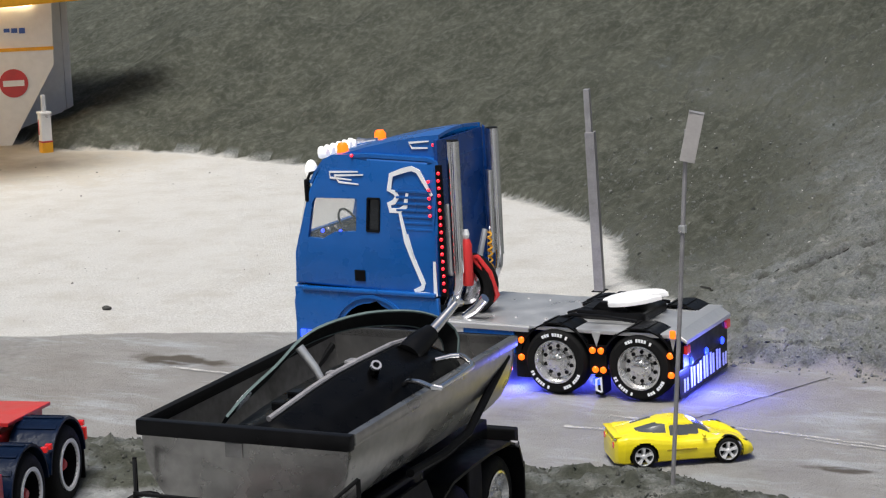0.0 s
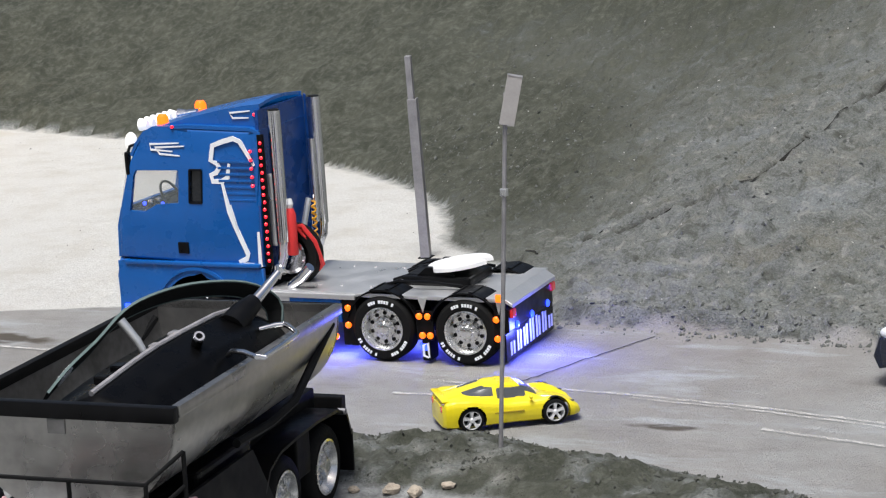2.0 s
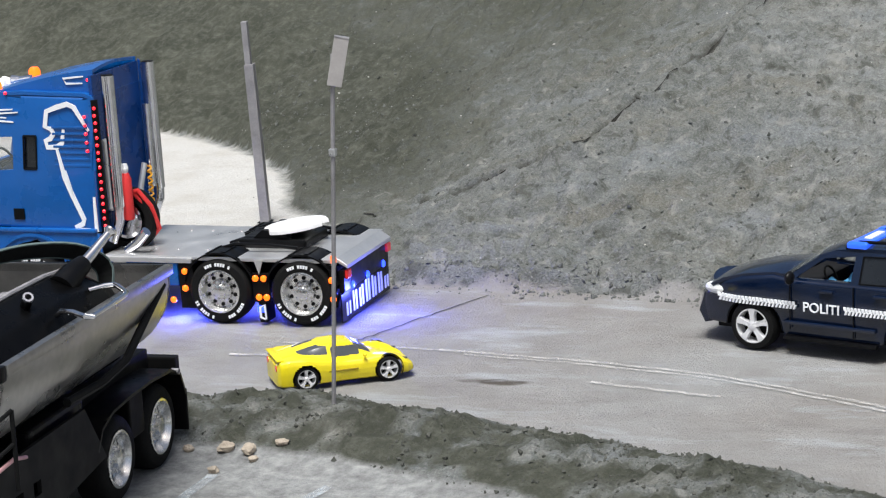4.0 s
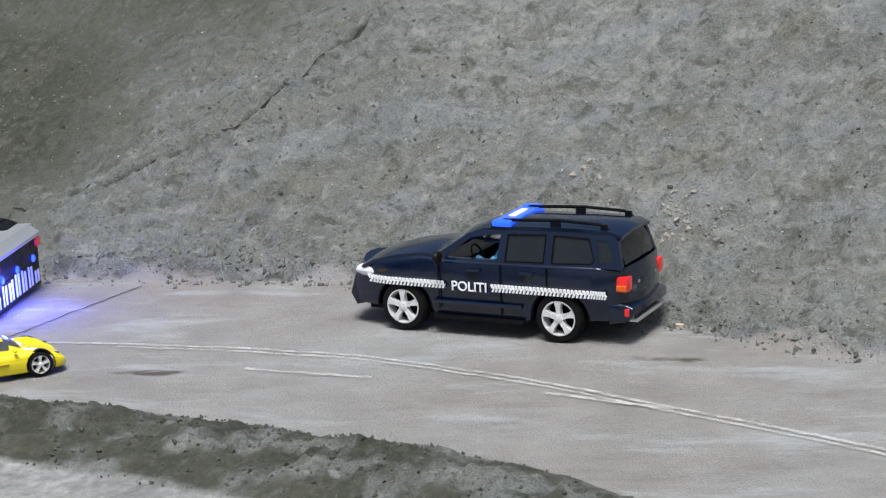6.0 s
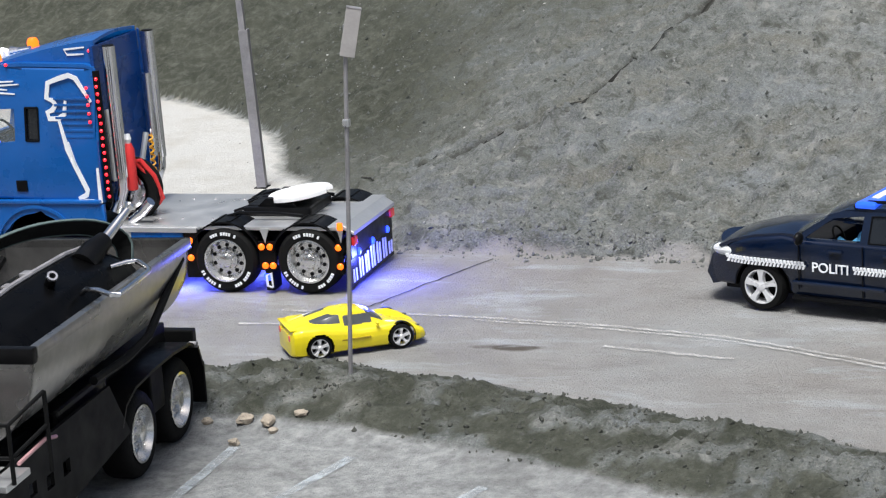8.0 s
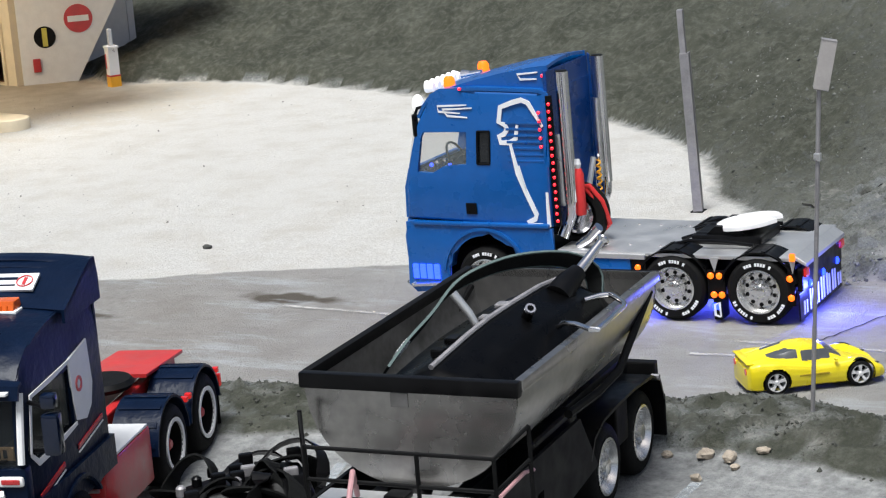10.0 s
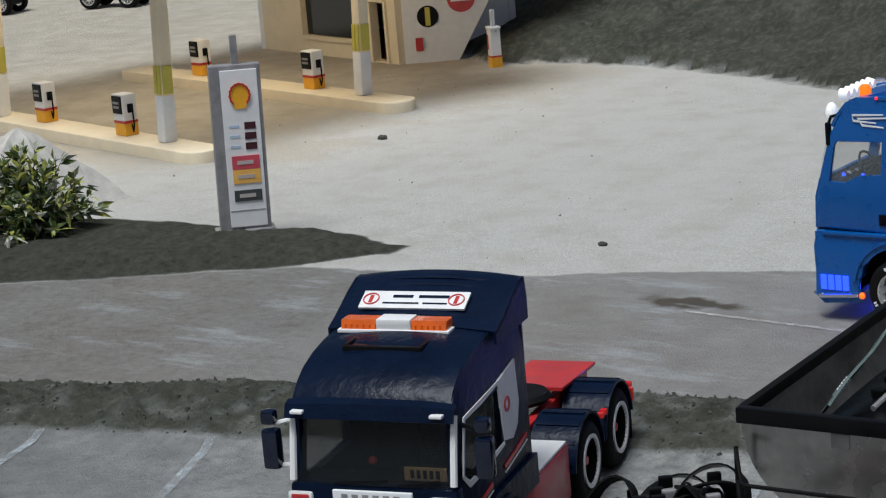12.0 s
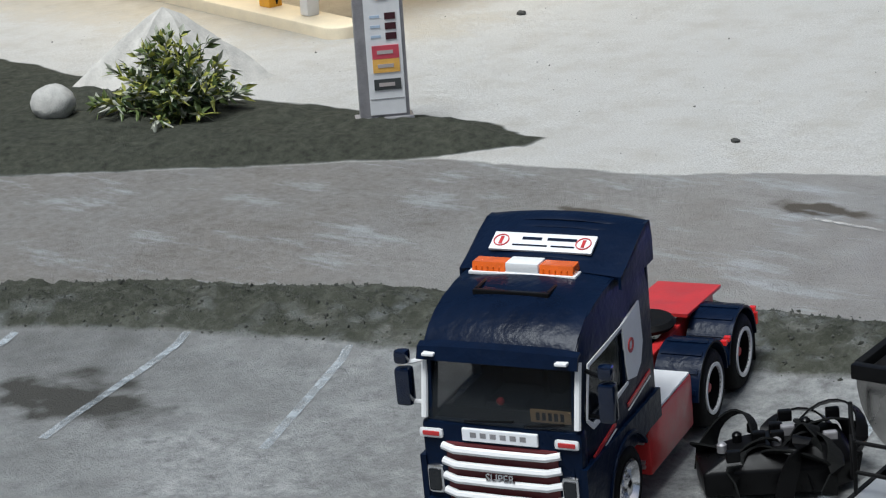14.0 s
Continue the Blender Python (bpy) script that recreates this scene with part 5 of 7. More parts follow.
    part("tail_beam", boxed(0.44, 0.452, 0.03, 0.165, 0.07, 0.10, 0.002), MATT, t)
    return t


tipper_trailer()


def radio_transmitter(name, m, label):
    """A hand-held radio control box lying on its face, with wire handle, stub aerial and neck strap."""
    t = thing(name, m, label, "transmitter")
    bm = bmesh.new()
    base = [(-0.105, -0.050), (0.060, -0.062), (0.098, -0.038), (0.102, 0.030), (0.060, 0.056), (-0.060, 0.046), (-0.108, 0.020)]
    lo = [bm.verts.new((x, y, -0.020)) for x, y in base]
    mid = [bm.verts.new((x * 1.02, y * 1.02, 0.012)) for x, y in base]
    hi = [bm.verts.new((x * 0.80 + 0.008, y * 0.70, 0.036 - 0.010 * (x < -0.05))) for x, y in base]
    bm.faces.new(lo[::-1])
    bm.faces.new(hi)
    for a, b in ((lo, mid), (mid, hi)):
        for i in range(7):
            bm.faces.new((a[i], a[(i + 1) % 7], b[(i + 1) % 7], b[i]))
    bmesh.ops.bevel(bm, geom=list(bm.edges), offset=0.004, segments=3, affect="EDGES", profile=0.6)
    body = part("case", bm, CASE, t, "black moulded plastic case", True)
    return t, body


def tub_load():
    # in the frame of the tub: u to the tail, y to the far side
    t = thing("radio_transmitter", along(0.208, -0.906, -0.019, 0.368, 0.0), "black radio transmitter with wire handle and strap in the tub", "transmitter")
    # the case: sections from its foot to the aerial, each from the panel's far edge over the ridge to the near wall
    secs = [(0.022, 0.088, 0.196, 0.060, 0.190, 0.030, 0.168), (0.035, 0.087, 0.204, 0.054, 0.196, 0.016, 0.160), (0.10, 0.079, 0.215, 0.042, 0.206, 0.011, 0.160), (0.135, 0.074, 0.220, 0.034, 0.211, 0.010, 0.160),
            (0.17, 0.067, 0.224, 0.028, 0.214, 0.009, 0.162), (0.22, 0.057, 0.228, 0.024, 0.216, 0.009, 0.165), (0.262, 0.053, 0.225, 0.023, 0.211, 0.010, 0.168), (0.292, 0.051, 0.212, 0.028, 0.202, 0.014, 0.170)]
    bm = bmesh.new()
    rings = []
    for u, ry, rz, py, pz, ly, lz in secs:
        k = 0.55 if u in (0.022, 0.292) else 1.0
        rings.append([bm.verts.new(p) for p in ((u, ry + 0.055 * k, rz - 0.020 * k), (u, ry, rz), (u, py, pz), (u, ly, (pz + lz) / 2), (u, ly + 0.004, lz), (u, ry + 0.020, lz - 0.012), (u, ry + 0.052 * k, lz + 0.004))])
    for a, c in zip(rings, rings[1:]):
        for k in range(7):
            bm.faces.new((a[k], a[(k + 1) % 7], c[(k + 1) % 7], c[k]))
    bm.faces.new(rings[0])
    bm.faces.new(rings[-1][::-1])
    bmesh.ops.bevel(bm, geom=list(bm.edges), offset=0.0035, segments=2, affect="EDGES", profile=0.6, clamp_overlap=True)
    body = part("case", bm, CASE, t, "black moulded plastic case", True)
    part("panel_plate", swept([(u, ry + 0.004, rz + 0.0005) for u, ry, rz, *_ in secs[1:-1]], 0.0026, 8), DULL, body, "worn grey edge of the control panel", True)
    for u, d, w in ((0.075, 0.020, 0.010), (0.11, 0.026, 0.016), (0.16, 0.022, 0.012), (0.20, 0.028, 0.014)):
        k = (u - 0.035) / (0.262 - 0.035)
        yy, zz = 0.087 - 0.034 * k + d, 0.2075 + 0.020 * k - 0.36 * d
        part("panel_switch", boxed(u - w / 2, u + w / 2, yy - 0.006, yy + 0.006, zz - 0.002, zz + 0.0055, 0.0015), (DULL, BLACK)[int(u * 100) % 2], body)
    nut = Matrix.Translation((0.150, 0.044, 0.2255)) @ Vector((0, 1, 0)).rotation_difference(Vector((-0.55, -0.50, 0.67))).to_matrix().to_4x4()
    part("ring_nut", lathed([(0.0030, -0.006), (0.0030, 0.0), (0.0052, 0.0), (0.0056, 0.002), (0.0048, 0.0035), (0.0030, 0.0035), (0.0028, -0.006)], 20, nut, close=True), CHROME, body, "chrome ring nut", True)
    part("nut_post", lathed([(0.0050, -0.020), (0.0050, -0.001), (0, -0.001)], 14, nut), BLACK, body)
    part("wire_handle", swept([(0.160, 0.022, 0.208), (0.150, 0.012, 0.215), (0.143, -0.002, 0.216), (0.128, -0.020, 0.216), (0.130, -0.026, 0.216), (0.165, -0.0255, 0.216), (0.206, -0.024, 0.216), (0.216, -0.021, 0.216), (0.240, -0.003, 0.216), (0.244, 0.003, 0.216), (0.240, 0.010, 0.216), (0.230, 0.022, 0.214)], 0.0026, 10), CHROME, body, "bright metal wire handle", True)
    part("aerial_base", swept([(0.222, 0.045, 0.218), (0.240, 0.041, 0.227), (0.256, 0.0365, 0.233)], [0.0135, 0.0115, 0.0085], 16), BLACK, body, "ribbed black aerial socket", True)
    part("aerial", swept([(0.254, 0.037, 0.232), (0.266, 0.032, 0.240), (0.286, 0.0235, 0.2545)], [0.0058, 0.0050, 0.0036], 12), CHROME, body, "short metal aerial stub", True)
    part("aerial_tip", lathed([(0, 0), (0.0036, 0), (0.0062, 0.003), (0.0062, 0.005), (0, 0.0065)], 16, Matrix.Translation((0.286, 0.0235, 0.2545)) @ Vector((0, 1, 0)).rotation_difference(Vector((0.78, -0.33, 0.56)).normalized()).to_matrix().to_4x4()), CHROME, body, "", True)
    part("gimbal_stick", swept([(0.130, 0.108, 0.244), (0.131, 0.094, 0.226), (0.132, 0.088, 0.214)], [0.0042, 0.0038, 0.0034], 10), STEEL, body, "grey control stick", True)
    # neck strap: a wide band lying over the case and the rim
    rough_way = [(0.030, 0.132, 0.200), (0.06, 0.128, 0.213), (0.10, 0.121, 0.227), (0.15, 0.118, 0.242), (0.19, 0.103, 0.249), (0.235, 0.085, 0.248), (0.28, 0.059, 0.239), (0.312, 0.044, 0.219), (0.312, 0.041, 0.198)]
    way = []
    for i in range(len(rough_way) - 1):
        p0, p1, p2, p3 = (Vector(rough_way[min(max(i + j, 0), len(rough_way) - 1)]) for j in (-1, 0, 1, 2))
        for k in range(4):
            s = k / 4
            way.append(0.5 * (2 * p1 + (p2 - p0) * s + (2 * p0 - 5 * p1 + 4 * p2 - p3) * s * s + (3 * p1 - p0 - 3 * p2 + p3) * s ** 3))
    way.append(Vector(rough_way[-1]))
    def band(off, w, th):
        bm = bmesh.new()
        prev = None
        for i, p in enumerate(way):
            q = (way[min(i + 1, len(way) - 1)] - way[max(i - 1, 0)]).normalized()
            side = Vector((0, 0.6, -0.8))
            side = (side - q * side.dot(q)).normalized()
            up = side.cross(q).normalized()
            c = p + side * off
            ring = [bm.verts.new(c + side * a * w / 2 + up * b * th / 2) for a, b in ((-1, -1), (1, -1), (1, 1), (-1, 1))]
            if prev:
                for k in range(4):
                    bm.faces.new((prev[k], prev[(k + 1) % 4], ring[(k + 1) % 4], ring[k]))
            else:
                bm.faces.new(ring)
            prev = ring
        bm.faces.new(prev[::-1])
        return bm
    strap = part("neck_strap", band(0, 0.017, 0.002), FABRIC, t, "black webbing strap with grey-green edging", True)
    part("strap_edge", band(0.0085, 0.0014, 0.0024), PIPING, strap, "", True)
    part("strap_edge", band(-0.0085, 0.0014, 0.0024), PIPING, strap, "", True)
    for k in range(5):
        p, q = way[3 + k // 2], (way[9] - way[3]).normalized()
        p = p + q * (0.004 * k - 0.010 * (k // 2))
        side = Vector((0, 0.6, -0.8))
        side = (side - q * side.dot(q)).normalized()
        m = Matrix((q, side, q.cross(side))).transposed().to_4x4()
        m.translation = p
        part("strap_mark", boxed(-0.001, 0.001, -0.005, 0.005, -0.0022, 0.0022, 0.0, m), DECAL, strap)


tub_load()


# ---- navy tractor truck ----
def navy_truck():
    t = thing("tractor_truck", along(-0.325, -0.567, 0.028, -0.106, -0.006), "navy cab tractor truck with red chassis and white visor sign", "truck")
    W = -0.168
    side = [(0.268, 0.070), (0.268, 0.205), (0.275, 0.245), (0.345, 0.250), (0.40, 0.2450), (0.430, 0.236), (0.448, 0.2240), (0.458, 0.209), (0.4605, 0.190), (0.466, 0.146), (0.470, 0.120), (0.470, 0.075), (0.420, 0.072)]
    win = [(0.350, 0.198), (0.442, 0.198), (0.454, 0.150), (0.440, 0.140), (0.350, 0.142)]
    for y, s in ((-0.004, 1), (W + 0.004, -1)):
        def out(x, z):
            return (x, y - s * 0.005 * max(0, (z - 0.2) / 0.05) - s * 0.006 * max(0, (x - 0.44) / 0.03), z)
        f = part("cab_side", panel(bmesh.new(), side, [win], out, lambda x, z: (x, y - s * 0.010, z), 0.004 if s > 0 else 0), NAVY_ROUGH, t, "", True)
        part("side_window", panel(bmesh.new(), win, [], lambda x, z: (x, y - s * 0.003, z), lambda x, z: (x, y - s * 0.004, z)), DIM_PANE, f, "smoked side window")
        if s > 0:
            part("window_frame", strip([(0.4545, 0.150), (0.443, 0.1995), (0.400, 0.2010), (0.350, 0.2045)], 0.005, y), WHITE, f, "white window trim")
            part("window_frame", strip([(0.455, 0.150), (0.440, 0.1385), (0.400, 0.1395), (0.346, 0.1440)], 0.006, y), WHITE, f)
            board = part("side_board", flat_panel([(0.304, 0.2125), (0.352, 0.2055), (0.349, 0.165), (0.345, 0.146), (0.322, 0.141), (0.308, 0.150), (0.300, 0.170)], [], y + 0.0012, 0.002, 0.0006), WHITE, f, "white side board with red bars")
            part("board_mark", lathed([(0.0075, 0), (0.0075, 0.0008), (0.0045, 0.0008), (0.0045, 0)], 18, pose(0.334, y + 0.0012, 0.178)), RED, board)
            part("flash_stripe", strip([(0.285, 0.132), (0.350, 0.122)], 0.007, y), RED, f, "red stripe with white edge")
            part("flash_stripe", strip([(0.285, 0.127), (0.350, 0.117)], 0.002, y + 0.0003), WHITE, f)
            part("flash_stripe", strip([(0.385, 0.118), (0.445, 0.108)], 0.008, y), RED, f)
            part("flash_stripe", strip([(0.385, 0.1125), (0.445, 0.1025)], 0.002, y + 0.0003), WHITE, f)
    y0, y1 = W + 0.010, -0.010
    roof = part("cab_roof", ribbon(bmesh.new(), [(0.330, 0.2505), (0.345, 0.2515), (0.378, 0.2495), (0.405, 0.2450), (0.428, 0.2380), (0.444, 0.2290), (0.455, 0.2190), (0.460, 0.2110)], W + 0.008, -0.008, 0.004, 12, 0.006), NAVY_ROUGH, t, "", True)
    part("roof_hatch", boxed(0.372, 0.408, -0.125, -0.055, 0.243, 0.2515, 0.003, pose(0, 0, 0)), NAVY_ROUGH, roof)
    for y in (-0.1285, -0.0555):
        part("hatch_edge", boxed(0.370, 0.404, y, y + 0.004, 0.2470, 0.2535, 0.001), BLACK, roof)
    part("hatch_edge", boxed(0.404, 0.409, -0.1285, -0.0515, 0.2440, 0.2530, 0.001), BLACK, roof)
    part("cab_back", boxed(0.266, 0.271, W + 0.006, -0.006, 0.070, 0.245, 0.001), NAVY_ROUGH, t)
    part("windscreen", ribbon(bmesh.new(), [(0.4525, 0.2085), (0.460, 0.178), (0.467, 0.143)], y0, y1, 0.002, 8, 0.004), DIM_PANE, t, "dark windscreen", True)
    visor = part("sun_visor", ribbon(bmesh.new(), [(0.457, 0.2175), (0.4645, 0.2150), (0.4690, 0.2035)], W + 0.004, -0.004, 0.003, 10, 0.005), NAVY_ROUGH, t, "navy sun visor", True)
    for y in (-0.018, W + 0.018):
        part("visor_lamp", boxed(0.464, 0.4735, y - 0.006, y + 0.006, 0.2085, 0.2115, 0.001), WHITE, visor)
    for y in (-0.0075, W + 0.0075):
        part("pillar_trim", swept([(0.4555, y, 0.2065), (0.4625, y, 0.178), (0.4690, y, 0.146)], 0.0034, 8), WHITE, t, "white windscreen pillar trim", True)
    part("cab_floor", boxed(0.275, 0.462, y0, y1, 0.075, 0.095), INSIDE, t)
    dash = part("dashboard", prismed([(0.415, 0.09), (0.418, 0.138), (0.440, 0.147), (0.463, 0.142), (0.463, 0.09)], y0 + 0.003, y1 - 0.003, 0.002), INSIDE, t)
    part("windscreen_sign", boxed(0.4605, 0.4625, -0.056, -0.016, 0.1475, 0.160, 0.0006), plain("tan_card", (0.50, 0.33, 0.16), 0.6), dash, "tan name card with dark bars")
    for k in range(5):
        part("card_bar", boxed(0.4623, 0.463, -0.050 + 0.006 * k, -0.0465 + 0.006 * k, 0.150, 0.1575), BLACK, dash)
    part("dash_trinket", ball(bmesh.new(), (0.455, -0.088, 0.162), 0.004), RED, dash)
    for y in (-0.05, -0.118):
        part("seat", box(boxed(0.33, 0.38, y - 0.022, y + 0.022, 0.095, 0.128, 0.005), 0.318, 0.334, y - 0.022, y + 0.022, 0.11, 0.19, 0.005), INSIDE, t, "", True)
    part("wiper", swept([(0.469, -0.06, 0.145), (0.4695, -0.02, 0.150)], 0.0012, 6), BLACK, t)
    part("wiper", swept([(0.469, -0.12, 0.145), (0.4695, -0.07, 0.149)], 0.0012, 6), BLACK, t)
    # high roof deflector with sign
    sp = [(0.352, 0.252), (0.335, 0.258), (0.30, 0.2735), (0.278, 0.281), (0.266, 0.281)]
    defl = part("roof_deflector", ribbon(bmesh.new(), sp, W + 0.001, -0.001, -0.004, 12, -0.006), NAVY_ROUGH, t, "navy roof deflector", True)
    for y in (-0.001, W + 0.004):
        part("deflector_side", flat_panel([(0.352, 0.240), (0.352, 0.2525), (0.335, 0.2585), (0.30, 0.274), (0.278, 0.2815), (0.266, 0.2815), (0.262, 0.262), (0.262, 0.240)], [], y, 0.003), NAVY_ROUGH, defl)
    for k in range(6):
        part("deflector_ridge", ribbon(bmesh.new(), [(0.336 - 0.010 * k, 0.2595 + 0.0043 * k), (0.334 - 0.010 * k, 0.2608 + 0.0043 * k), (0.331 - 0.010 * k, 0.2615 + 0.0043 * k)], W + 0.022 + 0.004 * (k % 3), -0.022 - 0.005 * (k % 2), -0.002, 6, -0.005), NAVY_ROUGH, defl, "", True)
    sign = pose(0.322, -0.090, 0.2715, 0, 25, 0)
    sb = part("name_board", boxed(-0.0120, 0.0120, -0.053, 0.053, -0.001, 0.0015, 0.0004, sign), WHITE, defl, "white board with plain bars")
    for yy in (-0.043, 0.042):
        bm = lathed([(0.0080, 0), (0.0080, 0.0012), (0.0070, 0.0012), (0.0070, 0)], 20, pose(0, 0, 0, 90))
        bmesh.ops.transform(bm, matrix=sign @ pose(0, yy, 0.0014), verts=bm.verts)
        part("board_ring", bm, RED, sb)
        part("board_ring_bar", boxed(-0.005, 0.005, yy - 0.0016, yy + 0.0016, 0.0014, 0.0024, 0.0, sign), RED, sb)
    for xx, ya, yb, h in ((-0.004, -0.034, -0.004, 0.0036), (-0.004, 0.002, 0.022, 0.0036), (0.0055, -0.034, -0.010, 0.0018), (0.0055, -0.006, 0.030, 0.0018)):
        part("board_bar", boxed(xx - h / 2, xx + h / 2, -yb, -ya, 0.0014, 0.0022, 0.0, sign), NAVY, sb)
    bar = part("light_bar", box(boxed(0.344, 0.369, -0.150, -0.040, 0.2530, 0.2565, 0.001), 0.346, 0.367, -0.112, -0.078, 0.2560, 0.2660, 0.002), WHITE, t, "white light bar with amber ends", True)
    for ya, yb in ((-0.147, -0.1125), (-0.0775, -0.043)):
        lens = part("amber_lens", prismed([(0.347, 0.2562), (0.367, 0.2562), (0.3645, 0.2650), (0.3495, 0.2650)], ya, yb, 0.0012), AMBER_OFF, bar, "ribbed amber lens", True)
        for k in range(5):
            part("lens_rib", boxed(0.3655, 0.3675, ya + 0.004 + 0.006 * k, ya + 0.0052 + 0.006 * k, 0.2572, 0.2610), AMBER_OFF, lens)
    for y in (-0.128, -0.045):
        part("bar_foot", boxed(0.350, 0.360, y - 0.004, y + 0.004, 0.247, 0.254), BLACK, bar)
    # nose: name plate, slatted grille, lamps, bumper
    part("nose_panel", boxed(0.455, 0.4705, W + 0.004, -0.004, 0.045, 0.143, 0.004), NAVY_ROUGH, t, "", True)
    plate = part("name_plate", boxed(0.470, 0.4735, -0.122, -0.046, 0.127, 0.1395, 0.001), DECAL, t, "pale maker's plate with plain bars")
    for k in range(6):
        part("plate_bar", boxed(0.4733, 0.4738, -0.1135 + 0.010 * k, -0.1075 + 0.010 * k, 0.1312, 0.1362), DULL, plate)
    grille = part("grille", boxed(0.4695, 0.472, -0.140, -0.028, 0.050, 0.124, 0.001), plain("dark_red_mesh", (0.10, 0.008, 0.012), 0.5), t, "dark red grille mesh")
    for z in (0.118, 0.103, 0.088, 0.073, 0.058):
        bm = bmesh.new()
        sweep(bm, [(0.472, -0.143, z + 0.002), (0.476, -0.130, z), (0.477, -0.084, z), (0.476, -0.038, z), (0.472, -0.025, z + 0.002)], 0.0040, 8)
        part("grille_slat", bm, WHITE, grille, "white grille slat", True)
    badge = lettering("SUPER", 0.0105, CHROME, grille, "chrome grille lettering")
    badge.matrix_basis = pose(0.4795, -0.084, 0.0915, 90, 0, 90)
    for y in (-0.016, W + 0.016):
        part("upper_reflector", boxed(0.4695, 0.4735, y - 0.014, y + 0.010, 0.127, 0.136, 0.003), WHITE, t, "", True)
        part("upper_reflector_core", boxed(0.473, 0.4745, y - 0.010, y + 0.007, 0.1295, 0.134, 0.001), RED, t)
        h = part("headlight", boxed(0.462, 0.474, y - 0.010, y + 0.008, 0.070, 0.100, 0.005), CHROME, t, "chrome-framed headlight", True)
        part("headlight_lens", boxed(0.4735, 0.4755, y - 0.007, y + 0.005, 0.074, 0.096, 0.002), TINT, h)
    part("bumper", prismed([(0.44, 0.028), (0.474, 0.030), (0.480, 0.040), (0.480, 0.060), (0.470, 0.066), (0.44, 0.066)], W + 0.002, -0.002, 0.004), NAVY_ROUGH, t, "", True)
    # mirrors
    for y, s in ((0.0, 1), (W, -1)):
        mir = part("mirror", boxed(0.446, 0.460, y + s * 0.010, y + s * 0.026, 0.150, 0.188, 0.004), NAVY, t, "navy door mirror", True)
        part("wide_mirror", boxed(0.448, 0.460, y + s * 0.011, y + s * 0.025, 0.192, 0.206, 0.004), NAVY, mir, "", True)
        part("mirror_arm", swept([(0.448, y - s * 0.004, 0.196), (0.452, y + s * 0.014, 0.192)], 0.0022, 6), WHITE if s < 0 else BLACK, mir)
        part("mirror_arm", swept([(0.448, y - s * 0.004, 0.152), (0.452, y + s * 0.014, 0.153)], 0.0022, 6), WHITE if s < 0 else BLACK, mir)
    for k, (x, z) in enumerate(((0.30, 0.245), (0.385, 0.226), (0.395, 0.222))):
        part("marker_lamp", ball(bmesh.new(), (x, -0.012, z), 0.0028, u=8, v=6), RED_LED, t, "small red marker lamp")
    part("corner_red_lamp", ball(bmesh.new(), (0.270, -0.010, 0.270), 0.004, u=8, v=6), RED_LED, t)
    # lower cab sides, steps, wheel arch
    for y, s in ((0.0, 1), (W, -1)):
        low = [(0.268, 0.078), (0.30, 0.078)] + [p for p in sorted(arc(0.365, 0.043, 0.0515, 5, 140, 14))] + [(0.4185, 0.032), (0.472, 0.034), (0.472, 0.078)]
        part("lower_cab", panel(bmesh.new(), [(0.268, 0.108)] + low + [(0.472, 0.108)], [], lambda x, z: (x, y, z), lambda x, z: (x, y - s * 0.006, z)), NAVY_ROUGH, t, "", True)
        part("arch_trim", ribbon(bmesh.new(), arc(0.365, 0.043, 0.0535, 150, 2, 16), min(y, y - s * 0.03) - 0.001, max(y, y - s * 0.03) + 0.002, -0.003), NAVY_ROUGH, t, "", True)
    # chassis: red frame, side tanks with white tops
    for y in (-0.062, -0.106):
        part("frame_rail", boxed(-0.075, 0.44, y - 0.006, y + 0.006, 0.060, 0.086, 0.002), RED, t, "red frame rail")
    part("catwalk", boxed(0.150, 0.262, -0.115, -0.053, 0.086, 0.090, 0.001), BLACK, t)
    part("rear_deck", prismed([(-0.075, 0.088), (0.045, 0.096), (0.045, 0.100), (-0.075, 0.092)], -0.122, -0.046, 0.001), RED, t, "red rear deck plate")
    part("coupling", lathed([(0, 0), (0.030, 0), (0.034, 0.005), (0.030, 0.010), (0, 0.010)], 24, pose(0.075, -0.084, 0.094, 90)), MATT, t, "", True)
    for y0, y1 in ((-0.050, -0.002), (W + 0.002, W + 0.050)):
        tank = part("side_tank", boxed(0.168, 0.300, y0, y1, 0.026, 0.083, 0.003), RED, t, "red side tank", True)
        part("tank_top", boxed(0.172, 0.275, y0 + 0.001, y1 - 0.001, 0.0832, 0.0865, 0.001), WHITE, tank, "white top plate")
        for k in range(4):
            part("step_tread", boxed(0.2985, 0.3035, (y1 - 0.03 if y1 > -0.1 else y0 + 0.006), (y1 - 0.006 if y1 > -0.1 else y0 + 0.03), 0.034 + 0.005 * k + (0.016 if k > 1 else 0), 0.037 + 0.005 * k + (0.016 if k > 1 else 0)), STEEL, tank)
    for x in (0.0, 0.108):
        truck_wheel(t, x, 0.0, 0.043, 0.034, WHITE, True)
        truck_wheel(t, x, W, 0.043, 0.034, WHITE, True, -1)
        for y0, y1 in ((-0.050, 0.001), (W - 0.001, W + 0.050)):
            fender(t, x, y0, y1, 0.043, 0.0515, NAVY_ROUGH, 4, 176, 0.0025, "navy ribbed fender", True)
        part("axle", swept([(x, W + 0.03, 0.043), (x, -0.03, 0.043)], 0.007, 10), MATT, t)
    for x in (-0.045, 0.050, 0.062):
        part("fender_lamp", boxed(x - 0.003, x + 0.003, -0.004, 0.003, 0.074, 0.080, 0.001), RED_LENS, t)
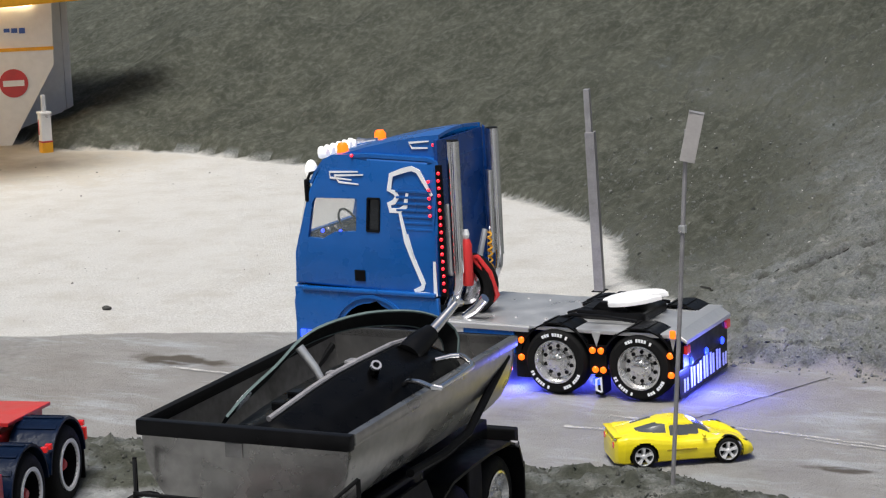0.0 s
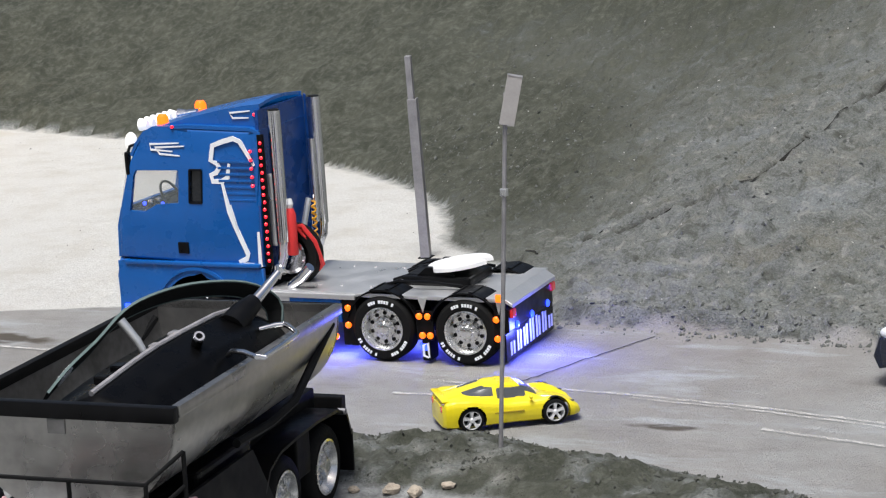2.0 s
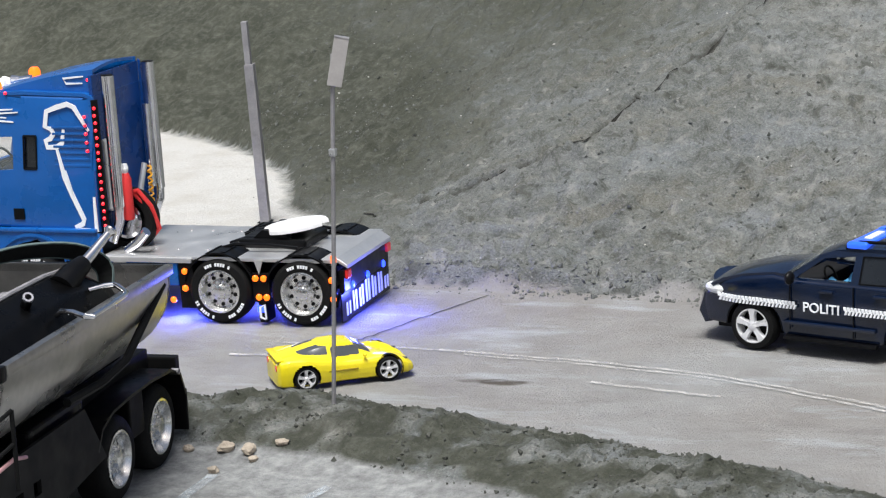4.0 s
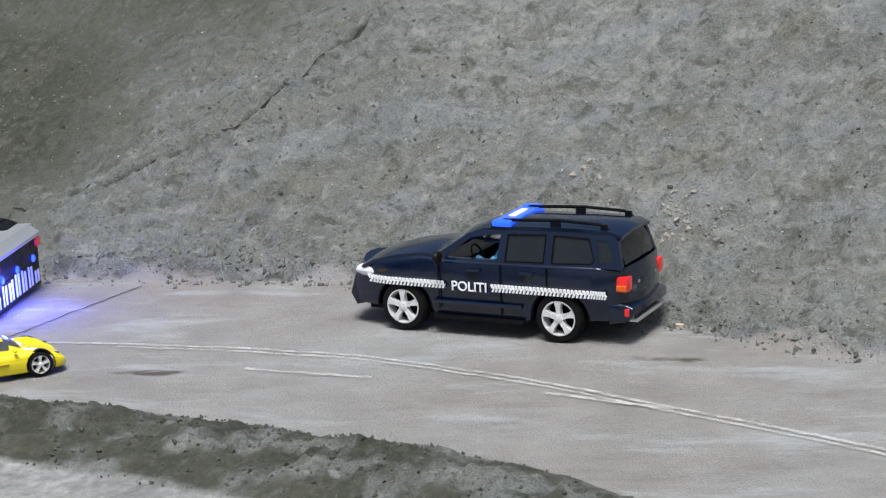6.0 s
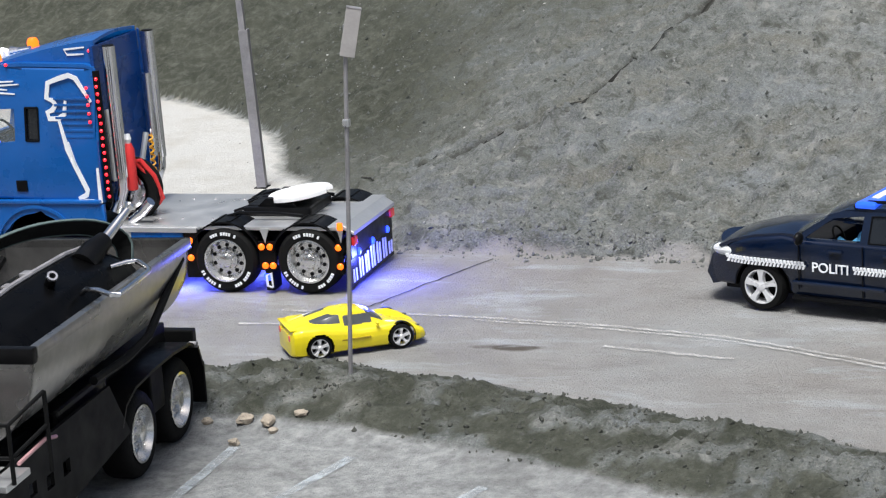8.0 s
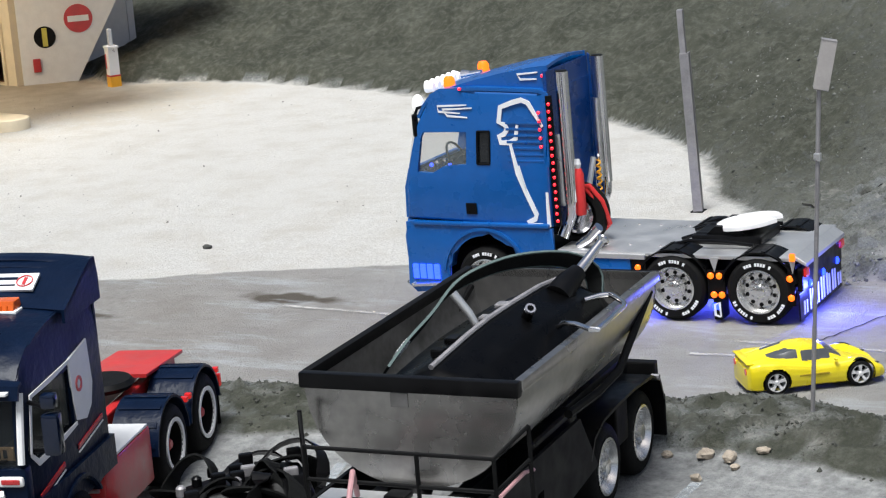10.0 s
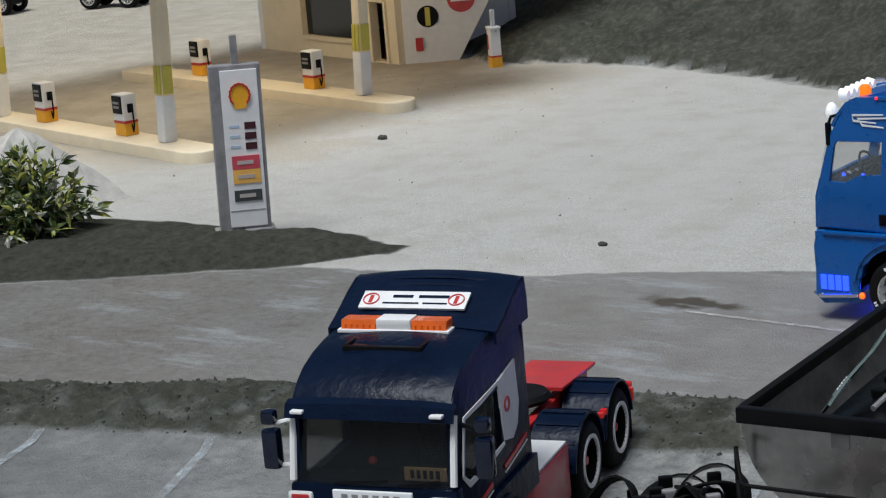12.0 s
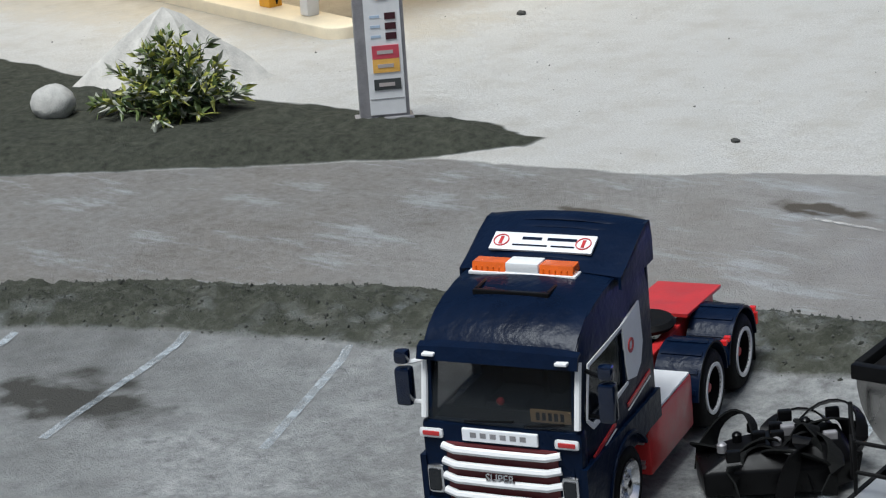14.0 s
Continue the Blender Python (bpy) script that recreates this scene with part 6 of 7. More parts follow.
    part("tail_reflector", boxed(-0.056, -0.051, -0.02, 0.002, 0.056, 0.07, 0.001), RED_LENS, t)
    truck_wheel(t, 0.365, -0.003, 0.043, 0.028, CHROME)
    truck_wheel(t, 0.365, W + 0.003, 0.043, 0.028, CHROME, False, -1)
    part("mud_flap", boxed(-0.054, -0.051, -0.045, -0.002, 0.012, 0.05, 0.001), BLACK, t)
    return t


navy_truck()


# ---- small yellow sports car ----
def sports_car():
    """A low wedge: one skin from nose to tail, cut open over the wheels and at the panes."""
    pane = plain("grey_tinted_pane", (0.07, 0.075, 0.08), 0.2, 0.0, 0.1, 40)
    t = thing("sports_car", along(0.237, -0.213, 0.83, 0.56), "small bright yellow sports car on the concrete road", "car")
    r, hubs = 0.0145, (0.047, -0.047)
    def curve(x, *knots):
        return float(np.interp(x, [k[0] for k in knots][::-1], [k[1] for k in knots][::-1]))
    def width(x):
        return curve(x, (0.079, 0.020), (0.077, 0.027), (0.070, 0.0325), (0.050, 0.0368), (0.020, 0.0362), (0.0, 0.0355), (-0.03, 0.0378), (-0.05, 0.0388), (-0.068, 0.0375), (-0.075, 0.0345), (-0.078, 0.028))
    def shoulder(x):
        return curve(x, (0.079, 0.0135), (0.075, 0.0185), (0.062, 0.0265), (0.050, 0.0312), (0.040, 0.0318), (0.020, 0.0300), (-0.005, 0.0300), (-0.025, 0.0335), (-0.045, 0.0370), (-0.065, 0.0375), (-0.075, 0.0350), (-0.078, 0.0300))
    def middle(x):
        return curve(x, (0.079, 0.0130), (0.075, 0.0170), (0.062, 0.0225), (0.045, 0.0275), (0.033, 0.0312), (0.020, 0.0405), (0.009, 0.0455), (-0.005, 0.0475), (-0.020, 0.0468), (-0.040, 0.0425), (-0.060, 0.0380), (-0.070, 0.0360), (-0.078, 0.0290))
    def section(x):
        w, s, c = width(x), shoulder(x), middle(x)
        low = 0.0065 + 0.05 * max(0, abs(x) - 0.068)
        cab = min(1.0, max(0.0, (c - s) / 0.006))
        wb, wr = w * 0.80 * (1 - cab) + 0.0285 * cab * min(1, w / 0.036), w * 0.5 * (1 - cab) + 0.0195 * cab
        pts = [(0.86 * w, low), (0.95 * w, low + 0.002), (0.985 * w, low + 0.30 * (s - low)), (w, low + 0.55 * (s - low)), (0.985 * w, low + 0.78 * (s - low)), (0.945 * w, s - 0.0022), (0.88 * w, s - 0.0004)]
        top = max(c, 0.0)
        for f in (0.0, 0.08, 0.30, 0.55, 0.80, 0.94, 1.0):
            pts.append((wb + (wr - wb) * f, s + (top - s) * (f if cab > 0 else f * f) - 0.0008 * (f == 1.0)))
        pts += [(wr * 0.75, top + 0.0004), (wr * 0.4, top + 0.0008), (0.0, top + 0.0010)]
        fine = []
        for a, b in zip(pts, pts[1:]):
            fine += [(a[0] + (b[0] - a[0]) * k / 4, a[1] + (b[1] - a[1]) * k / 4) for k in range(4)]
        return fine + [pts[-1]]
    n = 190
    stations = [0.079 - 0.157 * k / n for k in range(n + 1)]
    rows = []
    for x in stations:
        half = section(x)
        rows.append([(x, y, z) for y, z in half] + [(x, -y, z) for y, z in half[-2::-1]])
    m = len(rows[0])
    def kind(p):
        x, y, z = p
        if any(math.hypot(x - h, z - r) < r * 1.10 for h in hubs) and abs(y) > 0.90 * width(x):
            return "arch"
        if 0.0115 < x < 0.030 and abs(y) < 0.0225 and z > 0.0330:
            return "windscreen"
        if z > 0.0335 and 0.019 < abs(y) < 0.0280 and -0.016 < x < 0.016 and z < 0.0435 and z < 0.0335 + 1.0 * (0.021 - x):
            return "side_window"
        if -0.052 < x < -0.020 and 0.010 < abs(y) < 0.0285 and z > 0.0365 + 0.10 * (-0.02 - x) and z < 0.0455:
            return "quarter_window"
        return "body"
    skins = {}
    for i in range(n):
        for k in range(m - 1):
            q = [rows[i][k], rows[i][k + 1], rows[i + 1][k + 1], rows[i + 1][k]]
            c = tuple(sum(p[a] for p in q) / 4 for a in range(3))
            what = kind(c)
            if what in ("side_window", "quarter_window"):
                what += "+" if c[1] > 0 else "-"
            skins.setdefault(what, []).append(q)
    for what, quads in skins.items():
        if what == "arch":
            continue
        bm = bmesh.new()
        for q in quads:
            bm.faces.new([bm.verts.new(p) for p in q])
        bmesh.ops.remove_doubles(bm, verts=bm.verts, dist=1e-5)
        if what == "body":
            for end in (rows[0], rows[-1]):
                bm.faces.new([bm.verts.new(p) for p in end])
            bmesh.ops.remove_doubles(bm, verts=bm.verts, dist=1e-5)
        name = what.rstrip("+-")
        part(name, bm, YELLOW if what == "body" else pane, t, "" if what == "body" else "grey tinted pane", True)
    part("underbody", boxed(-0.070, 0.064, -0.021, 0.021, 0.006, 0.016, 0.002), BLACK, t)
    # body yellow darkened to paint a side groove's shade on a strip
    groove = plain("dark_yellow_groove", (0.34, 0.25, 0.006), 0.5)
    for s in (1, -1):
        part("headlight", ball(bmesh.new(), (0.066, s * 0.0255, 0.0225), 0.0040, 1.4, 0.6, 0.40), pane, t, "clear headlight", True)
        part("air_intake", boxed(0.0755, 0.0785, s * 0.018 - 0.006, s * 0.018 + 0.006, 0.0085, 0.0125, 0.001), BLACK, t)
        part("door_mirror", ball(bmesh.new(), (0.020, s * 0.0355, 0.0345), 0.0030, 0.8, 1.4, 0.8), YELLOW, t, "", True)
        part("side_groove", boxed(-0.022, 0.012, s * 0.0362 - 0.001, s * 0.0362 + 0.0006, 0.0190, 0.0212, 0.0008), groove, t)
        part("tail_light", lathed([(0, 0), (0.0035, 0), (0.0035, 0.0015), (0, 0.0015)], 14, pose(-0.0772, s * 0.0225, 0.0265, 0, 0, 90)), RED_LENS, t)
        for x in hubs:
            w = car_wheel(t, x, 0, r, 0.014)
            w.matrix_basis = pose(x, s * 0.0355, r) if s > 0 else pose(x, s * 0.0355, r, 0, 0, 180)
            part("wheel_well", ribbon(bmesh.new(), arc(x, r, r * 1.14, -25, 205, 16), min(s * 0.0345, s * 0.0300), max(s * 0.0345, s * 0.0300), 0.0008), BLACK, t)
    part("rear_wing", boxed(-0.0785, -0.070, -0.030, 0.030, 0.0355, 0.0372, 0.0006), YELLOW, t, "", True)
    return t


sports_car()


# ---- posts on the banks ----
def bank_post():
    x, y = -0.183, 0.598
    t = thing("fence_post", pose(x, y, height(x, y) - 0.004), "grey two-part metal post leaning beside the gravel lot", "post")
    m = pose(0, 0, 0, 0, -2.2, 12)
    part("lower_channel", box(box(boxed(-0.007, 0.007, -0.010, -0.008, 0, 0.248, 0.0005, m), -0.007, -0.005, -0.008, 0.010, 0, 0.244, 0.0005, m), 0.005, 0.007, -0.008, 0.010, 0, 0.248, 0.0005, m), DULL, t, "grey metal channel")
    part("upper_bar", boxed(-0.0065, 0.0025, -0.004, 0.010, 0.22, 0.312, 0.001, m), DULL, t)
    part("foot", boxed(-0.010, 0.010, -0.012, 0.012, -0.004, 0.006, 0.002), MATT, t)
    x, y = 0.293, -0.385
    z = height(x, y)
    t = thing("marker_pole", pose(x, y, z - 0.004), "thin steel pole with a grey plastic cap in the earth bank", "pole")
    part("rod", swept([(0.0, 0, 0), (0.010, 0, 0.17), (0.017, 0.0, 0.30), (0.021, 0, 0.372)], 0.0023, 10), DULL, t, "", True)
    part("clip", boxed(0.012, 0.019, -0.004, 0.003, 0.268, 0.276, 0.001), STEEL, t)
    cap = pose(0.021, 0, 0.340, 0, 12, 20)
    part("cap", box(box(boxed(-0.0075, 0.0075, -0.006, -0.004, 0, 0.050, 0.0006, cap), -0.0075, -0.0055, -0.004, 0.007, 0, 0.050, 0.0006, cap), 0.0055, 0.0075, -0.004, 0.007, 0, 0.050, 0.0006, cap), plain("grey_plastic", (0.36, 0.34, 0.33), 0.6), t, "grey plastic cap")
    part("cap_top", boxed(-0.0075, 0.0075, -0.006, 0.007, 0.048, 0.050, 0.0, cap), DULL, t)


bank_post()


# ---- filling station ----
def price_sign():
    t = thing("price_sign", along(-1.452, 0.080, 0.047, 0.049, height(-1.43, 0.10) - 0.004) @ pose(0, 0, 0, 0, 1.5, 0), "grey-framed white price sign of a filling station", "sign")
    part("cabinet", boxed(-0.004, 0.078, -0.002, 0.022, 0.0, 0.270, 0.002), DULL, t, "grey metal sign cabinet")
    face = part("face", boxed(0.013, 0.072, -0.005, -0.0015, 0.008, 0.262, 0.001), WHITE, t)
    bm = bmesh.new()
    pts = [(0.042 + 0.0165 * math.cos(a) * (1 - 0.08 * (k % 2)), 0.222 + 0.0185 * math.sin(a) * (1 - 0.05 * (k % 2))) for k, a in enumerate(math.pi * (-0.28 + 1.56 * j / 24) for j in range(25))] + [(0.033, 0.200), (0.051, 0.200)]
    panel(bm, pts, [], lambda x, z: (x, -0.0068, z), lambda x, z: (x, -0.0048, z))
    part("emblem", bm, ORANGE_PAINT, face, "orange fan-shaped emblem")
    part("emblem_edge", strip([(p[0] * 1.0, p[1]) for p in pts[:25]], 0.003, -0.0085), RED, face)
    for k in range(3):
        z = 0.172 - 0.0165 * k
        part("price_panel", boxed(0.046, 0.064, -0.0062, -0.0048, z - 0.0055, z + 0.0055), plain("dark_display", (0.05, 0.012, 0.018), 0.3), face)
        part("grade_bar", boxed(0.022, 0.038, -0.0058, -0.0048, z - 0.002, z + 0.002), plain("pale_blue_print", (0.45, 0.55, 0.68), 0.5), face)
    for z0, z1, c, n in ((0.102, 0.124, (0.55, 0.07, 0.10), "red_panel"), (0.079, 0.1015, (0.80, 0.45, 0.10), "orange_panel"), (0.050, 0.068, (0.05, 0.055, 0.055), "dark_panel")):
        p = part("ad_panel", boxed(0.022, 0.066, -0.0065, -0.0048, z0, z1), plain(n, c, 0.5), face)
        part("panel_bar", boxed(0.030, 0.056, -0.0072, -0.0062, (z0 + z1) / 2 - 0.003, (z0 + z1) / 2 + 0.003), plain("faded_print", (0.45, 0.40, 0.38), 0.6), p)
    part("seam", boxed(0.014, 0.071, -0.0058, -0.0048, 0.0345, 0.0355), DULL, face)
    part("mast", boxed(0.034, 0.045, 0.004, 0.016, 0.265, 0.316, 0.001), DULL, t)
    part("foot", boxed(-0.012, 0.084, -0.010, 0.030, -0.02, 0.004, 0.002), DULL, t)


price_sign()


def pump(m):
    t = thing("fuel_pump", m, "white and orange fuel pump with a black display", "fuel pump", "pumps on the islands")
    part("base", boxed(-0.020, 0.020, -0.016, 0.016, 0, 0.026, 0.002), ORANGE_PAINT, t, "orange base")
    part("red_band", boxed(-0.0204, 0.0204, -0.0164, 0.0164, 0.026, 0.031), RED, t)
    part("cabinet", boxed(-0.020, 0.020, -0.016, 0.016, 0.031, 0.086, 0.002), WHITE, t, "white cabinet")
    d = part("display", boxed(-0.018, 0.016, -0.0185, -0.0155, 0.046, 0.083, 0.001), BLACK, t, "black display")
    for z in (0.057, 0.066):
        part("display_bar", boxed(-0.013, 0.008, -0.0192, -0.0182, z, z + 0.005), DULL, d)
    part("display", boxed(-0.0225, -0.0195, -0.012, 0.012, 0.046, 0.083, 0.001), BLACK, t, "black display")
    part("nozzle", boxed(0.0195, 0.0245, -0.006, 0.006, 0.048, 0.066, 0.001), BLACK, t)
    part("hose", swept([(0.022, 0, 0.064), (0.030, 0, 0.050), (0.031, 0, 0.022), (0.026, 0, 0.008), (0.022, 0, 0.024)], 0.0018, 6), BLACK, t, "", True)
    return t


def island(name_label, a, b, w):
    d = Vector((b[0] - a[0], b[1] - a[1]))
    L = d.length
    t = thing("pump_island", along(a[0], a[1], d.x, d.y, 0.0), name_label, "pump island", "pump islands")
    bm = panel(bmesh.new(), [(0, -w / 2), (L - w / 2, -w / 2)] + [(L - w / 2 + w / 2 * math.cos(q), w / 2 * math.sin(q)) for q in (radians(g) for g in range(-75, 76, 15))] + [(L - w / 2, w / 2), (0, w / 2)], [], lambda x, y: (x, y, 0.024), lambda x, y: (x, y, -0.004), 0.003)
    part("kerb", bm, CREAM, t, "cream painted kerb", True)
    return t


ISL = 0.024
island("long cream concrete pump island with a rounded end", (-2.88, 0.873), (-1.96, 0.628), 0.085)
island("long cream concrete pump island on sandy ground", (-2.93, 1.446), (-1.88, 1.166), 0.085)
p0 = pump(along(-2.594, 0.810, 0.95, -0.25, ISL))
for x, y in ((-2.273, 0.723), (-2.212, 1.266), (-2.65, 1.381)):
    copy_thing(p0, along(x, y, 0.95, -0.25, ISL))


def pillar(x, y):
    t = thing("canopy_pillar", along(x, y, 0.95, -0.25, ISL) @ pose(0, 0, 0, -2.0, 1.4, 0), "cream round-cornered canopy pillar with yellow sticker bands", "pillar", "canopy pillars")
    part("shaft", boxed(-0.0135, 0.0135, -0.0135, 0.0135, 0, 0.46, 0.005), CREAM, t, "", True)
    part("foot_sleeve", boxed(-0.0150, 0.0150, -0.0150, 0.0150, 0, 0.095, 0.005), WHITE, t, "white lower sleeve", True)
    for s in (-1, 1):
        part("sticker", boxed(-0.0050 + s * 0.0062, 0.0050 + s * 0.0062, -0.0160, -0.0130, 0.098, 0.155), plain("yellow_sticker", (0.55, 0.48, 0.08), 0.5), t)
    part("sticker", boxed(0.0130, 0.0160, -0.011, 0.011, 0.098, 0.155), bpy.data.materials["yellow_sticker"], t)
    return t


p1 = pillar(-2.768, 0.841)
for x, y in ((-2.121, 0.679), (-2.034, 1.213), (-2.81, 1.421)):
    copy_thing(p1, along(x, y, 0.95, -0.25, ISL) @ pose(0, 0, 0, -2.0, 1.4, 0))
can = thing("canopy", along(-2.5, 1.10, 0.95, -0.25, 0.484), "flat white canopy roof over the pump islands", "canopy")
part("roof_slab", boxed(-0.62, 0.62, -0.52, 0.52, 0, 0.05, 0.004), WHITE, can)
part("fascia", boxed(-0.625, 0.625, -0.525, -0.518, 0.004, 0.046, 0.001), ORANGE_PAINT, can)
part("fascia", boxed(-0.625, 0.625, 0.518, 0.525, 0.004, 0.046, 0.001), ORANGE_PAINT, can)
for x in (-0.35, 0.0, 0.35):
    part("canopy_lamp", boxed(x - 0.05, x + 0.05, -0.03, 0.03, -0.004, 0.001, 0.001), plain("warm_canopy_lamp", (0.9, 0.8, 0.6), 0.4, emit=(1.0, 0.72, 0.38), power=3.0), can, "lit warm canopy lamp")
glow = new("canopy_light", bpy.data.lights.new("canopy_light", "AREA"))
glow.data.energy, glow.data.color, glow.data.shape, glow.data.size, glow.data.size_y = 3.4, (1.0, 0.80, 0.54), "RECTANGLE", 0.9, 0.6
glow.matrix_world = along(-2.5, 1.10, 0.95, -0.25, 0.47)


def shop():
    A = (-2.315, 1.715)
    t = thing("filling_station_shop", along(A[0], A[1], 0.82, 0.57), "white and cream filling station shop with slanted end wall", "shop")
    # end wall, seen face on: slants outwards to the top
    wall = part("end_wall", flat_panel([(0.02, 0.0), (0.150, 0.0), (0.262, 0.190), (0.266, 0.345), (0.02, 0.345)], [], 0.0, 0.02), WHITE, t, "white end wall")
    part("yellow_line", boxed(0.02, 0.2645, -0.0235, -0.0200, 0.226, 0.234), ORANGE_PAINT, wall)
    part("round_sign", lathed([(0, 0), (0.034, 0), (0.034, 0.003), (0, 0.003)], 32, pose(0.165, -0.0195, 0.150, 0, 0, 180)), RED, wall, "round red sign with a white bar")
    part("sign_bar", boxed(0.140, 0.190, -0.0245, -0.0222, 0.143, 0.157), WHITE, wall)
    part("round_sign", lathed([(0, 0), (0.026, 0), (0.026, 0.003), (0, 0.003)], 32, pose(0.082, -0.0195, 0.112, 0, 0, 180)), BLACK, wall, "round black and yellow sign")
    part("sign_bar", boxed(0.076, 0.088, -0.0245, -0.0222, 0.090, 0.134), bpy.data.materials["yellow_sticker"], wall)
    part("fire_box", boxed(0.048, 0.066, -0.028, -0.0195, 0.030, 0.062, 0.002), RED, wall, "red wall box")
    for k in range(3):
        part("sign_lettering_bar", boxed(0.150 + 0.018 * k, 0.164 + 0.018 * k, -0.0225, -0.0198, 0.272 - 0.002 * k, 0.281), plain("blue_print", (0.05, 0.12, 0.45), 0.5), wall)
    # front with door and shop window
    ang = math.degrees(math.atan2(0.12, -0.38)) - math.degrees(math.atan2(0.57, 0.82))
    front = flat_panel([(-0.02, 0), (0.58, 0), (0.58, 0.345), (-0.02, 0.345)], [[(0.020, 0.004), (0.082, 0.004), (0.082, 0.150), (0.020, 0.150)], [(0.155, 0.050), (0.385, 0.050), (0.385, 0.235), (0.155, 0.235)]], 0.010, 0.02)
    bmesh.ops.transform(front, matrix=pose(0, 0, 0, 0, 0, ang), verts=front.verts)
    fr = part("front_wall", front, CREAM, t, "cream shop front with open door")
    for a, b in (((0.018, 0.0), (0.018, 0.154)), ((0.084, 0.0), (0.084, 0.154)), ((0.018, 0.154), (0.084, 0.154)), ((0.150, 0.045), (0.390, 0.045)), ((0.150, 0.24), (0.390, 0.24)), ((0.150, 0.045), (0.150, 0.24)), ((0.390, 0.045), (0.390, 0.24))):
        bm = swept([(a[0], 0.012, a[1]), (b[0], 0.012, b[1])], 0.006, 4)
        bmesh.ops.transform(bm, matrix=pose(0, 0, 0, 0, 0, ang), verts=bm.verts)
        part("frame_bar", bm, CREAM, fr)
    pane = flat_panel([(0.155, 0.050), (0.385, 0.050), (0.385, 0.235), (0.155, 0.235)], [], 0.000, 0.002)
    bmesh.ops.transform(pane, matrix=pose(0, 0, 0, 0, 0, ang), verts=pane.verts)
    part("shop_window", pane, TINT, fr, "dark shop window")
    for b in ((-0.02, 0.60, -0.36, -0.34), (0.58, 0.60, -0.338, 0.01), (-0.02, 0.0, -0.338, -0.012)):
        back = boxed(b[0], b[1], b[2], b[3], 0, 0.345)
        bmesh.ops.transform(back, matrix=pose(0, 0, 0, 0, 0, ang), verts=back.verts)
        part("rear_wall", back, WHITE, t)
    fl = boxed(0.0, 0.58, -0.34, -0.01, 0.0, 0.006)
    bmesh.ops.transform(fl, matrix=pose(0, 0, 0, 0, 0, ang), verts=fl.verts)
    part("shop_floor", fl, plain("brown_floor", (0.16, 0.08, 0.04), 0.5), t)
    for z in (0.03, 0.06, 0.09, 0.12):
        sh = boxed(0.01, 0.14, -0.16, -0.10, z, z + 0.004)
        bmesh.ops.transform(sh, matrix=pose(0, 0, 0, 0, 0, ang), verts=sh.verts)
        part("shelf", sh, DULL, t)
    rng = random.Random(7)
    for k in range(14):
        bm = boxed(0.015 + 0.03 * (k % 4), 0.032 + 0.03 * (k % 4), -0.14, -0.105, 0.034 + 0.03 * (k // 4), 0.052 + 0.03 * (k // 4), 0.001)
        bmesh.ops.transform(bm, matrix=pose(0, 0, 0, 0, 0, ang), verts=bm.verts)
        part("shelf_box", bm, rng.choice([RED, ORANGE_PAINT, WHITE, BLACK]), t)
    rf = boxed(-0.30, 0.66, -0.42, 0.10, 0.346, 0.376, 0.004)
    bmesh.ops.transform(rf, matrix=pose(0, 0, 0, 0, 0, ang), verts=rf.verts)
    part("roof", rf, ORANGE_PAINT, t, "orange-yellow roof edge", True)
    part("eaves_lamp", boxed(0.06, 0.22, -0.030, -0.022, 0.334, 0.344, 0.001), plain("warm_tube", (0.95, 0.85, 0.6), 0.4, emit=(1.0, 0.75, 0.40), power=6.0), wall, "lit warm eaves lamp")


shop()


def bollard():
    x, y = -2.017, 1.700
    t = thing("service_post", pose(x, y, height(x, y) - 0.003, 0, 0, -35), "white and orange air service post by the bank", "service post")
    part("base", boxed(-0.013, 0.013, -0.013, 0.013, 0, 0.028, 0.001), ORANGE_PAINT, t)
    part("column", boxed(-0.0125, 0.0125, -0.0125, 0.0125, 0.028, 0.095, 0.002), WHITE, t)
    part("band", boxed(-0.0131, 0.0131, -0.0131, 0.0131, 0.027, 0.031), RED, t)
    part("side_mark", boxed(-0.008, -0.003, -0.0135, -0.0125, 0.045, 0.080), RED, t)
    part("cap", boxed(-0.016, 0.016, -0.014, 0.014, 0.093, 0.099, 0.002), WHITE, t)
    part("lamp_stub", boxed(-0.005, 0.005, -0.005, 0.005, 0.099, 0.138, 0.002), plain("pale_grey", (0.55, 0.56, 0.58), 0.5), t)
    part("hose_hook", swept([(0.013, 0, 0.088), (0.019, 0, 0.092), (0.021, 0, 0.086)], 0.0015, 6), DULL, t)


bollard()


# ---- verge: boulders and bush ----
def stone_mesh(bm, p, r, seed, sx=1, sy=1, sz=1, rough=0.12, sub=3):
    res = bmesh.ops.create_icosphere(bm, subdivisions=sub, radius=1.0)
    for v in res["verts"]:
        d = v.co.normalized()
        k = 1 + rough * noise.fractal(d * 1.6 + Vector((seed * 3.1, seed, 0)), 0.7, 2.0, 4)
        v.co = Vector((d.x * sx, d.y * sy, d.z * sz)) * r * k + Vector(p)
    return bm


STONE = plain("pale_stone", (0.46, 0.45, 0.42), 0.8, 0.0, 0.22, 55, bump=0.8)
PEBBLE = plain("warm_stone", (0.40, 0.34, 0.27), 0.8, 0.0, 0.25, 90, bump=0.6)
x, y = -2.022, -0.092
b = thing("boulder", pose(x, y, height(x, y)), "smooth pale grey boulder on the grass verge", "boulder")
part("boulder_body", stone_mesh(bmesh.new(), (0.0, 0, 0.020), 0.041, 2, 1.0, 0.92, 0.84, 0.06, 4), STONE, b, "", True)


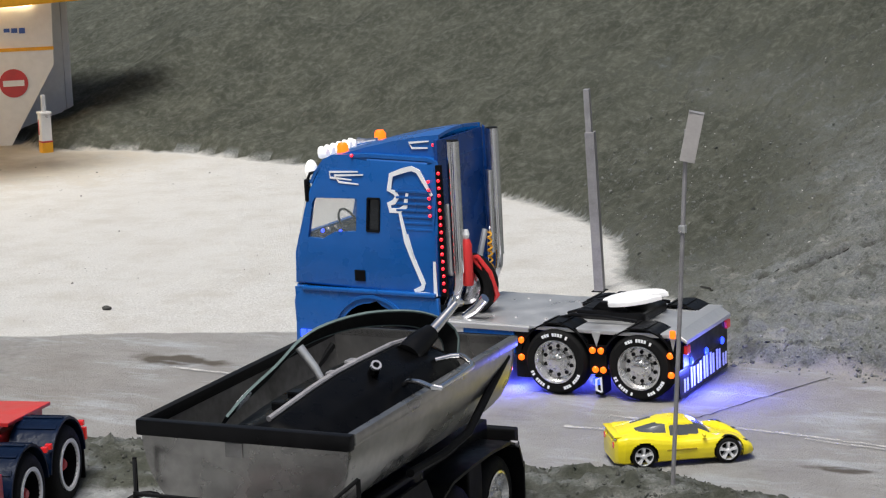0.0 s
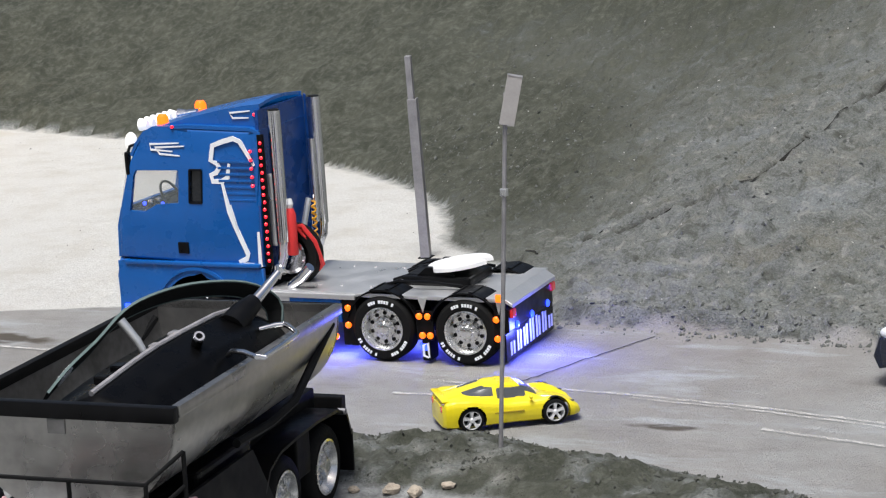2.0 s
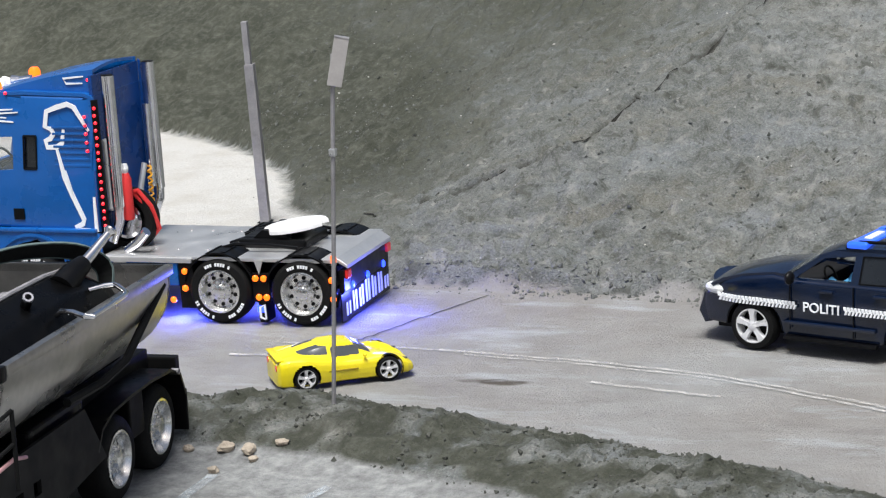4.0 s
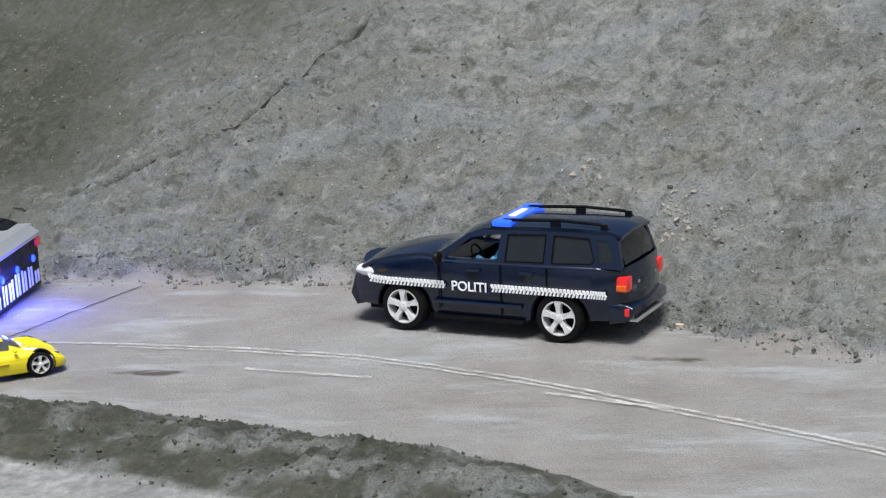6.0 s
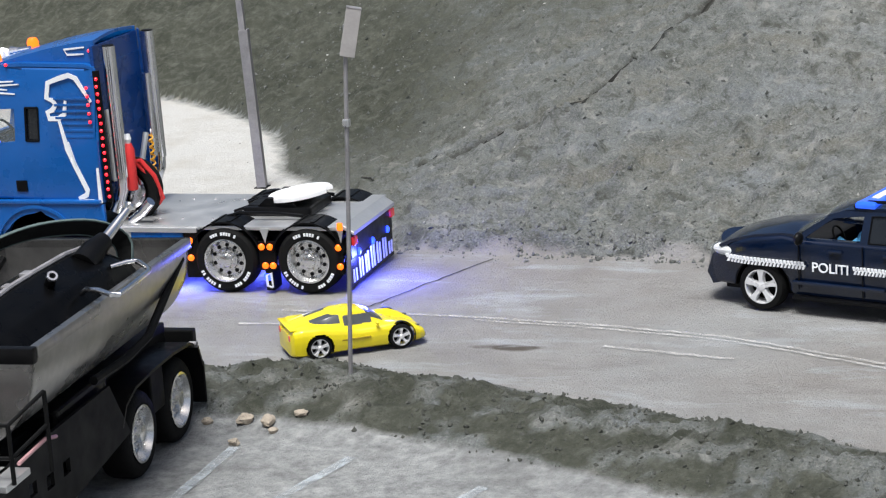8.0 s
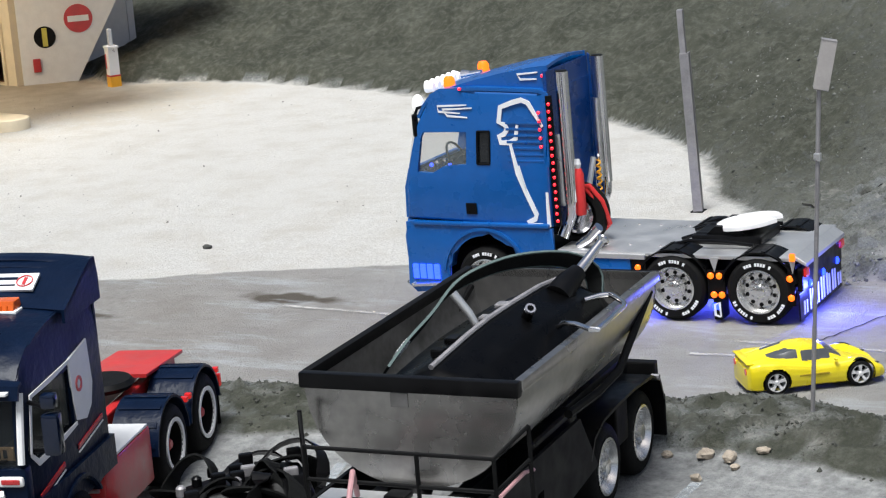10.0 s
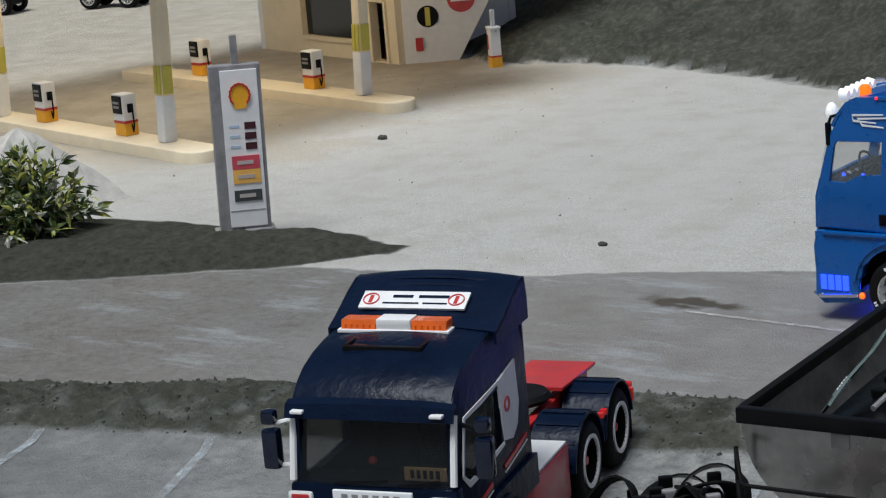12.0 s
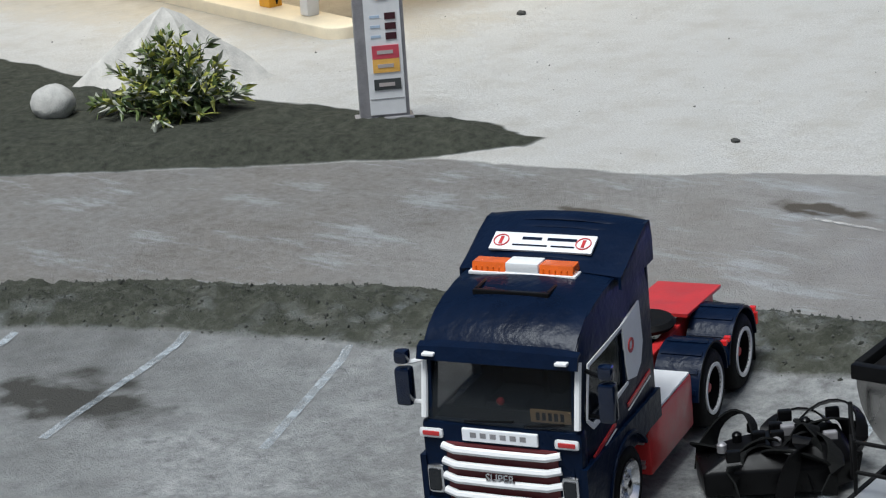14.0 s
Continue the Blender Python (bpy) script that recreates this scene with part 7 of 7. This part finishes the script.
def pointed_rock():
    """A low pointed slab with sagging flanks between sharp ribs."""
    x, y = -2.055, 0.205
    b = thing("pointed_rock", pose(x, y, height(x, y) - 0.004, 0, 0, 38), "pale grey pointed rock with sharp ribs behind the bush", "rock")
    bm = bmesh.new()
    n, rows = 42, 9
    ribs = [0.0, 0.55, 1.2, 2.1, 2.75, 3.5, 4.3, 5.2]
    tip = bm.verts.new((0.012, 0.0, 0.152))
    rings = []
    for j in range(1, rows + 1):
        f = j / rows
        ring = []
        for k in range(n):
            a = 2 * math.pi * k / n
            near = min(abs((a - r + math.pi) % (2 * math.pi) - math.pi) for r in ribs)
            rib = max(0, 1 - near / 0.30)
            reach = (0.160 + 0.032 * rib) * f ** (0.92 - 0.12 * rib)
            q = Vector((reach * math.cos(a) * 1.12 + 0.012 * (1 - f), reach * math.sin(a) * 0.62, 0.152 * (1 - f) ** 1.08))
            q += Vector((1, 1, 0.6)) * 0.005 * noise.noise(q * 34.0)
            ring.append(bm.verts.new(q))
        rings.append(ring)
    for k in range(n):
        bm.faces.new((tip, rings[0][k], rings[0][(k + 1) % n]))
    for a, c in zip(rings, rings[1:]):
        for k in range(n):
            bm.faces.new((a[k], c[k], c[(k + 1) % n], a[(k + 1) % n]))
    bm.faces.new(rings[-1][::-1])
    part("rock_body", bm, plain("chalky_rock", (0.52, 0.50, 0.46), 0.85, 0.0, 0.2, 40, bump=0.5), b, "", True)


pointed_rock()


def bush():
    x, y = -1.815, 0.010
    t = thing("bush", pose(x, y, height(x, y) - 0.003), "green and pale variegated leafy bush on the verge", "bush")
    rng = random.Random(11)
    stems = bmesh.new()
    tips = []
    for k in range(70):
        a, e = rng.uniform(0, 2 * math.pi), rng.uniform(0.40, 1.45)
        L = rng.uniform(0.075, 0.135) * (0.82 + 0.25 * math.sin(e))
        d = Vector((math.cos(a) * math.cos(e) * 1.25, math.sin(a) * math.cos(e) * 1.05, math.sin(e)))
        pts = [Vector((rng.uniform(-0.03, 0.03), rng.uniform(-0.02, 0.02), 0))]
        for s in (0.35, 0.7, 1.0):
            pts.append(pts[0] + d * L * s + Vector((rng.uniform(-.008, .008), rng.uniform(-.008, .008), -0.02 * s * s * math.cos(e))))
        sweep(stems, pts, [0.0016, 0.0013, 0.001, 0.0005], 4)
        tips.append(pts)
    part("stems", stems, plain("stem_brown", (0.07, 0.06, 0.03), 0.8), t)
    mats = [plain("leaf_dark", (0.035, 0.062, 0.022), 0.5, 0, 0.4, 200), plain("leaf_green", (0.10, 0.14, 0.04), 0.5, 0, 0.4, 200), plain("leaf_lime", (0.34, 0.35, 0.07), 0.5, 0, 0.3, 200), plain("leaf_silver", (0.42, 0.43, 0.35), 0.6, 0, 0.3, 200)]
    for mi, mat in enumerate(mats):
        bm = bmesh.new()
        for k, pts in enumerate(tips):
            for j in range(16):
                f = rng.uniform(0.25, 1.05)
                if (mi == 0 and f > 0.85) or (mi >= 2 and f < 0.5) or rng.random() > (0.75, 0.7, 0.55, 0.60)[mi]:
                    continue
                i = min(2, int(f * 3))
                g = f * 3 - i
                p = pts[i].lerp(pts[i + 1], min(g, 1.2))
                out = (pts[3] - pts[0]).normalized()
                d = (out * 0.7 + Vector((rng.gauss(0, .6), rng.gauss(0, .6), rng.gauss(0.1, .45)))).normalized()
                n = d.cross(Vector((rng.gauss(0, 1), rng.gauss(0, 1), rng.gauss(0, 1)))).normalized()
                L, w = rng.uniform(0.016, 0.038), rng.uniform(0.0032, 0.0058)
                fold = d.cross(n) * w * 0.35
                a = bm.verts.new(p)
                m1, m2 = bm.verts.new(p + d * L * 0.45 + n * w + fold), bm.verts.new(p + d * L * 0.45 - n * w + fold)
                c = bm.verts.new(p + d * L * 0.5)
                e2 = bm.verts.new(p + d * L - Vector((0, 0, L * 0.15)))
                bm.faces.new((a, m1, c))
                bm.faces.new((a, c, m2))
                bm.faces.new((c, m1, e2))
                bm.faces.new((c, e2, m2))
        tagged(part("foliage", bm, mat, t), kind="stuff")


bush()

# ---- loose stones ----
for i, (x, y, r) in enumerate(((0.170, -0.483, 0.0050), (0.209, -0.476, 0.0075), (0.235, -0.478, 0.0080), (0.217, -0.528, 0.0055), (0.267, -0.468, 0.0055), (0.246, -0.494, 0.0045))):
    s = part("loose_stone", stone_mesh(bmesh.new(), (0, 0, 0), r, i + 20, 1.25, 0.9, 0.75, 0.3), PEBBLE, None, "", True)
    s.matrix_world = pose(x, y, height(x, y) + r * 0.45, 0, 0, i * 50)
    tagged(s, "small pale brown stone lying on the parking lot", "stone", "loose stones")
DARKSTONE = plain("dark_stone", (0.05, 0.05, 0.045), 0.8)
for i, (x, y, r) in enumerate(((-0.848, 0.256, 0.006), (-1.75, 0.9, 0.008), (0.987, -0.03, 0.005))):
    s = part("loose_stone", stone_mesh(bmesh.new(), (0, 0, 0), r, i + 40, 1.3, 0.9, 0.7, 0.3), DARKSTONE if i < 2 else PEBBLE, None, "", True)
    s.matrix_world = pose(x, y, height(x, y) + r * 0.4)
    tagged(s, "single small stone lying on open ground", "stone", "loose stones")


def rubble(name, label, count, place, r0, r1, mat, seed):
    rng = random.Random(seed)
    base = bmesh.new()
    for k in range(count):
        x, y = place(rng)
        r = r0 * (r1 / r0) ** (rng.random() ** 2.2)
        res = bmesh.ops.create_icosphere(base, subdivisions=1, radius=1.0) if count < 60 else None
        if res:
            vs = res["verts"]
        else:
            vs = []
            cs = [Vector((rng.uniform(.7, 1.2) * a, rng.uniform(.7, 1.2) * b2, rng.uniform(.6, 1.0) * c)) for a, b2, c in ((1, 0, 0), (-1, 0, 0), (0, 1, 0), (0, -1, 0), (0, 0, 1), (0, 0, -1))]
            vs = [base.verts.new(c) for c in cs]
            for f in ((0, 2, 4), (2, 1, 4), (1, 3, 4), (3, 0, 4), (2, 0, 5), (1, 2, 5), (3, 1, 5), (0, 3, 5)):
                base.faces.new([vs[q] for q in f])
        m = Matrix.Translation((x, y, height(x, y) + r * 0.25)) @ Euler((rng.uniform(0, 6), rng.uniform(0, 6), rng.uniform(0, 6))).to_matrix().to_4x4() @ Matrix.Diagonal((r * rng.uniform(.8, 1.4), r, r * rng.uniform(.5, .9), 1))
        for v in vs:
            v.co = m @ v.co
    o = part(name, base, mat)
    tagged(o, label, "rubble", kind="stuff")


def on_bank(rng):
    while True:
        x, y = rng.uniform(-0.5, 1.25), rng.uniform(-0.2, 1.7)
        d = float(toe_distance(np.array([x]), np.array([y]))[0])
        if 0.015 < d and rng.random() < math.exp(-d / 0.5):
            return x, y


def on_toe(rng):
    x = rng.uniform(0.10, 1.2)
    return x, float(line_y(TOE[:9], np.array([x]))[0]) + rng.gauss(0.010, 0.020)


def on_berm(rng):
    x = rng.uniform(-1.6, 1.0)
    f, n = float(line_y(BERM_FAR, np.array([x]))[0]), float(line_y(BERM_NEAR, np.array([x]))[0])
    return x, n + (f - n) * rng.uniform(-0.02, 1.02)


DARK_CLOD = plain("dark_earth_clods", (0.075, 0.077, 0.066), 0.95, 0.0, 0.4, 70, bump=0.5)
CLOD = plain("clay_clods", (0.13, 0.134, 0.124), 0.95, 0.0, 0.4, 70, bump=0.5)
rubble("bank_clods", "crumbs and clods of grey clay on the bank", 6000, on_bank, 0.0010, 0.0042, CLOD, 1)
rubble("bank_pebbles", "pale pebbles stuck in the clay bank", 220, on_bank, 0.0010, 0.0028, STONE, 2)
rubble("toe_clods", "clods fallen along the foot of the bank", 1300, on_toe, 0.0010, 0.0052, CLOD, 3)
rubble("berm_clods", "rough clods on the low earth bank", 5200, on_berm, 0.0008, 0.0040, DARK_CLOD, 4)


def on_lot(rng):
    while True:
        x, y = rng.uniform(-2.6, 0.0), rng.uniform(0.1, 1.6)
        if float(toe_distance(np.array([x]), np.array([y]))[0]) < -0.05 and y > float(line_y(ROAD_FAR, np.array([x]))[0]) + 0.05 and not (x < -1.1 and y < 0.3):
            return x, y


rubble("lot_pebbles", "tiny dark pebbles scattered over the gravel lot", 160, on_lot, 0.0010, 0.0030, plain("grey_pebble", (0.14, 0.135, 0.125), 0.9), 6)


def pale_patch(rng):
    return (rng.gauss(0.99, 0.030), rng.gauss(0.166, 0.030)) if rng.random() < 0.75 else (rng.gauss(0.87, 0.02), rng.gauss(0.29, 0.02))


rubble("broken_stones", "patch of broken pale stones on the bank", 170, pale_patch, 0.0015, 0.0060, plain("pale_rubble", (0.29, 0.27, 0.235), 0.9, 0.0, 0.2, 80), 5)


# ---- painted lines ----


def worn_paint(name, low, high):
    m, nt, b = shader(name)
    co = nt.nodes.new("ShaderNodeTexCoord").outputs["Object"]
    n = node(nt, "ShaderNodeTexNoise", {"Vector": co, "Scale": 45.0, "Detail": 6.0, "Roughness": 0.7}).outputs[0]
    nt.links.new(ramp(nt, n, [(0.35, low), (0.6, high)]), b.inputs["Base Color"])
    a = node(nt, "ShaderNodeMapRange", {0: n, 1: 0.34, 2: 0.66, 3: 0.10, 4: 0.52}).outputs[0]
    nt.links.new(a, b.inputs["Alpha"])
    b.inputs["Roughness"].default_value = 0.85
    return m


PAINT = worn_paint("worn_road_paint", (0.42, 0.415, 0.395), (0.62, 0.61, 0.58))
BAY_PAINT = worn_paint("worn_bay_paint", (0.42, 0.47, 0.51), (0.60, 0.66, 0.70))


def ground_line(name, pts, w, label, rise=0.0022, mat=None):
    bm = bmesh.new()
    fine = []
    for (ax, ay), (bx, by) in zip(pts, pts[1:]):
        n = max(1, int(math.hypot(bx - ax, by - ay) / 0.012))
        fine += [(ax + (bx - ax) * k / n, ay + (by - ay) * k / n) for k in range(n)]
    fine.append(pts[-1])
    rows = []
    for i, p in enumerate(fine):
        a, b = Vector(fine[max(0, i - 1)]), Vector(fine[min(len(fine) - 1, i + 1)])
        d = (b - a).normalized()
        rows.append([bm.verts.new((p[0] - d.y * w / 2 * s, p[1] + d.x * w / 2 * s, height(p[0] - d.y * w / 2 * s, p[1] + d.x * w / 2 * s) + rise)) for s in (1, 0, -1)])
    for a, b in zip(rows, rows[1:]):
        for k in (0, 1):
            bm.faces.new((a[k], a[k + 1], b[k + 1], b[k]))
    o = part(name, bm, mat or PAINT)
    tagged(o, label, "crack" if "crack" in name else "line marking", kind="structure")


# near-black strip on the surface, painted as the shade inside the bank crack
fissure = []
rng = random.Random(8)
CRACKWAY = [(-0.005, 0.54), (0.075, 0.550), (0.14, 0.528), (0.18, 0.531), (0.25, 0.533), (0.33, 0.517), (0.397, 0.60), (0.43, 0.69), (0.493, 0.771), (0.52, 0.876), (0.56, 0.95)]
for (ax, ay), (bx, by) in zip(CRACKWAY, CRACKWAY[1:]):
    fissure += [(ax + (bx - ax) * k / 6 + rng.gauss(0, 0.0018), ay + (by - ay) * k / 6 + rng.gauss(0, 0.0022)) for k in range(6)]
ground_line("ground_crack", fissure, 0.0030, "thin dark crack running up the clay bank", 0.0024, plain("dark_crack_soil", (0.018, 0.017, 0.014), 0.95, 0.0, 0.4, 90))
# road crack: its inner shade is painted with the same strip colour
joint = []
for (ax, ay), (bx, by) in zip([(0.195, -0.06), (0.211, -0.028), (0.235, 0.04), (0.267, 0.12), (0.295, 0.205)], [(0.211, -0.028), (0.235, 0.04), (0.267, 0.12), (0.295, 0.205)]):
    joint += [(ax + (bx - ax) * k / 5 + rng.gauss(0, 0.0016), ay + (by - ay) * k / 5 + rng.gauss(0, 0.0012)) for k in range(5)]
ground_line("road_crack", joint, 0.0018, "thin dark crack across the concrete road", 0.0009, bpy.data.materials["dark_crack_soil"])
curve = [(0.10, -0.075), (0.237, -0.079), (0.351, -0.090), (0.50, -0.110), (0.634, -0.141), (0.72, -0.176), (0.809, -0.220), (0.90, -0.275), (0.982, -0.332), (1.14, -0.425), (1.4, -0.60)]
ground_line("road_line", curve, 0.0065, "worn thin double line along the road")
ground_line("road_line", [(x - 0.004, y - 0.011) for x, y in curve[2:]], 0.0055, "worn thin double line along the road")
for a, b in (((0.520, -0.191), (0.669, -0.228)), ((0.861, -0.286), (0.994, -0.345)), ((0.069, -0.138), (0.162, -0.132)), ((-0.55, -0.03), (-0.28, -0.045))):
    ground_line("road_dash", [a, b], 0.008, "worn short white dash on the road")
for a, b in (((-1.038, -0.735), (-0.95, -1.05)), ((-0.813, -0.68), (-0.70, -0.95)), ((-1.252, -0.835), (-1.22, -1.0)), ((0.222, -0.54), (0.214, -0.80)), ((0.350, -0.556), (0.28, -0.80)), ((0.50, -0.62), (0.42, -0.82)), ((-0.16, -0.57), (-0.10, -0.80))):
    ground_line("parking_line", [a, b], 0.012, "faded white parking bay line", mat=BAY_PAINT)


# ---- dark gear with a strap lying on the parking lot ----
def spare_gear():
    m = pose(-0.165, -0.765, height(-0.165, -0.765) + 0.024, 0, 0, 40)
    t, body = radio_transmitter("radio_transmitter", m, "black radio transmitter with tangled strap on the parking lot")
    body.data.materials[0] = BLACK
    body.data.transform(Matrix.Diagonal((0.72, 0.75, 0.80, 1.0)))
    rng = random.Random(3)
    for k in range(7):
        part("knob", lathed([(0.005, 0), (0.005, 0.008), (0.003, 0.010), (0, 0.010)], 12, pose(-0.055 + 0.018 * k, -0.015 + 0.022 * (k % 3), 0.022, 90)), BLACK if k % 3 else DULL, body, "", True)
    def loop(pts, w, mat, name, label=""):
        bm = bmesh.new()
        prev = None
        for i, p in enumerate(pts):
            q = Vector(pts[min(i + 1, len(pts) - 1)]) - Vector(pts[max(i - 1, 0)])
            s = q.cross(Vector((0.3, 0.5, 1))).normalized()
            u = s.cross(q).normalized()
            ring = [bm.verts.new(Vector(p) + s * a * w / 2 + u * b2 * 0.001) for a, b2 in ((-1, -1), (1, -1), (1, 1), (-1, 1))]
            if prev:
                for k in range(4):
                    bm.faces.new((prev[k], prev[(k + 1) % 4], ring[(k + 1) % 4], ring[k]))
            prev = ring
        return part(name, bm, mat, t, label, True)
    for k in range(13):
        cx, cy, ra, turn = rng.uniform(-0.05, 0.06), rng.uniform(-0.05, 0.04), rng.uniform(0.020, 0.040), rng.uniform(0, 6.28)
        h, span = rng.uniform(0.036, 0.058), rng.uniform(2.4, 4.4)
        pts = []
        for j in range(15):
            a = turn + span * j / 14
            pts.append((cx + ra * math.cos(a), cy + ra * math.sin(a) * 0.8, -0.014 + h * math.sin(math.pi * j / 14) ** 0.7))
        loop(pts, rng.uniform(0.012, 0.022), (FABRIC, BLACK, FABRIC)[k % 3], "neck_strap", "black webbing strap")
    for k in range(8):
        p = Vector((rng.uniform(-0.07, 0.07), rng.uniform(-0.05, 0.05), 0.030))
        part("clasp", boxed(p.x - 0.007, p.x + 0.007, p.y - 0.004, p.y + 0.004, 0.024, 0.036, 0.002), DULL if k % 4 == 1 else BLACK, t)



spare_gear()


# ---- far machines at the back of the lot ----
def far_machine(x, y, body, label, cat):
    t = thing("toy_loader", pose(x, y, height(x, y), 0, 0, 15), label, cat, "machines at the back")
    part("chassis", boxed(-0.10, 0.10, -0.04, 0.04, 0.03, 0.06, 0.004), MATT, t)
    part("body", prismed([(-0.11, 0.055), (-0.10, 0.10), (-0.02, 0.11), (0.0, 0.15), (0.05, 0.15), (0.06, 0.07), (0.11, 0.06)], -0.038, 0.038, 0.004), body, t, "", True)
    for xx in (-0.07, 0.07):
        for s in (1, -1):
            w = truck_wheel(t, xx, 0, 0.036, 0.024)
            w.matrix_basis = pose(xx, s * 0.058, 0.036) if s > 0 else pose(xx, s * 0.058, 0.036, 0, 0, 180)


far_machine(-4.50, 2.43, YELLOW, "yellow toy wheel loader far back on the lot", "loader")
far_machine(-4.10, 2.60, BLACK, "dark toy lorry far back on the lot", "lorry")
